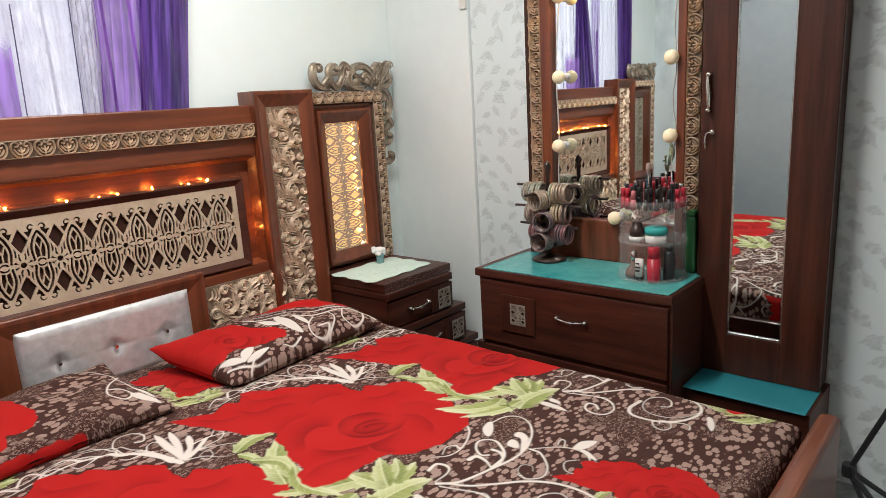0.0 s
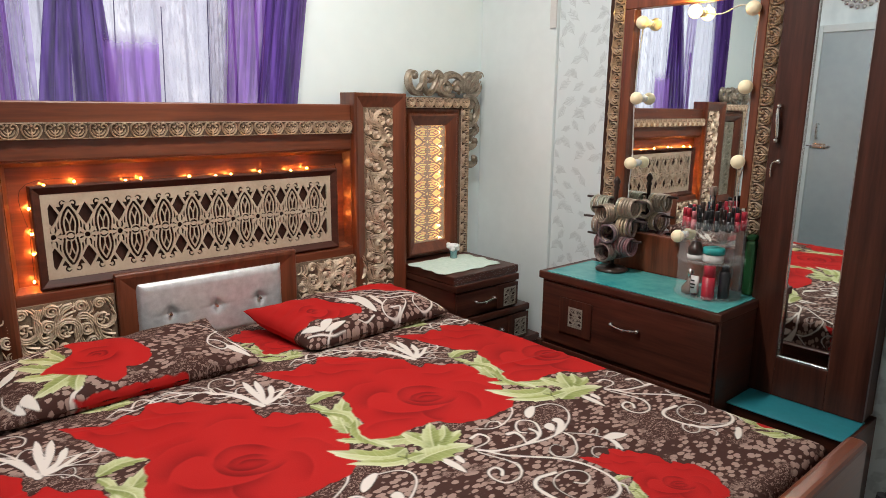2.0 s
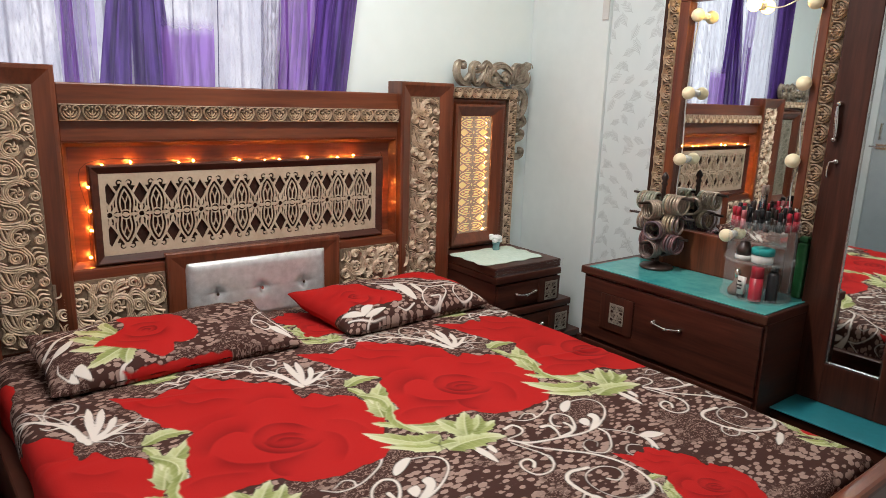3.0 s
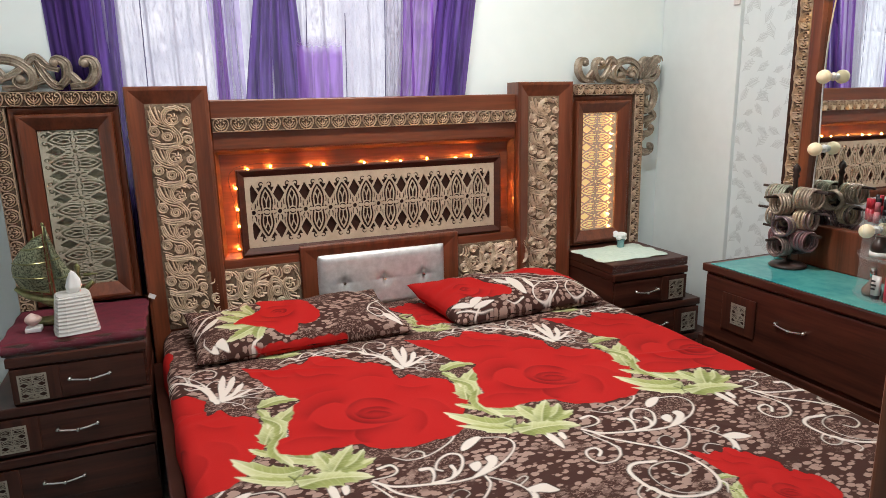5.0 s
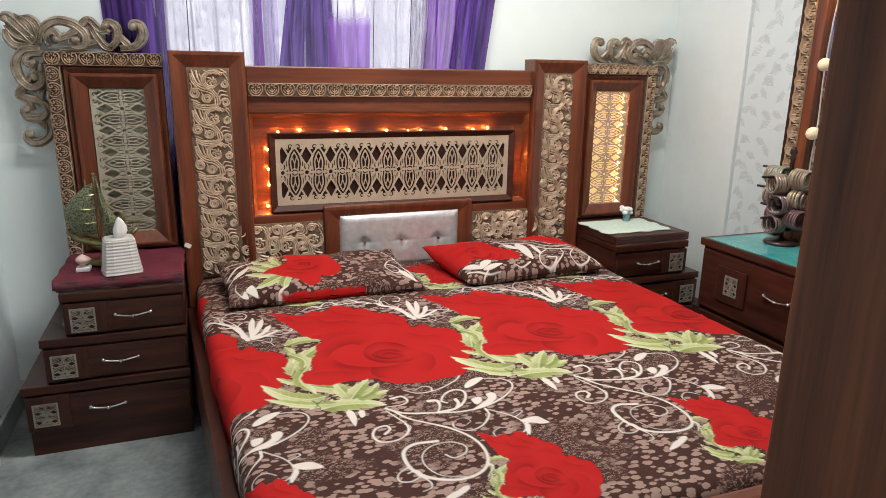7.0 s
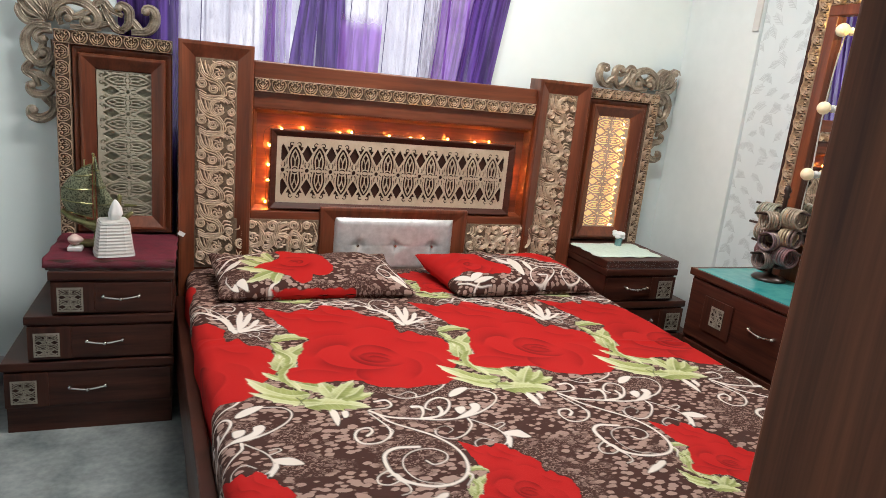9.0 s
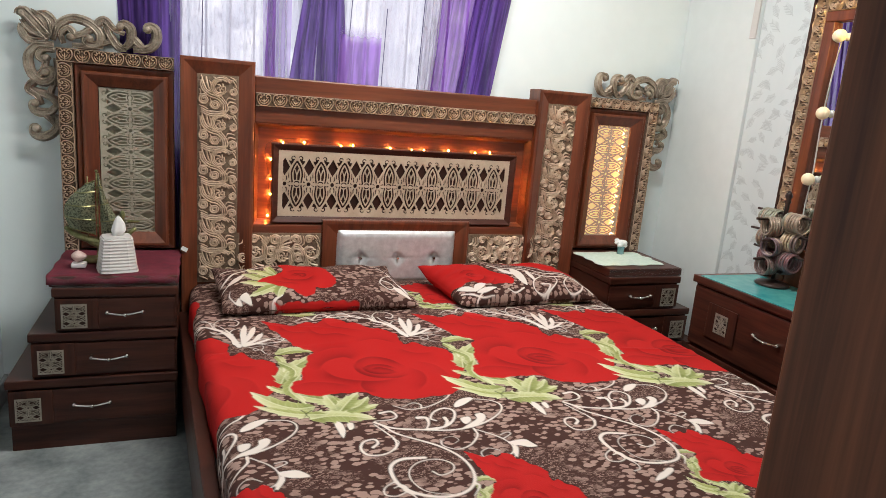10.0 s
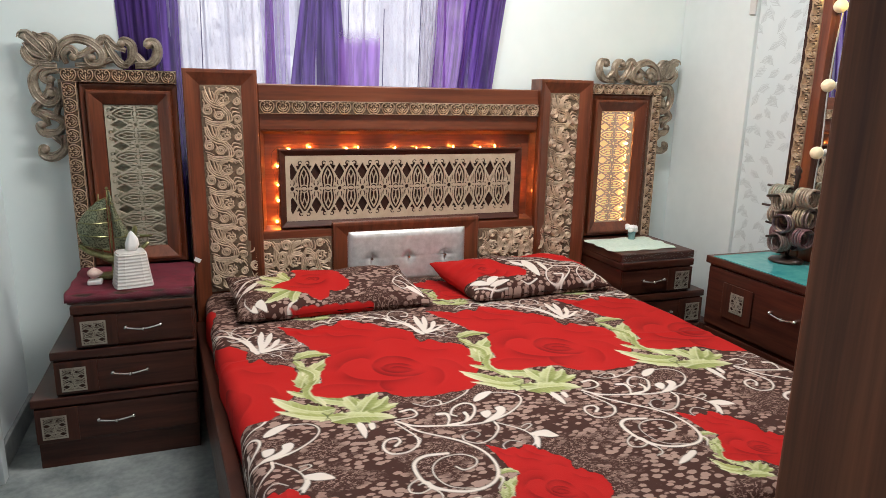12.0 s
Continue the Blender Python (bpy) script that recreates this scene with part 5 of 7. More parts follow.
def bedside(sx, label):
    """Three drawers that step outward towards the floor; the inner side is plumb."""
    inner = CX + sx * 0.985
    c = thing("bedside_cabinet", (inner + sx * 0.25, -0.15, 0), label, "bedside cabinet", "cabinets beside the bed")
    place = (lambda yf: (lambda a, b, h: (inner + sx * a, yf - h, b)))
    tiers = ((0.100, 0.288, 0.577, -0.395, 0.584, 0.300), (0.288, 0.466, 0.497, -0.390, 0.504, 0.238), (0.466, 0.635, 0.416, -0.385, 0.422, 0.180))
    for z0, z1, w, yf, lip, grip in tiers:
        pl = place(yf)
        part("tier_body", slab(pl, 0.0, w, z0, z1 - 0.034, 0.0, yf - 0.085), DARK_H, c)
        part("tier_top", slab(pl, -0.004, lip, z1 - 0.033, z1, 0.016, yf - 0.085, 0.004), DARK_H, c)
        d = part("drawer_front", slab(pl, 0.006, w - 0.004, z0 + 0.010, z1 - 0.042, 0.012, 0.001, 0.003), DARK_H, c)
        part("plate_block", slab(pl, w - 0.146, w - 0.003, z0 + 0.012, z1 - 0.040, 0.019, 0.0125, 0.002), DARK_V, d)
        plate(d, place(yf - 0.019), w - 0.066, (z0 + z1) / 2 - 0.020, 0.086, 0.093)
        pull(d, (lambda yy, a0, b0: (lambda a, b, h: (inner + sx * a0 + a, yy - h, b0 + b)))(yf - 0.012, grip, (z0 + z1) / 2 - 0.014), 0.066)
    part("top_board", slab(place(-0.362), -0.006, 0.432, 0.636, 0.676, 0.024, -0.447, 0.006), DARK_H, c)
    n = 60
    F = np.zeros((7, n, 3))
    for i in range(7):
        for j in range(n):
            a = -0.008 + 0.452 * j / (n - 1)
            wob = 0.004 * math.sin(61 * a + 1.7 * i) + 0.003 * math.sin(143 * a + 2.9 * i) + 0.0015 * math.sin(290 * a - 1.3 * i)
            F[i, j] = (inner + sx * a, -0.3865 - 0.0025 - abs(wob) - (0.004 if i == 6 else 0), 0.678 - 0.008 * i + 0.004 * math.sin(21 * a) * (i > 4))
    mesh_part("plastic_film", grid_mesh("plastic_film", F, F[..., [0, 2]], None), FILM, c, "crinkled clear plastic film left on the edge")
    part("plinth", slab(place(-0.392), 0.004, 0.574, 0.0, 0.0995, 0.0, -0.472, 0.002), DARK_H, c)
    return c


bedside(-1, "dark brown stepped bedside cabinet with three drawers, maroon cloth on top")
bedside(1, "dark brown stepped bedside cabinet with mint doily on its top")


# ---- dressing table, its mirror, and the tall mirrored cupboard ----
dresser = thing("dressing_table", (1.38, -1.1, 0), "dark brown drawer unit with teal top against the wallpapered wall", "dressing table")
DX, DY0, DY1 = 1.198, -1.53, -0.700
pl = on_east(DX)
part("carcass", box(DX, 1.592, DY0, DY1, 0.03, 0.700, 0.003), DARK_H, dresser)
part("top_board", box(DX - 0.018, 1.593, DY0 - 0.004, DY1 + 0.012, 0.701, 0.735, 0.005), DARK_H, dresser)
for z0, z1 in ((0.425, 0.690), (0.06, 0.405)):
    d = part("drawer_front", box(DX - 0.014, DX - 0.0005, DY0 + 0.012, DY1 - 0.012, z0, z1, 0.003), DARK_H, dresser)
    if z0 > 0.3:
        part("plate_block", slab(on_east(DX - 0.014), -DY1 + 0.115, -DY1 + 0.285, 0.485, 0.640, 0.008, 0.0005, 0.002), DARK_V, d)
        plate(d, on_east(DX - 0.022), -DY1 + 0.205, 0.565, 0.074, 0.088)
        pull(d, lambda a, b, h: (DX - 0.014 - h, -(1.145 + a), 0.580 + b), 0.066)
part("plinth", box(DX + 0.02, 1.59, DY0 + 0.01, DY1 - 0.01, 0.0, 0.029, 0.0), EDGE, dresser)
part("stretcher", box(DX - 0.02, DX + 0.004, DY1 - 0.02, DY1 + 0.012, 0.02, 0.415, 0.003), EDGE, dresser)

mirror = thing("wall_mirror", (1.56, -1.12, 0.735), "large brown framed mirror with gilt shell moulding and globe lights", "mirror")
MXF = 1.548
MY0, MY1, MZ0, MZ1 = -1.50, -0.745, 0.88, 1.93
part("mirror_glass", box(MXF, MXF + 0.004, -1.402, -0.865, 0.90, 1.862, 0), MIRROR, mirror, "clear mirror glass")
part("back_panel", box(MXF + 0.005, 1.590, MY0, MY1, 0.736, 1.99, 0.003), DARK_V, mirror)
for y0, y1, z0, z1 in ((-0.868, -0.820, 0.737, 1.862), (-1.432, -1.400, 0.737, 1.862), (-1.432, -0.820, 1.8625, 1.905), (-1.399, -0.869, 0.737, 0.905)):
    part("inner_frame", box(MXF - 0.026, MXF + 0.003, y0, y1, z0, z1, 0.004), WOOD_V, mirror)
part("edge_strip", box(MXF - 0.022, MXF + 0.003, -0.762, -0.742, 0.737, 2.0, 0.003), EDGE, mirror)
BIG_PALM = palmette_mesh(0.072, 0.056, 0.016)
part("side_moulding", box(MXF - 0.014, MXF + 0.003, -0.8195, -0.763, 0.96, 1.962, 0.002), GOLD_BED, mirror, "gilt shell moulding")
moulding(mirror.children[-1], "palmette", BIG_PALM, [pose(MXF - 0.014, -0.791, 0.995 + 0.0715 * k, 0, 0, -90) @ pose(0, 0, 0, 0, 90, 0) for k in range(14)])
part("side_moulding", box(MXF - 0.014, MXF + 0.003, -1.489, -1.4325, 0.96, 1.962, 0.002), GOLD_BED, mirror, "gilt shell moulding")
moulding(mirror.children[-1], "palmette", BIG_PALM, [pose(MXF - 0.014, -1.461, 0.995 + 0.0715 * k, 0, 0, -90) @ pose(0, 0, 0, 0, -90, 0) for k in range(14)])
part("top_moulding", box(MXF - 0.014, MXF + 0.003, -1.432, -0.820, 1.9055, 1.962, 0.002), GOLD_BED, mirror, "gilt shell moulding")
moulding(mirror.children[-1], "palmette", BIG_PALM, [pose(MXF - 0.014, -0.860 - 0.0755 * k, 1.934, 0, 0, -90) for k in range(8)])
part("cornice", box(MXF - 0.05, 1.592, -1.50, -0.742, 1.963, 2.03, 0.006), DARK_H, mirror)

globes = thing("globe_light_string", (1.5, -1.15, 1.5), "round cream globe lights stuck round the mirror's edge", "string lights")
for y, z, on in ((-0.925, 1.80, 0), (-0.92, 1.49, 0), (-0.913, 1.212, 0), (-1.16, 1.822, 1), (-1.388, 1.812, 0), (-1.388, 1.53, 0), (-1.388, 1.25, 0), (-1.165, 0.925, 0)):
    g = part("globe", lathe([(0.0265 * math.sin(math.pi * k / 12) + 0.0004, -0.0265 * math.cos(math.pi * k / 12)) for k in range(13)], (1.498, y, z), 20, "x"), GLOBE_ON if on else GLOBE, globes, "lit yellow globe" if on else "", True)
    part("socket", lathe(((0.012, 0.0), (0.014, 0.004), (0.014, 0.020), (0.017, 0.0235)), (1.524, y, z), 14, "x"), WHITE_P, g)
lamp("lit_globe_light", "POINT", pose(1.498, -1.16, 1.852), 5.0, (1.0, 0.64, 0.18), 0.004)
r = Relief(on_east(MXF - 0.001))
r.strand([(0.885, 0.95), (0.882, 1.1), (0.888, 1.25), (0.880, 1.45), (0.885, 1.65), (0.90, 1.80)], 0.0035, 0.003, 0, per=6, taper=False)
r.strand([(1.395, 1.25), (1.375, 1.15), (1.385, 1.0)], 0.0035, 0.003, 0, per=6, taper=False)
r.strand([(1.395, 1.80), (1.380, 1.66), (1.388, 1.5), (1.376, 1.38), (1.39, 1.27)], 0.0035, 0.003, 0, per=6, taper=False)
r.strand([(1.16, 1.822), (1.24, 1.810), (1.32, 1.835), (1.39, 1.812)], 0.0045, 0.004, 0, per=6, taper=False)
mesh_part("cable", r.mesh("cable"), WHITE_P, globes, "thin white cable")

cupboard = thing("tall_cupboard", (1.54, -1.73, 0.37), "tall dark brown cupboard with a narrow mirror in its door", "cupboard")
part("carcass", box(1.505, 1.594, -1.930, -1.502, 0.375, 2.10, 0.003), EDGE, cupboard)
cd = part("door", join(box(1.478, 1.504, -1.620, -1.506, 0.375, 2.08, 0.003), box(1.478, 1.504, -1.932, -1.802, 0.375, 2.08, 0.003), box(1.478, 1.504, -1.802, -1.620, 0.375, 0.528, 0.002), box(1.478, 1.504, -1.802, -1.620, 1.842, 2.08, 0.002)), DARK_V, cupboard, "dark veneer door with a mirror strip")
part("mirror_glass", box(1.488, 1.500, -1.800, -1.622, 0.530, 1.840, 0), MIRROR, cd, "narrow mirror strip")
part("mirror_bead", join(box(1.480, 1.488, -1.802, -1.797, 0.529, 1.841, 0.001), box(1.480, 1.488, -1.625, -1.620, 0.529, 1.841, 0.001), box(1.480, 1.488, -1.797, -1.625, 0.529, 0.534, 0.001), box(1.480, 1.488, -1.797, -1.625, 1.836, 1.841, 0.001)), CHROME, cd)
r = Relief(on_east(1.478))
r.strand([(1.538, 1.345), (1.537, 1.38), (1.534, 1.42), (1.532, 1.455)], 0.016, 0.012, 0.016, sides=6, taper=True)
for z in (1.338, 1.460):
    r.disc(1.535, z, 0.010, 0.026, 0.0)
mesh_part("handle", r.mesh("handle"), CHROME, cd, "chrome pull handle", True)
r = Relief(on_east(1.478))
r.disc(1.548, 1.262, 0.011, 0.012, 0.0)
r.strand([(1.548, 1.262), (1.532, 1.258), (1.527, 1.235), (1.529, 1.205)], 0.007, 0.006, 0.012, sides=6, taper=False)
mesh_part("key", r.mesh("key"), CHROME, cd, "key hanging in its lock", True)
plinth = thing("cupboard_base", (1.4, -1.77, 0), "dark brown low base box under the mirrored cupboard", "base cabinet")
part("body", box(1.30, 1.594, -1.945, -1.535, 0.0, 0.368, 0.003), DARK_H, plinth)
tagged(part("teal_sheet", box(1.285, 1.502, -1.935, -1.536, 0.3685, 0.3735, 0.002), TEAL_D), "deep teal plastic sheet laid on the cupboard base", "table cover")
tagged(part("table_cover", box(DX - 0.012, 1.515, DY0 + 0.01, DY1 - 0.03, 0.7355, 0.7395, 0.0015), TEAL), "teal glassy cover on the dressing table's top", "table cover")


# ---- window, net curtain and purple drapes ----
def sheer(name, colour, thin, streak, scale, thread=0.0, fade=None):
    """Light cloth that glows when lit from behind; thin: how much passes straight through; fade: heights between which the weave thins out."""
    m, t, b = material(name, colour, 0.8)
    t.nodes.remove(b)
    out = t.nodes["Material Output"]
    tc, mp = t.nodes.new("ShaderNodeTexCoord"), t.nodes.new("ShaderNodeMapping")
    mp.inputs["Scale"].default_value = scale
    t.links.new(tc.outputs["UV"], mp.inputs["Vector"])
    nz = t.nodes.new("ShaderNodeTexNoise")
    nz.inputs["Scale"].default_value, nz.inputs["Detail"].default_value, nz.inputs["Distortion"].default_value = 1.0, 5, 0.9 if thread else 0.2
    t.links.new(mp.outputs["Vector"], nz.inputs["Vector"])
    ramp = t.nodes.new("ShaderNodeValToRGB")
    ramp.color_ramp.elements[0].position, ramp.color_ramp.elements[1].position = 0.38, 0.62
    ramp.color_ramp.elements[0].color = (*[c * (1 - streak) for c in colour], 1)
    ramp.color_ramp.elements[1].color = (*[min(1, c * (1 + streak * 0.6)) for c in colour], 1)
    t.links.new(nz.outputs["Fac"], ramp.inputs["Fac"])
    tr, df, tp = t.nodes.new("ShaderNodeBsdfTranslucent"), t.nodes.new("ShaderNodeBsdfDiffuse"), t.nodes.new("ShaderNodeBsdfTransparent")
    t.links.new(ramp.outputs["Color"], tr.inputs["Color"])
    t.links.new(ramp.outputs["Color"], df.inputs["Color"])
    m1, m2 = t.nodes.new("ShaderNodeMixShader"), t.nodes.new("ShaderNodeMixShader")
    m1.inputs[0].default_value = 0.45
    t.links.new(tr.outputs[0], m1.inputs[1])
    t.links.new(df.outputs[0], m1.inputs[2])
    if thread:
        mr = t.nodes.new("ShaderNodeMapRange")
        mr.inputs["From Min"].default_value, mr.inputs["From Max"].default_value = 0.40, 0.60
        mr.inputs["To Min"].default_value, mr.inputs["To Max"].default_value = thin * 0.3, min(1, thin + thread)
        t.links.new(nz.outputs["Fac"], mr.inputs["Value"])
        t.links.new(mr.outputs["Result"], m2.inputs[0])
    elif fade:
        sp, mr = t.nodes.new("ShaderNodeSeparateXYZ"), t.nodes.new("ShaderNodeMapRange")
        mr.interpolation_type = "SMOOTHSTEP"
        mr.inputs["From Min"].default_value, mr.inputs["From Max"].default_value = fade
        mr.inputs["To Min"].default_value, mr.inputs["To Max"].default_value = thin, 1.0
        t.links.new(tc.outputs["UV"], sp.inputs[0])
        t.links.new(sp.outputs["Y"], mr.inputs["Value"])
        t.links.new(mr.outputs["Result"], m2.inputs[0])
    else:
        m2.inputs[0].default_value = thin
    t.links.new(m1.outputs[0], m2.inputs[1])
    t.links.new(tp.outputs[0], m2.inputs[2])
    t.links.new(m2.outputs[0], out.inputs["Surface"])
    return m


NET = sheer("white_net", (0.64, 0.62, 0.72), 0.24, 0.38, (190, 34, 1), 0.26)
PURPLE = sheer("purple_voile", (0.13, 0.06, 0.29), 0.10, 0.45, (60, 2.5, 1))
PURPLE_M = sheer("mid_purple_voile", (0.25, 0.105, 0.42), 0.17, 0.35, (50, 2.5, 1))
PURPLE_P = sheer("pale_purple_voile", (0.40, 0.30, 0.60), 0.48, 0.35, (60, 3, 1))
PURPLE_F = sheer("fading_purple_voile", (0.36, 0.19, 0.60), 0.15, 0.30, (40, 3, 1), fade=(1.07, 1.165))
SEAM = sheer("seam_thread", (0.10, 0.085, 0.16), 0.10, 0.2, (60, 3, 1))


def drape(name, top, bottom, z0, z1, y, folds, amp, mat, label, seed, bow=0.0):
    """A hanging cloth between x extents at its top and bottom, in uneven folds."""
    rnd = np.random.RandomState(seed)
    n, m = 40, max(60, folds * 14)
    s, t = np.meshgrid(np.linspace(0, 1, m), np.linspace(0, 1, n))
    X = (bottom[0] + (top[0] - bottom[0]) * t) * (1 - s) + (bottom[1] + (top[1] - bottom[1]) * t) * s
    ph = rnd.uniform(0, 6, 4)
    w = np.sin(2 * math.pi * folds * s + ph[0] + 0.6 * np.sin(5 * s + ph[1]) + 0.35 * t) + 0.45 * np.sin(2 * math.pi * folds * 2.3 * s + ph[2] - 0.4 * t)
    Y = y + amp * w
    Z = z0 + (z1 - z0) * t
    X = X + (0.006 * np.sin(2 * math.pi * folds * s + ph[3]) + bow * np.sin(math.pi * t) * (s - 0.5) + 0.003 * np.sin(9 * t + ph[1])) * min(1, abs(top[1] - top[0]) * 20)
    ob = mesh_part(name, grid_mesh(name, np.dstack([X, Y, Z]), np.dstack([s * abs(top[1] - top[0] + bottom[1] - bottom[0]) * 0.7, t * (z1 - z0)]), None), mat)
    return tagged(ob, label, "curtain", "window curtains")


win = tagged(new("window_1"), "bright white framed window behind curtains", "window", kind="structure")
part("window_frame", join(box(WIN[0], WIN[0] + 0.05, 0.22, 0.27, WIN[2], WIN[3], 0.003), box(WIN[1] - 0.05, WIN[1], 0.22, 0.27, WIN[2], WIN[3], 0.003), box(WIN[0] + 0.05, WIN[1] - 0.05, 0.22, 0.27, WIN[2], WIN[2] + 0.05, 0.003), box(WIN[0] + 0.05, WIN[1] - 0.05, 0.22, 0.27, WIN[3] - 0.05, WIN[3], 0.003)), SASH, win)
for x in (-0.60, -0.10):
    part("mullion", box(x, x + 0.035, 0.225, 0.265, WIN[2] + 0.05, WIN[3] - 0.05, 0.003), SASH, win)
for k in range(14):
    x = -1.02 + 0.105 * k
    part("grille_bar", box(x, x + 0.010, 0.285, 0.295, WIN[2], WIN[3], 0.002), EDGE, win)
HAZE, ht, hb = material("hazy_daylight", (0.1, 0.1, 0.1), 0.9)
hn, hr = ht.nodes.new("ShaderNodeTexNoise"), ht.nodes.new("ShaderNodeValToRGB")
hc = ht.nodes.new("ShaderNodeTexCoord")
hn.inputs["Scale"].default_value, hn.inputs["Detail"].default_value, hn.inputs["Roughness"].default_value = 4.5, 5, 0.65
hr.color_ramp.elements[0].position, hr.color_ramp.elements[1].position = 0.40, 0.64
hr.color_ramp.elements[0].color, hr.color_ramp.elements[1].color = (0.44, 0.46, 0.53, 1), (1.0, 1.0, 1.0, 1)
ht.links.new(hc.outputs["Object"], hn.inputs["Vector"])
ht.links.new(hn.outputs["Fac"], hr.inputs["Fac"])
ht.links.new(hr.outputs["Color"], hb.inputs["Emission Color"])
hb.inputs["Emission Strength"].default_value = 1.2
backdrop = tagged(part("backdrop", box(-3.2, 2.6, 1.30, 1.32, 0.2, 3.6, 0), HAZE), "pale hazy daylight broken by foliage outside the window", kind="structure")

drape("net_curtain", (-1.06, 0.17), (-1.05, 0.13), 0.55, 2.38, 0.108, 16, 0.006, NET, "sheer white net curtain hanging over the window", 3)
drape("purple_curtain", (-1.27, -0.990), (-1.20, -1.018), 0.45, 2.38, 0.100, 4, 0.012, PURPLE, "purple voile curtain hanging straight behind the side panel", 5)
drape("purple_curtain", (-0.70, -0.565), (-0.64, -0.57), 0.55, 2.38, 0.096, 3, 0.006, PURPLE_P, "narrow fold of light purple voile over the net", 6, bow=0.012)
drape("purple_curtain", (-0.655, -0.625), (-0.665, -0.615), 0.55, 1.86, 0.092, 1, 0.004, PURPLE_M, "thin gathered fold of purple voile over the net", 7, bow=0.02)
drape("purple_curtain", (-0.415, -0.375), (-0.68, -0.255), 0.55, 2.38, 0.088, 5, 0.013, PURPLE, "purple voile curtain sweeping aside over the net", 8, bow=0.03)
drape("purple_curtain", (-0.345, -0.150), (-0.345, -0.158), 0.55, 1.715, 0.070, 3, 0.004, PURPLE_F, "light purple voile panel over the lower net", 12)
drape("net_hem", (0.060, 0.150), (0.025, 0.105), 0.55, 2.38, 0.098, 5, 0.005, NET, "gathered hem of the white net curtain", 13)
for x0, x1, z1 in ((-0.268, -0.344, 2.38), (-0.915, -0.945, 2.38), (0.068, 0.010, 2.38), (-0.128, -0.160, 1.80)):
    drape("seam", (x0 - 0.002, x0 + 0.002), (x1 - 0.002, x1 + 0.002), 0.55, z1, 0.084, 1, 0.001, SEAM, "dark stitched seam down the curtain cloth", 14)
drape("purple_curtain", (0.175, 0.380), (0.020, 0.150), 0.55, 2.38, 0.092, 4, 0.010, PURPLE_M, "lighter purple voile curtain swept towards the window's middle", 9, bow=0.012)
drape("purple_curtain", (0.365, 0.545), (0.130, 0.300), 0.55, 2.38, 0.080, 4, 0.010, PURPLE, "purple voile curtain swept towards the window's middle", 10, bow=0.012)
rod = thing("curtain_rod", (-0.35, 0.09, 2.40), "thin metal curtain rod above the window", "curtain rod")
part("rod", lathe(((0.009, -1.45), (0.009, 0.62)), (-0.0, 0.085, 2.395), 12, "x"), CHROME, rod)
for x in (-1.40, 0.58):
    part("bracket", box(x, x + 0.02, 0.085, 0.119, 2.385, 2.415, 0.003), CHROME, rod)


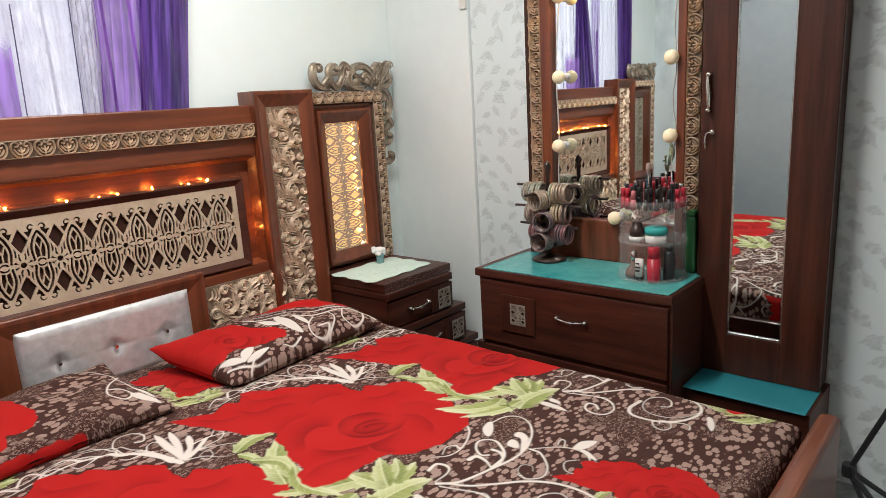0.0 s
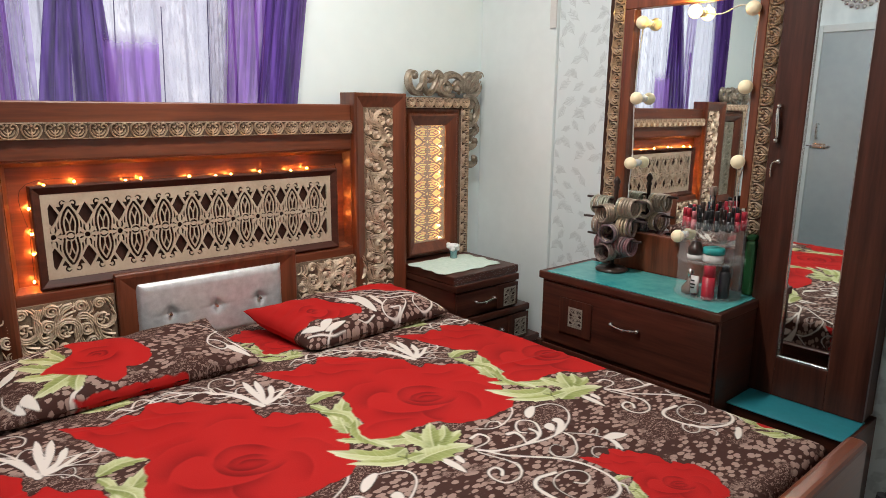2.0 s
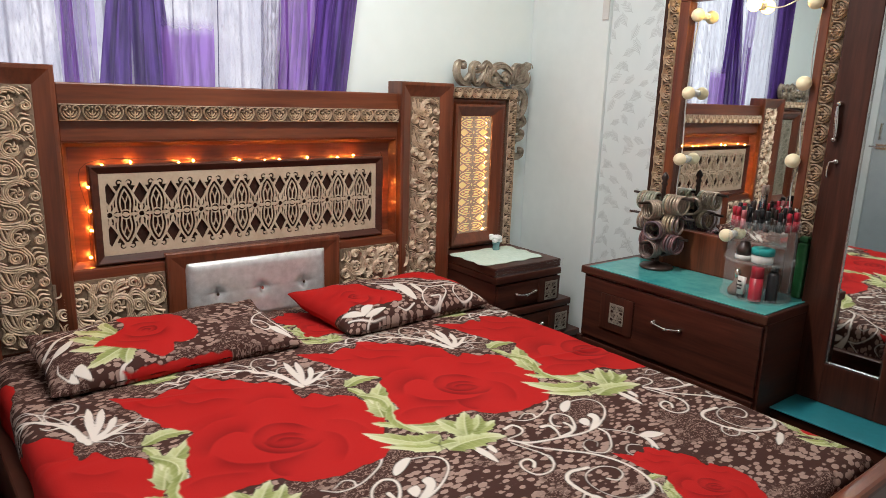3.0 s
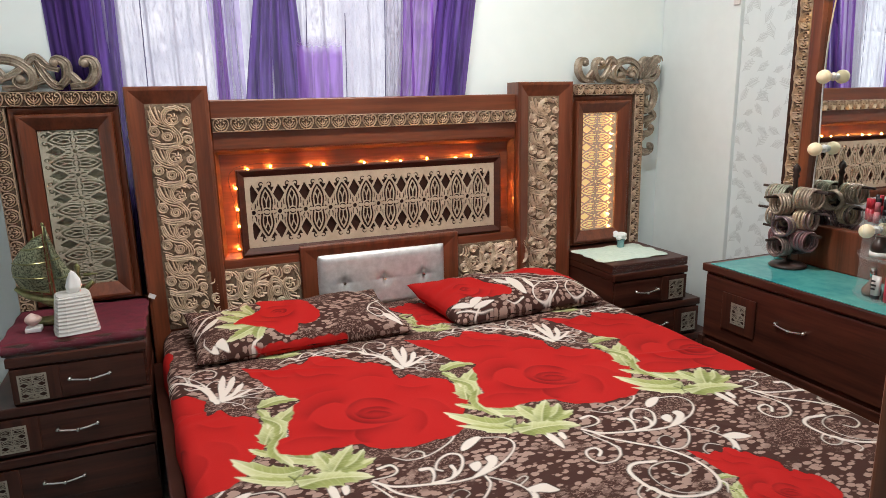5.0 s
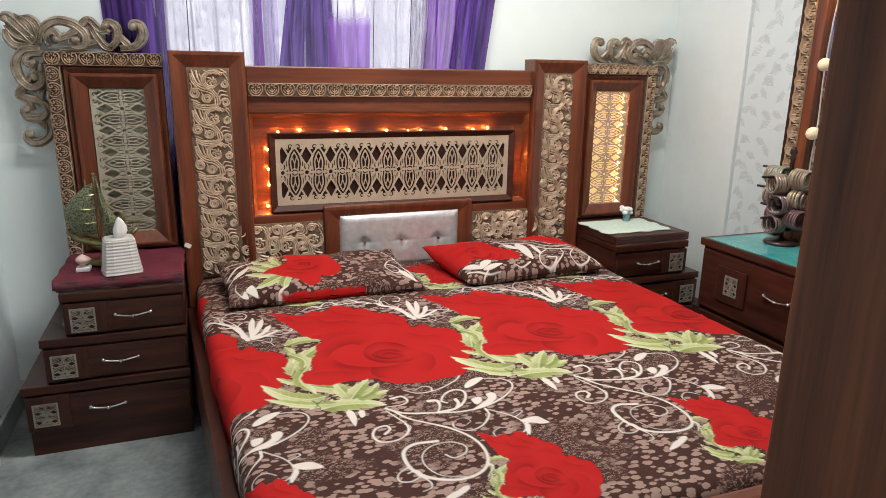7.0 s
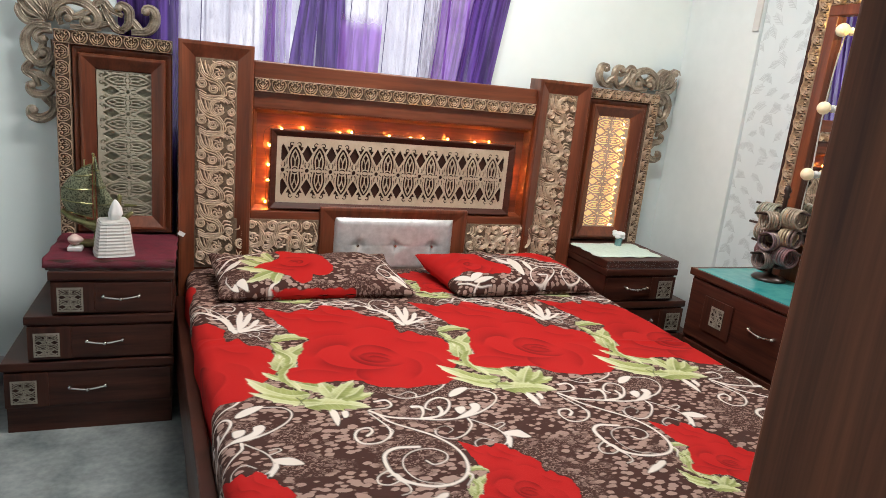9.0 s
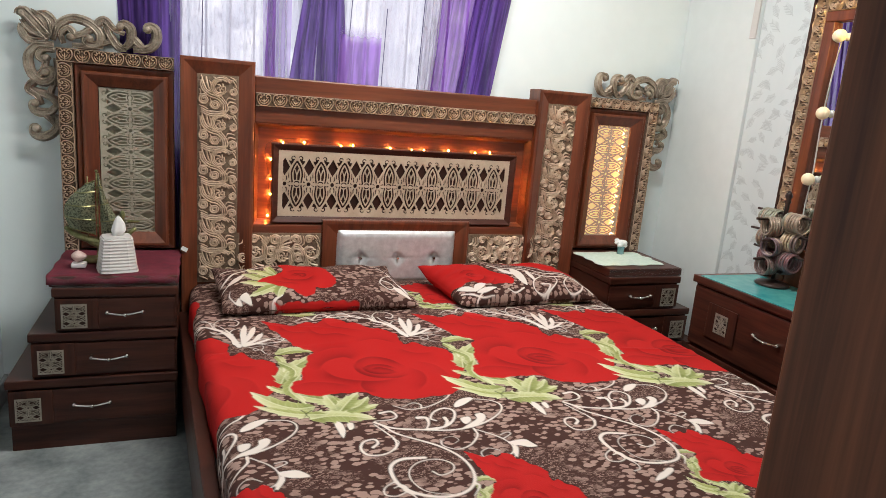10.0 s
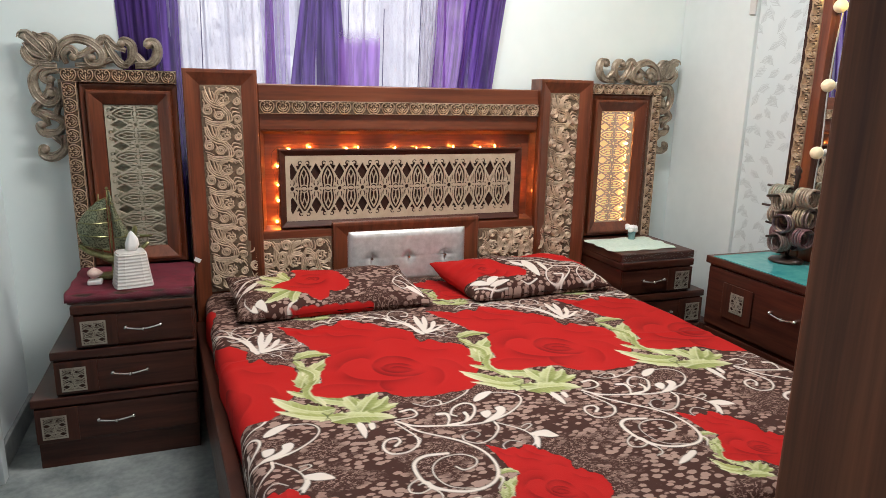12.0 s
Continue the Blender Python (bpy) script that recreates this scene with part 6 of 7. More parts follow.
# ---- pillows ----
def pillow_print(kind):
    p = Print(-0.40, -0.21, 0.40, 0.21, 0.0022)
    if kind == "rose":
        for pts, w, h, t in ((((-0.37, 0.0), (-0.323, 0.059), (-0.261, 0.086), (-0.157, 0.133)), 0.011, 1.2, 0.4), (((-0.375, -0.06), (-0.33, -0.005), (-0.27, 0.03)), 0.007, 1, 0.5), (((-0.36, 0.11), (-0.30, 0.125), (-0.22, 0.15)), 0.006, 1, 0.6),
                             (((-0.195, -0.188), (-0.185, -0.172), (-0.158, -0.155)), 0.011, 1.2, 0.5), (((0.34, 0.02), (0.27, -0.045), (0.252, -0.09), (0.275, -0.122), (0.308, -0.105), (0.30, -0.065), (0.27, -0.055)), 0.007, 0.8, 1), (((0.257, 0.133), (0.314, 0.09), (0.333, -0.040), (0.356, -0.138)), 0.007, 0.6, 1), (((-0.33, -0.165), (-0.35, -0.12), (-0.345, -0.08)), 0.006, 1, 0.6), (((0.20, 0.16), (0.26, 0.15), (0.30, 0.17)), 0.008, 1, 0.5)):
            p.line(pts, w, PALE_W, h, t)
        for pts in (((-0.314, -0.138), (-0.285, -0.115), (-0.271, -0.18), (-0.300, -0.165)), ((-0.318, -0.14), (-0.33, -0.17), (-0.305, -0.18)), ((0.300, -0.105), (0.338, -0.105), (0.352, -0.171), (0.318, -0.15)), ((0.335, -0.06), (0.36, -0.085), (0.365, -0.13), (0.342, -0.10)), ((-0.35, -0.03), (-0.30, 0.02), (-0.27, 0.03), (-0.30, -0.015))):
            p.fill(pts, PALE_W)
        for pts, w, tone in ((((-0.14, 0.0), (-0.19, 0.025), (-0.235, 0.07), (-0.25, 0.11)), 0.050, 0.8), (((-0.16, -0.04), (-0.24, 0.0), (-0.285, 0.05)), 0.052, 0.5), (((-0.15, -0.07), (-0.22, -0.065), (-0.305, -0.035)), 0.060, 0.9), (((-0.15, -0.085), (-0.21, -0.115), (-0.28, -0.145)), 0.058, 0.6), (((-0.14, -0.09), (-0.165, -0.13), (-0.175, -0.165)), 0.050, 0.4), (((-0.15, 0.02), (-0.17, 0.08), (-0.155, 0.135)), 0.042, 0.7)):
            p.leaf(pts, 1.4 * w, tone)
        roses = (((-0.123, 0.128), (-0.08, 0.150), (-0.024, 0.140), (0.038, 0.112), (0.052, 0.05), (0.071, -0.02), (0.068, -0.085), (0.028, -0.110), (-0.019, -0.112), (-0.035, -0.150), (-0.081, -0.157), (-0.119, -0.128), (-0.161, -0.095), (-0.20, -0.062), (-0.237, -0.043), (-0.205, -0.012), (-0.152, 0.026), (-0.114, 0.062)),
                 ((-0.19, -0.185), (-0.10, -0.180), (0.02, -0.180), (0.13, -0.184), (0.10, -0.205), (-0.10, -0.205)))
        swirl, mid = 1.0, (-0.068, 0.0)
    else:
        for pts, w, h, t in ((((-0.10, 0.060), (0.01, 0.012), (0.10, -0.050), (0.228, -0.068), (0.315, -0.110), (0.352, -0.175)), 0.010, 0.8, 1.2), (((-0.04, 0.075), (0.06, 0.025), (0.13, -0.020), (0.237, -0.040), (0.356, -0.095)), 0.008, 0.7, 1.1), (((0.0, 0.09), (0.10, 0.045), (0.22, -0.01), (0.33, -0.06)), 0.006, 0.7, 1.0),
                             (((0.115, -0.07), (0.048, -0.115), (0.028, -0.165), (0.075, -0.185), (0.119, -0.150), (0.080, -0.138)), 0.008, 0.8, 1.2), (((0.261, -0.085), (0.205, -0.140), (0.219, -0.182), (0.285, -0.172), (0.335, -0.125)), 0.008, 0.8, 1.1), (((0.20, -0.070), (0.165, -0.135), (0.085, -0.19)), 0.007, 0.8, 1.0), (((-0.361, -0.145), (-0.28, -0.178), (-0.205, -0.183)), 0.008, 1, 0.5), (((-0.30, -0.19), (-0.26, -0.165), (-0.19, -0.150)), 0.007, 1, 0.5), (((-0.03, -0.155), (-0.09, -0.175), (-0.12, -0.160)), 0.007, 1, 0.7)):
            p.line(pts, w, PALE_W, h, t)
        for pts in (((-0.366, -0.105), (-0.315, -0.118), (-0.285, -0.155), (-0.34, -0.14)), ((-0.30, -0.155), (-0.275, -0.115), (-0.215, -0.108), (-0.245, -0.14)), ((-0.29, -0.160), (-0.235, -0.142), (-0.175, -0.148), (-0.235, -0.168)), ((-0.33, -0.150), (-0.30, -0.172), (-0.255, -0.182), (-0.30, -0.165)), ((0.005, 0.017), (0.018, -0.05), (-0.002, -0.140), (-0.035, -0.105), (-0.030, -0.035)), ((-0.06, 0.03), (-0.03, 0.0), (-0.035, -0.06), (-0.062, -0.03)), ((0.06, -0.02), (0.075, -0.07), (0.055, -0.11), (0.042, -0.06))):
            p.fill(pts, PALE_W)
        roses = (((-0.41, 0.22), (-0.304, 0.20), (-0.215, 0.14), (-0.150, 0.055), (-0.085, -0.020), (-0.055, -0.095), (-0.090, -0.132), (-0.150, -0.125), (-0.209, -0.120), (-0.271, -0.095), (-0.335, -0.100), (-0.37, -0.088), (-0.41, -0.05)),
                 ((0.0, 0.22), (0.028, 0.112), (0.10, 0.060), (0.170, 0.030), (0.266, -0.025), (0.345, -0.083), (0.41, -0.05), (0.41, 0.22)))
        swirl, mid = -1.0, (-0.235, -0.045)
    for o in roses:
        c = p.fill(o, RED, 0.003, 70)
        p.tint(c * 0.3 * (0.5 + 0.5 * np.sin(22 * p.X - 25 * p.Y + 2 * np.sin(30 * p.X))), RED_L)
        if o is roses[0]:
            mx, my = mid
            for pts, w, k in (((-0.030, 0.012), (0.0, 0.034), (0.034, 0.018), (0.030, -0.014), (0.0, -0.022)), 0.013, 0.75), (((-0.016, 0.010), (0.004, 0.018), (0.018, 0.004), (0.006, -0.010)), 0.009, 0.8), (((-0.062, 0.016), (-0.030, -0.030), (0.022, -0.044), (0.066, -0.008)), 0.017, 0.6), (((-0.040, 0.052), (0.012, 0.066), (0.064, 0.036)), 0.016, 0.45), (((-0.10, -0.02), (-0.06, -0.06), (0.0, -0.082)), 0.017, 0.4):
                p.petal([(mx + swirl * a, my + b) for a, b in pts], w, c, k, -swirl)
    return p


def pillow_points(corners, h, seed, S, T, up):
    """Points of a stuffed pillow over four corners (front left, front right, back right, back left)."""
    a, b, c, d = (np.array(p, float) for p in corners)
    u, v = (S + 1) / 2, (T + 1) / 2
    u, v = u[..., None], v[..., None]
    M = a * (1 - u) * (1 - v) + b * u * (1 - v) + c * u * v + d * (1 - u) * v
    n = np.cross(b - a, d - a)
    n = n / np.linalg.norm(n)
    along = (b - a) / np.linalg.norm(b - a)
    deep = np.cross(n, along)
    es, et = np.clip((1 - np.abs(S)) / 0.94, 0, 1), np.clip((1 - np.abs(T)) / 0.96, 0, 1)
    body = (1 - (1 - es) ** 4.0) ** 0.50 * (1 - (1 - et) ** 2.8) ** 0.46
    crease = 0.045 * np.sin(7 * S + 3 * T + seed) + 0.05 * np.sin(5 * T - 8 * S + 1 + seed) + 0.03 * np.sin(21 * S * T + 5 * S)
    pinch = 0.06 * np.exp(-((np.abs(S) - 1) / 0.16) ** 2) * np.sin(17 * T + seed) * (1 - np.abs(T)) + 0.04 * np.exp(-((np.abs(T) - 1) / 0.2) ** 2) * np.sin(23 * S + seed)
    lift = h * (body * (1 + crease) + pinch * es ** 0.5)
    M = M + np.array((0, 0, 0.024)) * np.exp(-((1 - np.abs(S)) / 0.14) ** 2 - ((1 - T) / 0.30) ** 2)[..., None]
    M = M - along * (0.014 * np.sign(S) * np.abs(S) ** 3 * (1 - T ** 2))[..., None] - deep * (0.012 * np.sign(T) * np.abs(T) ** 3 * (1 - S ** 2))[..., None]
    return M + n * np.where(up > 0, lift, -0.8 * lift)[..., None]

def pillow(kind, corners, h, seed, label):
    n, k = 150, 250
    s = np.linspace(-1, 1, k)
    t = np.concatenate([np.linspace(-1, 1, n), np.linspace(1, -1, n // 2)])
    S, T = np.meshgrid(s, t)
    up = np.repeat(np.concatenate([np.ones(n), -np.ones(n // 2)])[:, None], k, 1)
    P = pillow_points(corners, h, seed, S, T, up)
    P[..., 2] = np.maximum(P[..., 2], TOP + 0.008)
    col = pillow_print(kind).sample(0.38 * S.ravel(), 0.19 * T.ravel())
    me = grid_mesh("pillow", P, np.dstack([0.42 * S + 3 * seed, 0.23 * T]), col)
    return tagged(mesh_part("pillow", me, CLOTH), label, "pillow", "pillows on the bed")


pillow("rose", ((-0.862, -0.492, 0.552), (-0.062, -0.487, 0.556), (-0.112, -0.110, 0.606), (-0.893, -0.110, 0.600)), 0.070, 1.0, "brown spotted pillow with a red rose and green leaf")
pillow("scroll", ((0.128, -0.500, 0.556), (0.838, -0.468, 0.556), (0.785, -0.105, 0.590), (0.048, -0.095, 0.598)), 0.080, 2.0, "brown spotted pillow with red petals and white scrolls")


# ---- wallpaper, west door, and other fittings of the room ----
PAPER, pt, pb = material("sprigged_wallpaper", (0.66, 0.72, 0.73), 0.55)
at_ = pt.nodes.new("ShaderNodeAttribute")
at_.attribute_name = "print"
nz_ = pt.nodes.new("ShaderNodeTexNoise")
nz_.inputs["Scale"].default_value, nz_.inputs["Detail"].default_value = 3.0, 6
rp_ = pt.nodes.new("ShaderNodeValToRGB")
rp_.color_ramp.elements[0].color, rp_.color_ramp.elements[1].color = (0.60, 0.665, 0.68, 1), (0.70, 0.75, 0.755, 1)
mx_ = pt.nodes.new("ShaderNodeMix")
mx_.data_type = "RGBA"
pt.links.new(nz_.outputs["Fac"], rp_.inputs["Fac"])
pt.links.new(rp_.outputs["Color"], mx_.inputs["A"])
pt.links.new(at_.outputs["Color"], mx_.inputs["B"])
pt.links.new(at_.outputs["Alpha"], mx_.inputs["Factor"])
pt.links.new(mx_.outputs["Result"], pb.inputs["Base Color"])


def wallpaper(y0, y1, z0, z1, cell, label, seed):
    """Paper on the east wall with scattered fern sprigs. y0 is the end nearer the window."""
    rnd = random.Random(seed)
    p = Print(-y0, z0, -y1, z1, cell)
    grey = (0.40, 0.47, 0.50)
    rows = int((z1 - z0) / 0.066) + 1
    for j in range(rows):
        n = int((y0 - y1) / 0.085) + 2
        for i in range(n):
            cx, cz = -y0 + (i + 0.5 * (j % 2)) * 0.085 + rnd.uniform(-0.015, 0.015), z0 + j * 0.066 + rnd.uniform(-0.012, 0.012)
            a = rnd.choice((0.5, 0.9, 2.2, 2.6)) + rnd.uniform(-0.2, 0.2)
            size = rnd.uniform(0.050, 0.080)
            ca, sa = math.cos(a), math.sin(a)
            p.line([(cx, cz), (cx + 0.5 * size * ca, cz + 0.5 * size * sa + 0.004), (cx + size * ca, cz + size * sa)], 0.0018, grey, strength=0.5)
            for q in range(6):
                f = 0.12 + 0.145 * q
                bx, bz = cx + f * size * ca, cz + f * size * sa
                ln = size * 0.52 * (1 - 0.6 * f)
                for sg in (-1, 1):
                    b2 = a + sg * 0.62
                    p.line([(bx, bz), (bx + ln * math.cos(b2), bz + ln * math.sin(b2))], 0.0019, grey, 1.0, 0.6, strength=0.55)
    Y, Z = -p.X, p.Y
    P = np.dstack([np.full(Y.shape, ROOM_R - 0.003), Y, Z])
    return tagged(mesh_part("wallpaper", grid_mesh("wallpaper", P, np.dstack([p.X, p.Y]), np.dstack([p.rgb, p.a]).reshape(-1, 4)), PAPER), label, kind="structure")


wallpaper(-0.405, -0.760, 0.60, 2.12, 0.0018, "pale blue-grey wallpaper with small fern sprigs", 4)
wallpaper(-1.932, -2.90, 0.0, 2.20, 0.006, "pale blue-grey wallpaper with small fern sprigs", 6)
setting("trim", box(ROOM_R - 0.032, ROOM_R - 0.0225, -0.400, -0.362, 1.825, ROOM_H - 0.002, 0.003), WHITE_P, "short white cable cover at the wall's edge")

wd = tagged(new("door_1"), "grey-blue painted flush door with a slide bolt", "door", kind="structure")
part("door_leaf", box(ROOM_L + 0.002, ROOM_L + 0.022, -1.30, -0.47, 0.02, 2.035, 0.003), GREY_DOOR, wd)
for y0, y1, z0, z1 in ((-0.468, -0.415, 0.0, 2.09), (-1.355, -1.302, 0.0, 2.09), (-1.302, -0.468, 2.037, 2.09)):
    part("door_frame", box(ROOM_L + 0.002, ROOM_L + 0.034, y0, y1, z0, z1, 0.003), varied("pale_grey_frame", (0.50, 0.55, 0.57), (0.58, 0.62, 0.64), (4, 4, 4)), wd)
b = part("bolt", lathe(((0.006, -0.62), (0.006, -0.445)), (ROOM_L + 0.032, 0, 1.175), 10, "y"), CHROME, wd, "steel slide bolt")
part("bolt_plate", box(ROOM_L + 0.0225, ROOM_L + 0.027, -0.585, -0.49, 1.155, 1.195, 0.002), CHROME, b)
h = part("door_handle", lathe(((0.007, -0.06), (0.009, 0.0), (0.007, 0.06)), (ROOM_L + 0.052, -0.515, 1.29), 10), CHROME, wd)
for z in (1.235, 1.345):
    part("handle_post", lathe(((0.006, 0.0), (0.006, 0.030)), (ROOM_L + 0.0225, -0.515, z), 8, "x"), CHROME, h)

sun = thing("wall_ornament", (ROOM_L + 0.02, -0.70, 2.33), "silver petalled sunburst ornament on the wall over the door", "wall ornament")
for ring, (rad, n) in enumerate(((0.155, 22), (0.115, 18), (0.075, 12))):
    for k in range(n):
        a = 2 * math.pi * (k + 0.5 * ring) / n
        y, z = -0.70 + rad * math.cos(a), 2.36 + rad * math.sin(a)
        part("petal", lathe([(0.0165 * math.sin(math.pi * q / 6) + 0.0005, 0.007 * (1 - math.cos(math.pi * q / 6))) for q in range(7)], (ROOM_L + 0.004 + 0.008 * ring, y, z), 8, "x"), CHROME, sun, "", True)
part("disc", lathe(((0.165, 0.0), (0.16, 0.003), (0.06, 0.016), (0.002, 0.02)), (ROOM_L + 0.001, -0.70, 2.36), 24, "x"), SILVER, sun)

leaf = tagged(new("door_2"), "dark brown wood grain room door standing open", "door", kind="structure")
da = math.degrees(math.atan2(-0.80, 0.33))
bm = box(0.0, 0.86, -0.002, 0.036, 0.02, 2.08, 0.004)
bm.transform(pose(-0.215, -2.405, 0, 0, 0, da))
part("door_leaf", bm, DOOR_W, leaf)
bm = lathe(((0.010, 0.0), (0.010, 0.045), (0.026, 0.05), (0.028, 0.065), (0.018, 0.078)), (0.07, 0.037, 1.0), 16, "y")
bm.transform(pose(-0.215, -2.405, 0, 0, 0, da))
part("door_knob", bm, CHROME, leaf)

tri = thing("tripod", (1.30, -2.35, 0), "black metal tripod stand folded beside the wallpapered wall", "tripod")
rt = [((1.33, -2.06, 0.20), (1.22, -2.28, 0.012)), ((1.33, -2.06, 0.20), (1.42, -2.32, 0.012)), ((1.33, -2.06, 0.20), (1.45, -2.10, 0.012)), ((1.33, -2.06, 0.20), (1.40, -2.35, 0.95))]
for a, b2 in rt:
    va, vb = Vector(a), Vector(b2)
    bm = lathe(((0.009, 0.0), (0.009, (vb - va).length)), (0, 0, 0), 8)
    bm.transform(Matrix.Translation(va) @ (vb - va).to_track_quat("Z", "Y").to_matrix().to_4x4())
    part("leg" if b2[2] < 0.5 else "pole", bm, BLACK, tri)
part("hub", lathe(((0.02, -0.02), (0.022, 0.0), (0.02, 0.02)), (1.33, -2.06, 0.20), 12), BLACK, tri)

cl = thing("ceiling_lamp", (-0.03, -1.05, ROOM_H), "long white fluorescent tube lamp on the ceiling", "ceiling lamp")
part("housing", box(-0.81, 0.75, -1.085, -1.015, ROOM_H - 0.035, ROOM_H - 0.001, 0.004), WHITE_P, cl)
part("tube", lathe(((0.002, -0.765), (0.015, -0.76), (0.015, 0.70), (0.002, 0.705)), (0.0, -1.05, ROOM_H - 0.062), 14, "x"), glowing("lamp_tube", (1.0, 0.97, 0.93), 5.0), cl)
for x in (-0.79, 0.71):
    part("socket", box(x - 0.012, x + 0.012, -1.07, -1.03, ROOM_H - 0.082, ROOM_H - 0.0355, 0.003), WHITE_P, cl)


# ---- things on the bedside cabinets ----
def soft_cover(name, x0, x1, y0, y1, z, hang, mat, label, wav=0.01, seed=1, thick=0.0025):
    """A cloth lying on a top, with a wavy edge that dips over the front."""
    n = 44
    s, t = np.meshgrid(np.linspace(-1, 1, n), np.linspace(-1, 1, n))
    rnd = np.random.RandomState(seed)
    a, b2 = rnd.uniform(0, 6, 2)
    e = 1 + wav * (np.sin(9 * t + a) * np.abs(s) + np.sin(11 * s + b2) * np.abs(t))
    X = (x0 + x1) / 2 + (x1 - x0) / 2 * s * e
    Y = (y0 + y1) / 2 + (y1 - y0) / 2 * t * e
    Z = z + thick + 0.0012 * np.sin(7 * s + 5 * t + a) - hang * np.clip((-t - 0.93) / 0.07, 0, 1) ** 1.2
    me = grid_mesh(name, np.dstack([X, Y, Z]), np.dstack([X, Y]), None)
    ob = mesh_part(name, me, mat)
    mod = ob.modifiers.new("thickness", "SOLIDIFY")
    mod.thickness, mod.offset = thick, 0
    return tagged(ob, label, "table cover")


soft_cover("velvet_cover", -1.458, -1.012, -0.394, 0.012, 0.6765, 0.030, MAROON, "maroon velvet cloth lying on the bedside cabinet", 0.012, 2)
soft_cover("doily", 0.935, 1.325, -0.325, -0.045, 0.6765, 0.0, MINT, "pale mint cloth doily with wavy edge on the cabinet", 0.035, 5)

tb = thing("tissue_box", (-1.235, -0.31, 0.68), "off-white ribbed plastic tissue box with a tissue sticking out", "tissue box")


def taper_box(cx, cy, z0, z1, w0, w1, ribs, turn):
    bm = bmesh.new()
    rings = []
    for k in range(ribs * 2 + 1):
        f = k / (ribs * 2)
        w = (w0 + (w1 - w0) * f) / 2 - (0.0016 if k % 2 else 0)
        ring = []
        for j in range(20):
            a = 2 * math.pi * (j + 0.5) / 20
            c, s = math.cos(a), math.sin(a)
            q = w / (abs(c) ** 7 + abs(s) ** 7) ** (1 / 7)
            ring.append(bm.verts.new(Matrix.Rotation(turn, 3, "Z") @ Vector((q * c, q * s, 0)) + Vector((cx, cy, z0 + (z1 - z0) * f))))
        rings.append(ring)
    for a, b2 in zip(rings, rings[1:]):
        for j in range(20):
            bm.faces.new((a[j], a[(j + 1) % 20], b2[(j + 1) % 20], b2[j]))
    bm.faces.new(rings[0])
    bm.faces.new(rings[-1])
    return bm


part("box_body", taper_box(-1.235, -0.305, 0.697, 0.806, 0.134, 0.108, 9, 0.22), WHITE_P, tb)
part("box_foot", taper_box(-1.235, -0.305, 0.6825, 0.6965, 0.140, 0.137, 1, 0.22), WHITE_P, tb)
part("box_lid", taper_box(-1.235, -0.305, 0.8065, 0.812, 0.104, 0.098, 1, 0.22), WHITE_P, tb)
bm = lathe(((0.017, 0.0), (0.023, 0.022), (0.019, 0.045), (0.009, 0.068), (0.001, 0.078)), (0, 0, 0), 14)
for v in bm.verts:
    k = v.co.z / 0.078
    a = math.atan2(v.co.y, v.co.x)
    v.co.x *= 1 + 0.25 * math.sin(3 * a)
    v.co.y *= 0.55 + 0.2 * math.sin(2 * a + 1)
    v.co.x += 0.006 * math.sin(2.5 * k)
    v.co += Vector((-1.232, -0.305, 0.8125))
part("tissue", bm, TISSUE, tb, "white tissue", True)

ship = thing("ship_model", (-1.31, -0.20, 0.68), "greenish brass model sailing ship with pierced sails on the cabinet", "ship model")
r = Relief(lambda a, b, h: (-1.31 + a, -0.195 - 0.25 * a - h, 0.68 + b))
r.strand([(-0.12, 0.135), (-0.08, 0.105), (0.0, 0.085), (0.08, 0.10), (0.135, 0.145)], 0.030, 0.030, -0.012, sides=6, taper=True)
r.strand([(-0.06, 0.10), (0.0, 0.075), (0.06, 0.095)], 0.035, 0.03, -0.012, sides=6, taper=True)
mesh_part("hull", r.mesh("hull"), BRASS, ship, "brass hull", True)
part("base", box(-1.365, -1.255, -0.225, -0.155, 0.6825, 0.700, 0.004), BRASS, ship)
part("pillar", lathe(((0.012, 0.0), (0.007, 0.02), (0.010, 0.068)), (-1.31, -0.19, 0.700), 10), BRASS, ship)
r = Relief(lambda a, b, h: (-1.31 + a, -0.20 - 0.2 * a - h, 0.68 + b))
r.strand([(0.0, 0.09), (0.0, 0.365)], 0.007, 0.007, 0, sides=6, taper=False)
r.strand([(-0.035, 0.10), (-0.032, 0.34)], 0.005, 0.005, 0.002, sides=6, taper=False)
for z in (0.15, 0.20, 0.25, 0.30, 0.362):
    r.disc(0.0, z, 0.006, 0.008, 0.002)
mesh_part("mast", r.mesh("mast"), BRASS, ship, "", True)
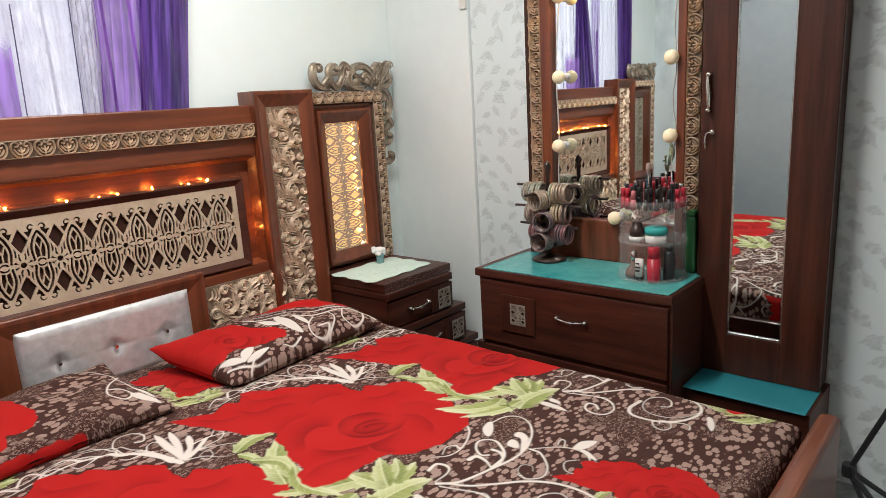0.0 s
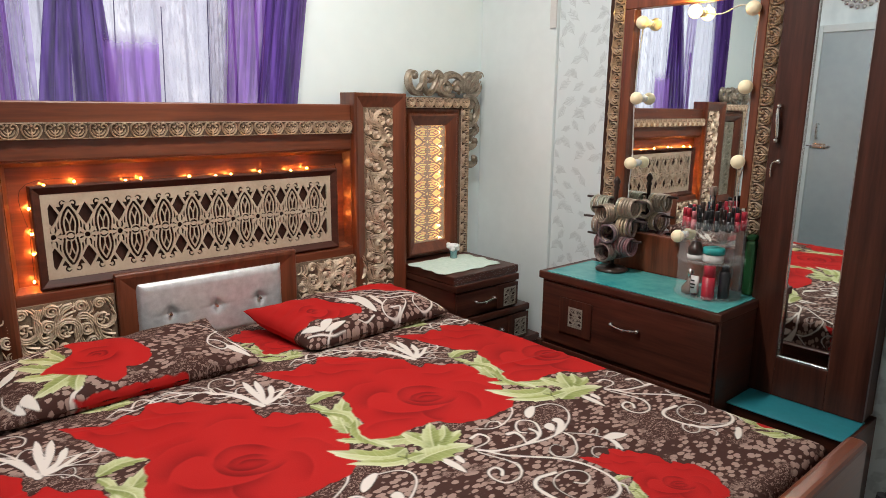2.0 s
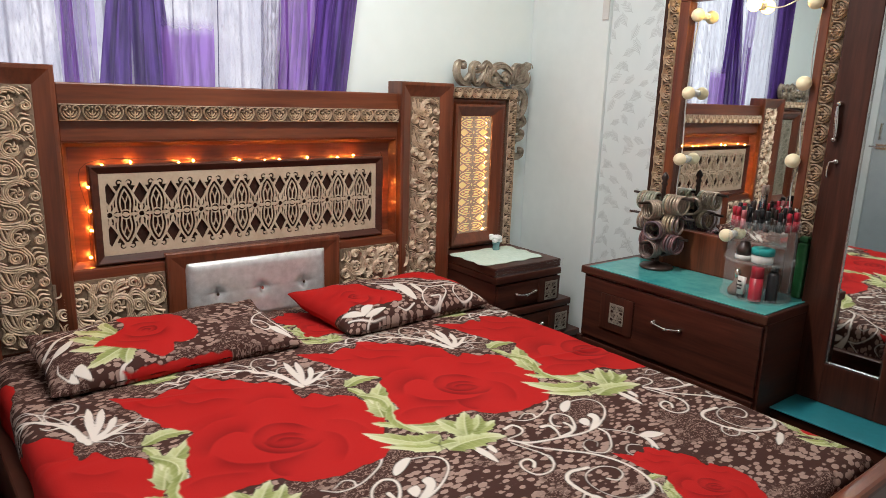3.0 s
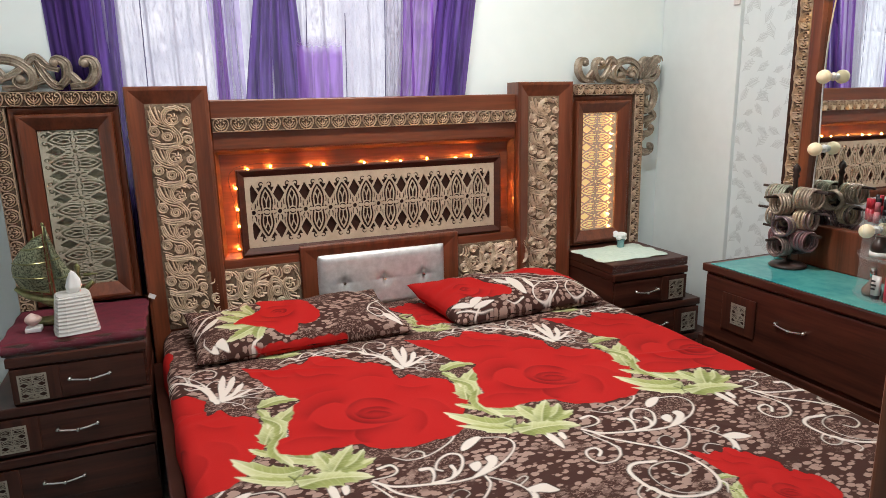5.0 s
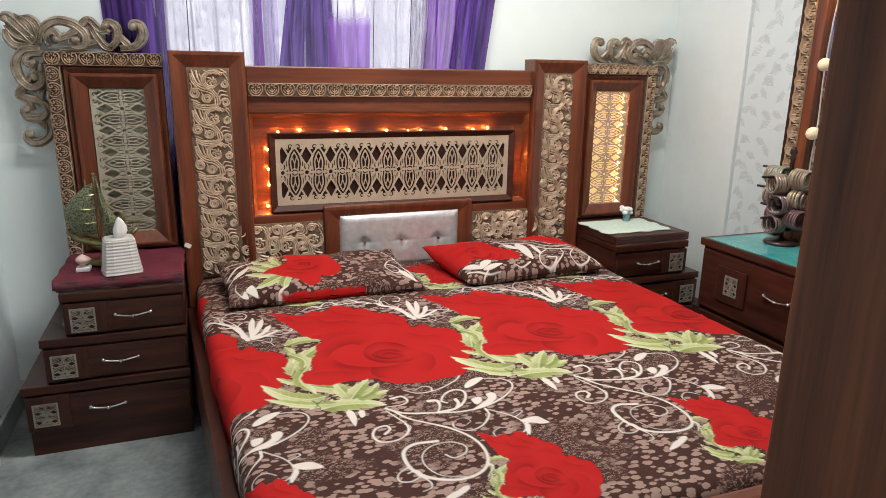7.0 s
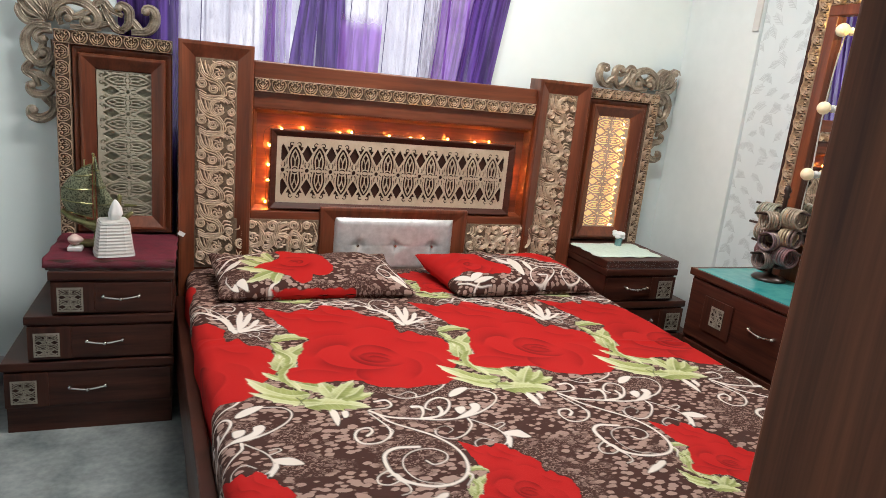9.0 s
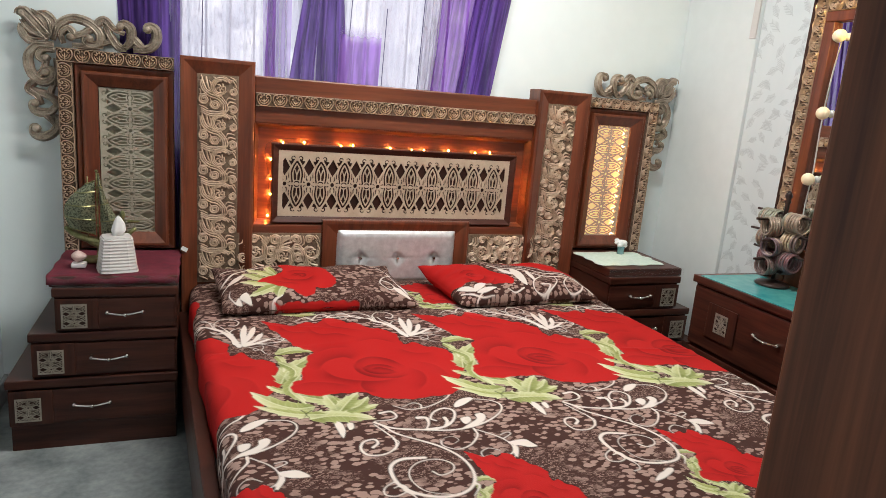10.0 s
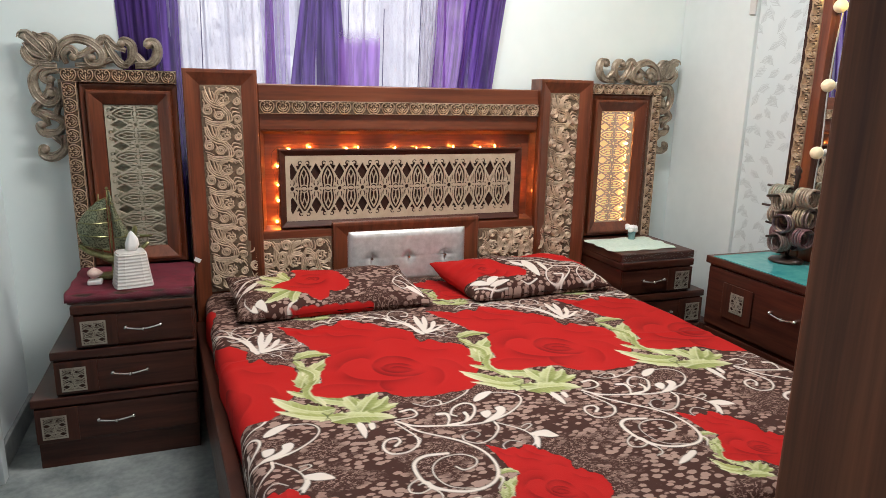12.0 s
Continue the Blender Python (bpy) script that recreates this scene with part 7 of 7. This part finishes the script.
for lo, hi, bulge, name in ((((-0.008, 0.115), (-0.098, 0.135)), ((-0.006, 0.325), (-0.040, 0.310)), -0.045, "mainsail"), (((0.012, 0.10), (0.112, 0.118)), ((0.004, 0.355), (0.010, 0.350)), -0.018, "jib")):
    n = 16
    P = np.zeros((n, n, 3))
    for i, t in enumerate(np.linspace(0, 1, n)):
        for j, s in enumerate(np.linspace(0, 1, n)):
            x = (lo[0][0] * (1 - s) + lo[1][0] * s) * (1 - t) + (hi[0][0] * (1 - s) + hi[1][0] * s) * t + (bulge * s * math.sin(math.pi * t))
            z = (lo[0][1] * (1 - s) + lo[1][1] * s) * (1 - t) + (hi[0][1] * (1 - s) + hi[1][1] * s) * t
            P[i, j] = (-1.31 + x, -0.205 - 0.2 * x - 0.03 * math.sin(math.pi * s) * math.sin(math.pi * t), 0.68 + z)
    sail = mesh_part(name, grid_mesh(name, P, P[..., [0, 2]], None), varied("pierced_sail", (0.05, 0.06, 0.035), (0.26, 0.28, 0.18), (170, 170, 170), (0.35, 0.5), metal=0.5, lo=0.42, hi=0.55), ship, "pierced brass sail")
    for i in (0, 4, 8, 12, n - 1):
        bits = []
        for p, q in zip(P[i], P[i][1:]):
            p, q = Vector(p), Vector(q)
            if (q - p).length > 1e-5:
                g = lathe(((0.0028, 0.0), (0.0028, (q - p).length)), (0, 0, 0), 5)
                g.transform(Matrix.Translation(p) @ (q - p).to_track_quat("Z", "Y").to_matrix().to_4x4())
                bits.append(g)
        part("rib", join(*bits), BRASS, sail)
part("bow_finial", lathe(((0.004, 0.0), (0.009, 0.02), (0.006, 0.045), (0.010, 0.058), (0.008, 0.070), (0.001, 0.078)), (-1.222, -0.205, 0.815), 12), BRASS, ship, "", True)
part("bowsprit", lathe(((0.007, 0.0), (0.005, 0.03), (0.002, 0.045)), (-1.205, -0.205, 0.848), 8, "x"), BRASS, ship)
shell = thing("shell_ornament", (-1.375, -0.27, 0.68), "small pink and white shell ornament on the maroon cloth", "ornament")
PINK = varied("pink_shell", (0.55, 0.34, 0.30), (0.75, 0.60, 0.55), (40, 40, 40), (0.3, 0.5))
part("base", box(-1.395, -1.345, -0.295, -0.25, 0.6825, 0.700, 0.004), TISSUE, shell)
bm = lathe([(0.026 * math.sin(math.pi * q / 8) + 0.001, 0.048 * q / 8) for q in range(9)], (0, 0, 0), 12)
for v in bm.verts:
    v.co.x *= 1 + 0.18 * math.sin(40 * v.co.z + 3 * math.atan2(v.co.y, v.co.x))
    v.co += Vector((-1.372, -0.272, 0.7005))
part("shell", bm, PINK, shell, "", True)
bm = box(-1.012, -0.985, -0.05, -0.047, 0.690, 0.708, 0.0006)
bm.transform(Matrix.Translation((-1.0, 0, 0.7)) @ Matrix.Rotation(0.5, 4, "Y") @ Matrix.Translation((1.0, 0, -0.7)))
tagged(part("paper_tag", bm, TISSUE), "small white paper tag at the bedside cabinet's edge", "paper tag")

pot = thing("flower_pot", (1.205, -0.09, 0.68), "little teal glass pot holding a white flower", "flower pot")
part("pot", lathe(((0.018, 0.0), (0.019, 0.004), (0.017, 0.02), (0.021, 0.040), (0.018, 0.042)), (1.205, -0.09, 0.6805), 18), varied("teal_pot", (0.10, 0.22, 0.23), (0.20, 0.34, 0.34), (30, 30, 30), (0.15, 0.3)), pot, "", True)
rr = random.Random(2)
bl = []
for k in range(16):
    a, q = rr.uniform(0, 6.28), rr.uniform(0.0, 0.024)
    c = (1.205 + q * math.cos(a) - 0.004, -0.09 + q * math.sin(a), 0.738 + rr.uniform(-0.012, 0.014))
    bl.append(lathe([(0.014 * math.sin(math.pi * j / 6) + 0.0004, -0.011 * math.cos(math.pi * j / 6)) for j in range(7)], c, 9))
part("bloom", join(*bl), TISSUE, pot, "white cloth flower", True)


# ---- things on the dressing table ----
TZ = 0.740
stand = thing("bangle_stand", (1.420, -0.905, TZ), "dark brown tiered bangle stand with turned finial", "bangle stand")
SX, SY = 1.420, -0.905
part("base", lathe(((0.068, 0.0), (0.072, 0.006), (0.064, 0.014), (0.020, 0.022), (0.010, 0.030)), (SX, SY, TZ + 0.0005), 28), UMBER, stand, "", True)
part("pole", lathe(((0.009, 0.029), (0.009, 0.36), (0.014, 0.37), (0.009, 0.38), (0.016, 0.395), (0.010, 0.41), (0.001, 0.42)), (SX, SY, TZ), 16), UMBER, stand, "turned pole with finial", True)
tones = ((0.62, 0.48, 0.33), (0.46, 0.36, 0.28), (0.30, 0.21, 0.19), (0.24, 0.17, 0.19), (0.42, 0.42, 0.33), (0.28, 0.14, 0.15))
bangle_mats = [varied("bangle_tone", tuple(c * 0.55 for c in t), t, (140, 140, 140), (0.25, 0.45), metal=0.35) for t in tones]


def torus_mesh(R, q, width):
    me = bpy.data.meshes.new("bangle")
    v, f = [], []
    for i in range(22):
        a = 2 * math.pi * i / 22
        for j in range(6):
            b2 = 2 * math.pi * j / 6
            rr2 = R + q * math.cos(b2)
            v.append((width * math.sin(b2), rr2 * math.cos(a), rr2 * math.sin(a)))
    for i in range(22):
        for j in range(6):
            f.append((i * 6 + j, ((i + 1) % 22) * 6 + j, ((i + 1) % 22) * 6 + (j + 1) % 6, i * 6 + (j + 1) % 6))
    me.from_pydata(v, [], f)
    me.polygons.foreach_set("use_smooth", [True] * len(f))
    return me


bangle_mesh = [torus_mesh(0.0385, 0.0040, 0.0056) for _ in tones]
for me, mt in zip(bangle_mesh, bangle_mats):
    me.materials.append(mt)
rr = random.Random(5)
arms = ((0.318, 0, (0, 1, 4)), (0.232, 8, (1, 2, 0)), (0.150, -6, (2, 3, 5)), (0.290, 75, (0, 1)), (0.205, 100, (1, 3)), (0.120, 88, (3, 2)))
for z, turn, tone in arms:
    rod_m = pose(SX, SY, TZ + z, 0, 0, turn + 90)
    reach = 0.150 if abs(turn) < 20 else 0.125
    bm = lathe(((0.0055, -reach), (0.0055, reach)), (0, 0, 0), 8, "x")
    bm.transform(rod_m)
    part("arm", bm, UMBER, stand)
    for side in (-1, 1):
        n = rr.randint(5, 7) if abs(turn) < 20 else 5
        col = rr.choice(tone)
        for k in range(n):
            ob = new("bangle", bangle_mesh[col if rr.random() < 0.7 else rr.choice(tone)])
            ob.matrix_basis = rod_m @ pose(side * (0.026 + 0.0122 * k), 0, -0.030, rr.uniform(-3, 3), 0, rr.uniform(-5, 5))
            tagged(ob, "glittering bangle threaded on the dark bangle stand", "bangle", "bangles on the stand")

ACRYL, at2, ab = material("clear_acrylic", (0.82, 0.84, 0.84), 0.08)
ab.inputs["Alpha"].default_value = 0.085
OX, OY, OR = 1.375, -1.378, 0.125
org = thing("cosmetic_organizer", (OX, OY, TZ), "round clear acrylic make-up organizer with three tiers", "organizer")


def pie_tray(z0, rim, rad=OR):
    return lathe(((rad - 0.012, z0), (rad, z0), (rad, z0 + rim), (rad - 0.003, z0 + rim), (rad - 0.003, z0 + 0.004), (0.001, z0 + 0.004)), (OX, OY, 0), 36)


for z0, rim in ((TZ + 0.001, 0.018), (TZ + 0.140, 0.012), (TZ + 0.262, 0.036)):
    part("tray", pie_tray(z0, rim), ACRYL, org, "", True)
for a in (25, 115, 205, 295):
    c, s = math.cos(radians(a)), math.sin(radians(a))
    bm = box(0.0, OR - 0.008, -0.0012, 0.0012, TZ + 0.006, TZ + 0.258, 0)
    bm.transform(Matrix.Translation((OX, OY, 0)) @ Matrix.Rotation(radians(a), 4, "Z"))
    part("divider", bm, ACRYL, org)


def at_organizer(deg, rad):
    return OX + rad * math.cos(radians(deg)), OY + rad * math.sin(radians(deg))


def simple_tone(name, c, rough=0.35):
    return varied(name, tuple(v * 0.8 for v in c), c, (30, 30, 30), (rough, rough + 0.12))


REDP, PINKP, TEALP, GREENP = simple_tone("red_plastic", (0.45, 0.02, 0.04)), simple_tone("rose_plastic", (0.55, 0.16, 0.18)), simple_tone("teal_lid", (0.03, 0.40, 0.38)), simple_tone("green_plastic", (0.02, 0.13, 0.04))
rr = random.Random(11)
k = 0
for rad, n in ((0.106, 17), (0.078, 11), (0.042, 6)):
    for i in range(n):
        deg = 360 * i / n + rr.uniform(-5, 5)
        x, y = at_organizer(deg, rad)
        hgt = rr.uniform(0.066, 0.078) if rad > 0.08 else rr.uniform(0.075, 0.095)
        mt = (REDP, REDP, PINKP, BLACK, BLACK, BLACK)[k % 6] if rad > 0.08 else rr.choice((REDP, BLACK, PINKP, BLACK, UMBER))
        k += 1
        s = thing("lipstick", (x, y, TZ + 0.267), "slim lipstick tube standing in the organizer's top tray", "lipstick", "lipsticks in the organizer")
        q = 0.0095 if rad > 0.08 else 0.0075
        part("tube", lathe(((q, 0.0), (q, hgt * 0.55)), (x, y, TZ + 0.2665), 10), mt, s, "", True)
        part("cap", lathe(((q * 0.9, hgt * 0.552), (q * 0.92, hgt - 0.002), (q * 0.7, hgt)), (x, y, TZ + 0.2665), 10), rr.choice((mt, mt, mt, CHROME)) if rad > 0.08 else mt, s, "", True)
for i, deg in enumerate((40, 75, 100, 150)):
    x, y = at_organizer(deg, 0.02)
    br = thing("make_up_brush", (x, y, TZ + 0.267), "thin make-up brush standing among the lipsticks", "brush", "make-up brushes")
    part("handle", lathe(((0.003, 0.0), (0.0035, 0.11), (0.0045, 0.12)), (x, y, TZ + 0.2665), 8), (BLACK, CHROME, simple_tone("blue_handle", (0.03, 0.12, 0.2)), CHROME)[i], br)
    part("bristles", lathe(((0.0045, 0.1205), (0.008, 0.138), (0.006, 0.152), (0.001, 0.157)), (x, y, TZ + 0.2665), 8), simple_tone("bristle", (0.30, 0.22, 0.18), 0.8), br)


def bottle(name, deg, rad, prof, mat, label, cat, z, cap=None, capmat=None):
    x, y = at_organizer(deg, rad)
    o = thing(name, (x, y, z), label, cat)
    part("body", lathe(prof, (x, y, z + 0.0005), 20), mat, o, "", True)
    if cap:
        part("cap", lathe(cap, (x, y, z + 0.001), 20), capmat, o, "", True)


Z1, Z2 = TZ + 0.0055, TZ + 0.1445
bottle("lotion_bottle", 207, 0.088, ((0.021, 0), (0.023, 0.003), (0.023, 0.086)), REDP, "red lotion bottle in the organizer's lower tier", "bottle", Z1, ((0.0215, 0.0865), (0.0215, 0.125), (0.018, 0.128)), REDP)
bottle("spray_bottle", 245, 0.088, ((0.019, 0), (0.020, 0.003), (0.020, 0.100), (0.012, 0.110)), BLACK, "slim black spray bottle in the organizer's lower tier", "bottle", Z1, ((0.0125, 0.1105), (0.0125, 0.128)), BLACK)
bottle("perfume_bottle", 135, 0.070, ((0.027, 0), (0.030, 0.004), (0.030, 0.020), (0.012, 0.045), (0.008, 0.060)), simple_tone("smoky_glass", (0.20, 0.15, 0.13), 0.1), "flared smoky glass perfume bottle with silver neck", "bottle", Z1, ((0.0085, 0.0605), (0.011, 0.078), (0.011, 0.092), (0.004, 0.096)), CHROME)
bottle("cream_jar", 215, 0.062, ((0.036, 0), (0.038, 0.004), (0.038, 0.030)), WHITE_P, "white cream jar with a teal lid", "jar", Z2, ((0.040, 0.0305), (0.040, 0.050), (0.036, 0.054)), TEALP)
bottle("compact", 150, 0.066, ((0.030, 0), (0.030, 0.018)), WHITE_P, "round white compact under a dark jar", "jar", Z2)
bottle("dark_jar", 150, 0.066, ((0.027, 0), (0.028, 0.022), (0.024, 0.028), (0.016, 0.050)), UMBER, "small dark glass jar stacked on a compact", "jar", Z2 + 0.019)
x, y = at_organizer(172, 0.085)
tube = thing("cream_tube", (x, y, Z1), "white and black printed cream tube standing on its cap", "tube")
bm = lathe(((0.013, 0), (0.014, 0.014)), (x, y, Z1 + 0.0005), 14)
part("cap", bm, BLACK, tube, "", True)
bm = lathe(((0.014, 0.0145), (0.016, 0.05), (0.017, 0.080)), (0, 0, 0), 14)
for v in bm.verts:
    v.co.x *= 1 - 0.8 * max(0, (v.co.z - 0.02) / 0.06)
    v.co += Vector((x, y, Z1 + 0.0005))
part("tube_body", bm, WHITE_P, tube, "", True)
for q, wd2 in ((0.035, 0.008), (0.048, 0.010), (0.062, 0.007)):
    part("print_bar", box(x - 0.0165, x - 0.0150, y - wd2, y + wd2, Z1 + q, Z1 + q + 0.006, 0), BLACK, tube)
gb = thing("green_bottle", (1.497, -1.478, TZ), "tall dark green plastic bottle behind the organizer", "bottle")
part("body", box(1.479, 1.515, -1.497, -1.459, TZ + 0.0005, TZ + 0.215, 0.010, 3), GREENP, gb)
part("cap", box(1.481, 1.513, -1.495, -1.461, TZ + 0.2155, TZ + 0.238, 0.006, 2), GREENP, gb)
